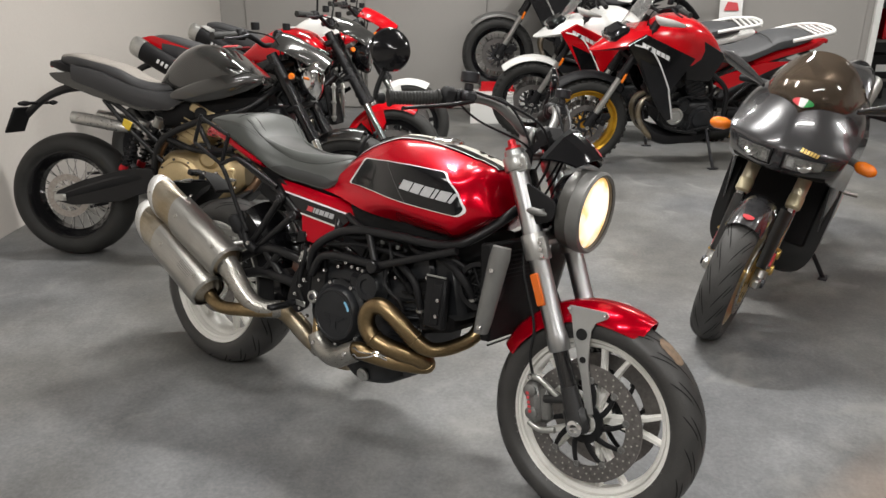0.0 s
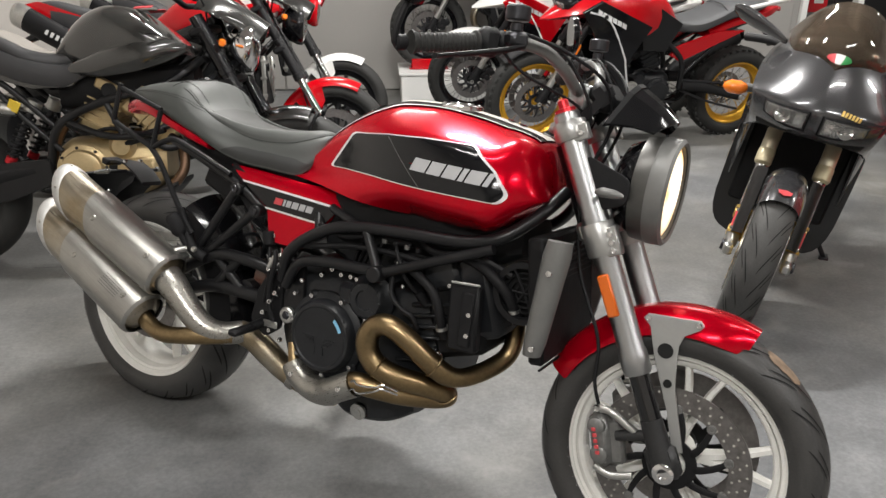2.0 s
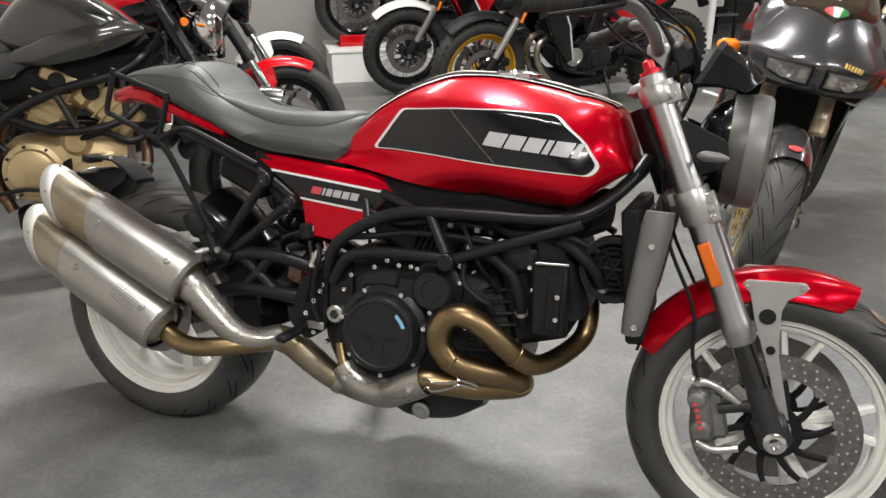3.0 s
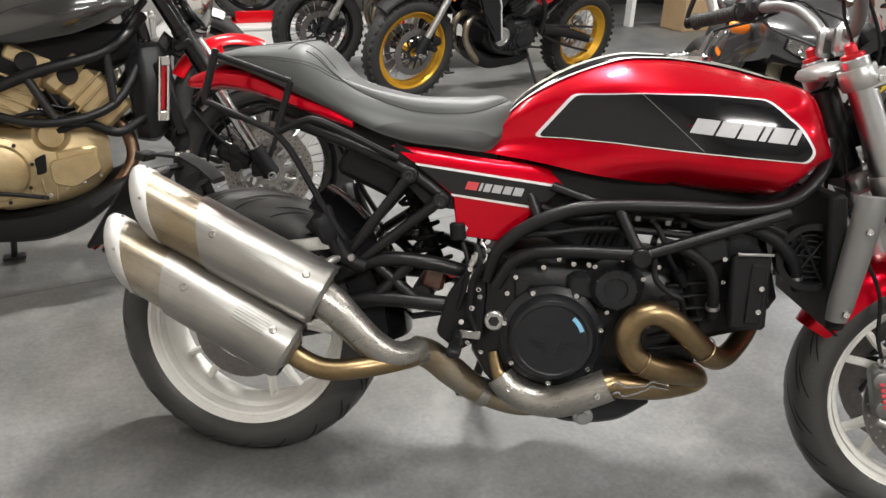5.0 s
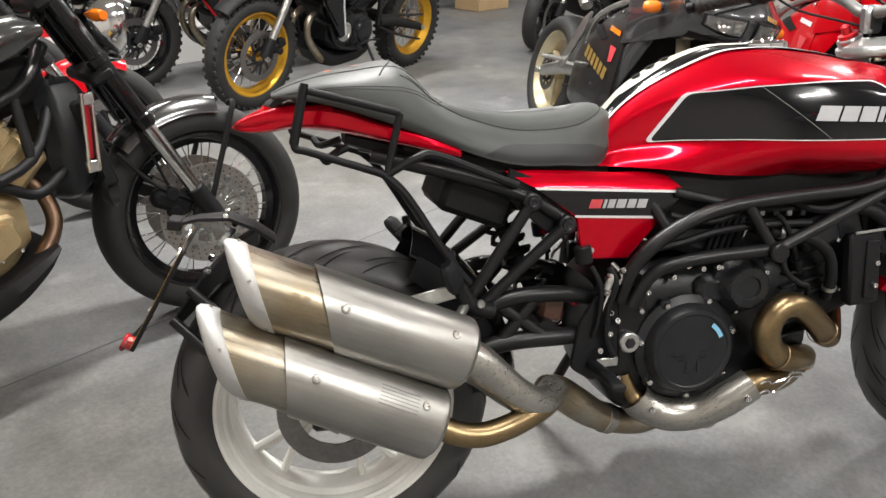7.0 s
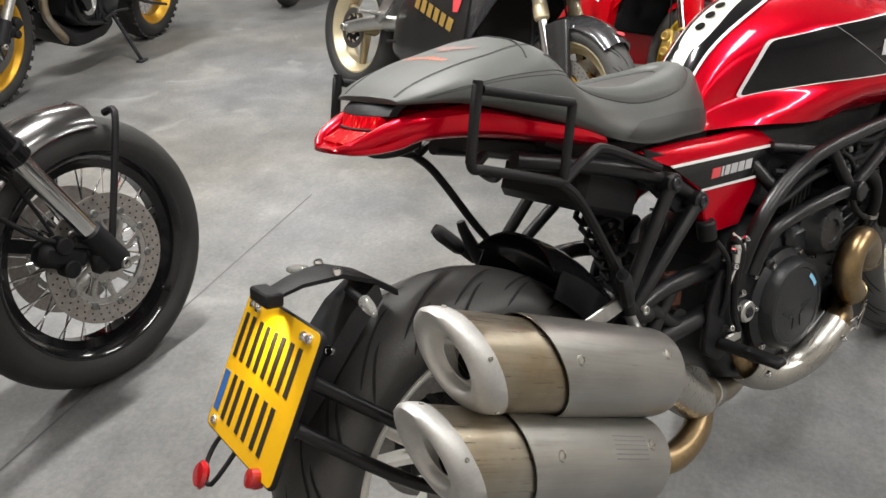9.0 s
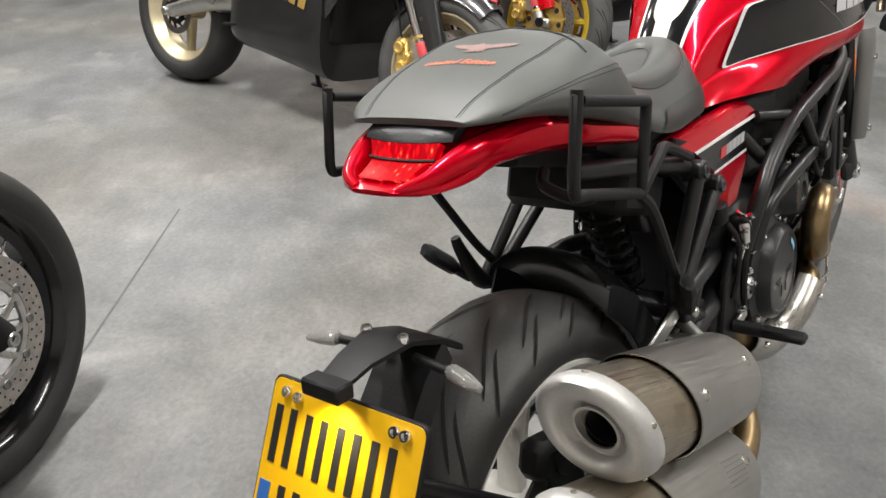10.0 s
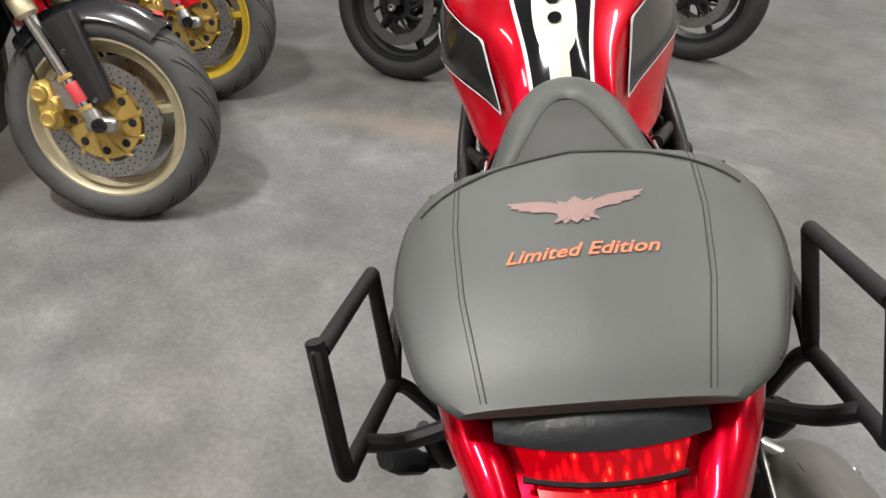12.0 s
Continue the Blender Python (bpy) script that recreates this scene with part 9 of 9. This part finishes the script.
        patch(((0.915, 0.60), (0.975, 0.595), (0.96, 0.535), (0.93, 0.53)), DECAL_RED, "shield_mark")
        patch(((0.86, 0.675), (0.97, 0.665), (0.97, 0.645), (0.86, 0.655)), st.get("mark2", ORANGE), "small_mark")
        part("footrest_plate", slab(rounded([(0.30, 0.40), (0.36, 0.50), (0.47, 0.66), (0.53, 0.70), (0.50, 0.60), (0.40, 0.45), (0.34, 0.38)], 0.015), 0.012, lambda u, v, w: Vector((u, s * (0.165 + w), v))), ALU_CAST, b)
        part("footrest", rod((0.33, s * 0.17, 0.43), (0.30, s * 0.27, 0.43), 0.011), ALU_CAST, b)
        for x, y, z in ((0.60, 0.196, 0.56), (0.80, 0.224, 0.70), (0.94, 0.232, 0.74)):
            part("fairing_screw", bolt((x, s * y, z), (0, s, 0), 0.009, 0.008), CHROME, body_ob)
    # nose: its middle line, its flanks and where they run back into the fairing
    MIDDLE = [(0.0, 1.30, 1.015), (0.22, 1.374, 0.956), (0.42, 1.432, 0.90), (0.58, 1.470, 0.845), (0.64, 1.477, 0.825), (0.80, 1.463, 0.762), (0.88, 1.435, 0.735), (1.0, 1.37, 0.72)]
    FLANK = [(0.0, 1.10, 0.182, 0.985), (0.22, 1.17, 0.214, 0.945), (0.42, 1.25, 0.227, 0.89), (0.58, 1.345, 0.223, 0.838), (0.64, 1.362, 0.216, 0.820), (0.80, 1.355, 0.208, 0.778), (0.88, 1.33, 0.200, 0.740), (1.0, 1.27, 0.192, 0.70)]
    BACK = [(0.0, 0.98, 0.20, 0.965), (0.42, 1.0, 0.235, 0.87), (0.64, 1.0, 0.24, 0.80), (1.0, 1.0, 0.236, 0.62)]

    def nose_at(u, v, out=0.0):
        """The nose's skin: u across it (1 its left flank, 1.5 where it meets the fairing), v down it."""
        mx, mz = (lerp_table([(r[0], r[k]) for r in MIDDLE], v) for k in (1, 2))
        fx, fy, fz = (lerp_table([(r[0], r[k]) for r in FLANK], v) for k in (1, 2, 3))
        q = abs(u)
        if q <= 1:
            p = Vector((mx + (fx - mx) * (0.25 * q + 0.75 * q ** 2.4), fy * q, mz + (fz - mz) * q ** 2))
        else:
            bx, by, bz = (lerp_table([(r[0], r[k]) for r in BACK], v) for k in (1, 2, 3))
            f = (q - 1) * 2
            p = Vector((fx + (bx - fx) * f, fy + (by - fy) * f, fz + (bz - fz) * f))
        p += Vector((0.8, 0.6 * q, 0.3)) * out
        return Vector((p.x, math.copysign(p.y, u), p.z))
    nose_ob = part("nose_fairing", thick_sheet([[nose_at(-1.5 + 3.0 * k / 36, i / 30) for k in range(37)] for i in range(31)], lambda p: p + Vector((-0.006, -0.02 * p.y, -0.002))), fair, b, "", 40)
    part("nose_inner", body([(1.02, 0.74, 0.95, 0.20), (1.20, 0.75, 0.94, 0.20), (1.33, 0.765, 0.90, 0.16)], 16, 3), SHADE_BLACK, b)
    for s in (-1, 1):
        def lamp(i, j, out):
            """Across and down one lamp glass."""
            top = 0.655 + 0.012 * i
            low = 0.800 + 0.020 * math.sin(math.pi * i) - 0.018 * i
            return nose_at(s * (0.115 + 0.62 * i), top + (low - top) * j, out)
        part("lamp_recess", sheet([[lamp(-0.05 + 1.1 * i / 10, -0.10 + 1.2 * j / 6, 0.0025) for j in range(7)] for i in range(11)]), SHADE_BLACK, nose_ob)
        rows = [[lamp(i / 10, j / 6, 0.011) for j in range(7)] for i in range(11)]
        glass_ob = part("headlight", thick_sheet(rows, lambda p: p + Vector((-0.002, 0, 0))), HEAD_GLASS, nose_ob, "clear twin headlight glass")
        part("reflector", sheet([[lamp(0.04 + 0.92 * i / 8, 0.08 + 0.84 * j / 5, 0.0035 + 0.0025 * ((i * 3 + j) % 2)) for j in range(6)] for i in range(9)]), DARK_CHROME, glass_ob)
        m0, m1 = lamp(0.55, 0.5, 0.0055), lamp(0.55, 0.5, 0.0155)
        part("reflector_bowl", lathe([(0.026, 0.004), (0.025, 0.0045), (0.017, 0.001), (0.008, -0.001), (0.007, 0.003), (0, 0.0035)], m0, m1 - m0, 24), CHROME, glass_ob)
        part("side_reflector", sheet([[lamp(0.10 + 0.16 * i, 0.25 + 0.5 * j, 0.0068) for j in (0, 1)] for i in (0, 1)]), CHROME, glass_ob)
        rim_pts = [lamp(i / 10, 0, 0.008) for i in range(11)] + [lamp(1, j / 5, 0.008) for j in range(1, 6)] + [lamp(1 - i / 10, 1, 0.008) for i in range(1, 11)] + [lamp(0, 1 - j / 5, 0.008) for j in range(1, 5)]
        part("lamp_gasket", tube(rim_pts + rim_pts[:1], 0.0032, 6, 1), MATT_BLACK, nose_ob)
        # intake mouth as a flat sheet coloured like the shade inside
        part("intake", sheet([[nose_at(s * (0.12 + 0.75 * i / 6), 0.87 + 0.09 * j / 3, 0.003) for j in range(4)] for i in range(7)]), SHADE_BLACK, nose_ob)
        ind = part("front_indicator", tube([(1.222, s * 0.248, 0.80), (1.235, s * 0.266, 0.797), (1.242, s * 0.301, 0.794), (1.235, s * 0.316, 0.793)], [0.014, 0.025, 0.024, 0.012], 12, 4), ORANGE, b, "orange indicator")
        part("indicator_base", rod((1.205, s * 0.218, 0.803), (1.222, s * 0.250, 0.80), 0.015, 0.016), ALU_GREY, ind)
        part("mirror", tube([(1.225, s * 0.176, 0.985), (1.20, s * 0.22, 1.0), (1.165, s * 0.29, 1.02), (1.14, s * 0.35, 1.037), (1.125, s * 0.383, 1.045)], [0.012, 0.022, 0.036, 0.036, 0.016], 14, 5, 0.55), fair, b, "teardrop fairing mirror")
    for k in range(6):
        part("nose_mark", sheet([[nose_at(0.30 + 0.05 * k + 0.036 * i / 2, 0.555 + 0.045 * j / 2 + 0.006 * k, 0.002) for j in range(3)] for i in range(3)]), st.get("mark", GOLD_DISC), nose_ob)
    # screen bubble standing on the nose
    def bubble(t, u, out=0.0):
        cx = lerp_table([(0, 1.378), (0.3, 1.325), (0.6, 1.24), (1, 1.11)], t)
        cz = lerp_table([(0, 0.955), (0.3, 1.035), (0.6, 1.10), (1, 1.15)], t)
        w = lerp_table([(0, 0.012), (0.06, 0.062), (0.2, 0.115), (0.45, 0.155), (1, 0.182)], t)
        ez = 0.952 + 0.055 * t
        q = abs(u)
        return Vector((cx - 0.075 * q * q * (1 - 0.4 * t) + out, w * u, cz + (ez - cz) * q ** 2.3 + out))
    scr = part("windscreen", thick_sheet([[bubble(i / 14, j / 9) for j in range(-9, 10)] for i in range(15)], lambda p: p + Vector((-0.003, 0, -0.003))), SMOKED, b, "smoked curved windscreen", 60)
    if st.get("sticker"):
        for k, mt in enumerate((paint("sticker_green", (0.03, 0.32, 0.08), 0.4), PAPER, DECAL_RED)):
            rows_s = []
            for q in range(5):
                y = -1 + (k + q / 4) * 2 / 3
                hgt = math.sqrt(max(0.03, 1 - y * y))
                rows_s.append([bubble(0.115 + 0.055 * hgt * g, -y * 0.42, 0.0025) for g in (-1, -0.4, 0.4, 1)])
            part("round_sticker", sheet(rows_s), mt, scr)
    part("fuel_tank", body([(0.50, 0.82, 0.86, 0.08), (0.58, 0.78, 0.93, 0.14), (0.72, 0.76, 0.99, 0.19), (0.86, 0.78, 1.0, 0.20), (0.98, 0.80, 0.97, 0.16), (1.06, 0.82, 0.92, 0.10)], 24, 2.8), fair, b)
    part("seat", body([(0.08, 0.88, 0.93, 0.10), (0.22, 0.82, 0.86, 0.13), (0.36, 0.79, 0.84, 0.13), (0.54, 0.79, 0.86, 0.09)], 18, 3), SEAT_BLACK, b)
    part("tail_unit", body([(-0.28, 0.93, 0.97, 0.04), (-0.15, 0.89, 0.97, 0.09), (0.05, 0.83, 0.945, 0.13), (0.25, 0.78, 0.87, 0.14), (0.45, 0.72, 0.80, 0.12)], 20, 3), fair, b)
    part("tail_light", block((-0.275, 0, 0.945), (0.02, 0.10, 0.025), 0.006), RED_LENS, b)
    for s in (-1, 1):
        part("silencer", tube([(0.30, s * 0.10, 0.70), (0.18, s * 0.10, 0.78), (-0.18, s * 0.10, 0.87), (-0.22, s * 0.10, 0.88)], [0.03, 0.05, 0.05, 0.04], 16, 4), ALU_CAST, b)
        part("clip_on", tube([(1.00, s * 0.10, 0.93), (0.96, s * 0.22, 0.945), (0.90, s * 0.33, 0.93)], [0.012, 0.016, 0.017], 10, 4), MATT_BLACK, b)
        part("frame_tube", tube([(0.44, s * 0.11, 0.42), (0.52, s * 0.14, 0.66), (0.85, s * 0.13, 0.80), (1.05, s * 0.04, 0.86)], 0.016, 10, 5), st.get("frame", ALU_CAST), b)
    fd = fender(b, fw, 0.322, 0.07, 55, 140, st.get("fender", fair), 0.05)
    part("fender_mark", slab([(0, 0.012), (0.014, 0.006), (0.012, -0.008), (0, -0.016), (-0.012, -0.008), (-0.014, 0.006)], 0.002, lambda u, v, w: Vector((fw[0] + 0.32 * math.cos(radians(62)) + w * 0.5 + v * -0.8 + 0.004, u * 1.6, fw[2] + 0.32 * math.sin(radians(62)) + w + v * 0.45 + 0.004))), DECAL_RED, fd)
    for s in (-1, 1):
        # fork guard: a shell in front of each leg, down to the hub
        shell = []
        for i in range(11):
            t = 0.60 + 0.34 * i / 10
            wide, deep = 0.03 + 0.004 * (1 - i / 10), 0.085 - 0.035 * i / 10
            o = top.lerp(hub, t)
            shell.append([o + Vector((0, s * (0.094 - wide * 0.7 + wide * 1.35 * math.sin(radians(a)) ** 0.8), 0)) + ahead * (0.024 + deep * math.cos(radians(a)) ** 0.7) for a in (2, 15, 30, 45, 60, 72, 82, 89)])
        guard = part("fork_guard", thick_sheet(shell, lambda p: p - ahead * 0.004), DARK_FAIRING if fair is GREY_METALLIC else fair, fd)
        for t in (0.72, 0.92):
            part("guard_screw", bolt(top.lerp(hub, t) + Vector((0, s * 0.110, 0)) + ahead * 0.038, (0.3, s, 0), 0.007), CHROME, guard)
    side_stand(b, (0.62, 0.14, 0.26), (0.55, 0.29, 0.06))
    return b


sports((1.265, 2.965, 0), -84.0, 11.5, "gunmetal grey faired sports motorcycle with pale gold wheels", dict(paint=GREY_METALLIC, rim=GOLD_DULL, fork=CHAMPAGNE, flank=DARK_FAIRING, sticker=True))
sports((2.36, 3.12, 0), -92.0, 11.5, "red faired sports motorcycle with yellow gold wheels", dict(paint=RED_FLAT, rim=YELLOW_RIM, mark=DECAL_WHITE, mark2=DECAL_WHITE, fork=GOLD_DULL))
roadster("roadster_motorcycle", (3.06, 2.42, 0), -104.0, 9.0, "black roadster motorcycle with dark wheels", dict(tank=BLACK_GLOSS, seat=SEAT_BLACK, tail=BLACK_GLOSS, fender=BLACK_GLOSS, silencer="under"))
roadster("roadster_motorcycle", (3.95, 1.05, 0), -118.0, 9.0, "black roadster motorcycle on a paddock stand", dict(tank=BLACK_GLOSS, seat=SEAT_BLACK, tail=BLACK_GLOSS, fender=BLACK_GLOSS, silencer="under", wheel=DARK_METAL))
roadster("roadster_motorcycle", room(6.0, 3.4), X_HEAD + 12, 9.0, "bronze and black roadster motorcycle with dark wheels", dict(tank=CARBON, seat=SEAT_BLACK, tail=MATT_BLACK, fender=MATT_BLACK, cans=(-1,), fork=GOLD_DULL))

# clutter along the back wall
box = thing("cardboard_box", Matrix.Translation(room(5.95, 5.02)) @ RM, "closed brown cardboard box on the floor", "box")
part("carton", block((0, 0, 0.16), (0.50, 0.36, 0.32), 0.006), CARDBOARD, box)
part("tape", block((0, 0, 0.3215), (0.05, 0.362, 0.002), 0.0005), paint("brown_tape", (0.45, 0.36, 0.22), 0.4), box)

easel = thing("price_sign", Matrix.Translation(room(3.36, 5.06)) @ RM, "white printed card on a thin metal stand", "sign")
part("base_plate", block((0, 0, 0.008), (0.26, 0.22, 0.014), 0.004), DARK_METAL, easel)
part("pole", rod((0, 0.03, 0.012), (0, 0.03, 1.0), 0.010), DARK_METAL, easel)
card = part("card", block((0, 0.012, 1.06), (0.21, 0.006, 0.29), 0.001, pose(0, 0, 0, -8, 0, 0)), PAPER, easel)
part("printed_picture", slab([(-0.07, 0.99), (0.07, 0.99), (0.05, 1.06), (-0.04, 1.07)], 0.002, lambda u, v, w: Vector((u, -0.004 - w + 0.14 * (v - 1.06), v))), DECAL_RED, card)
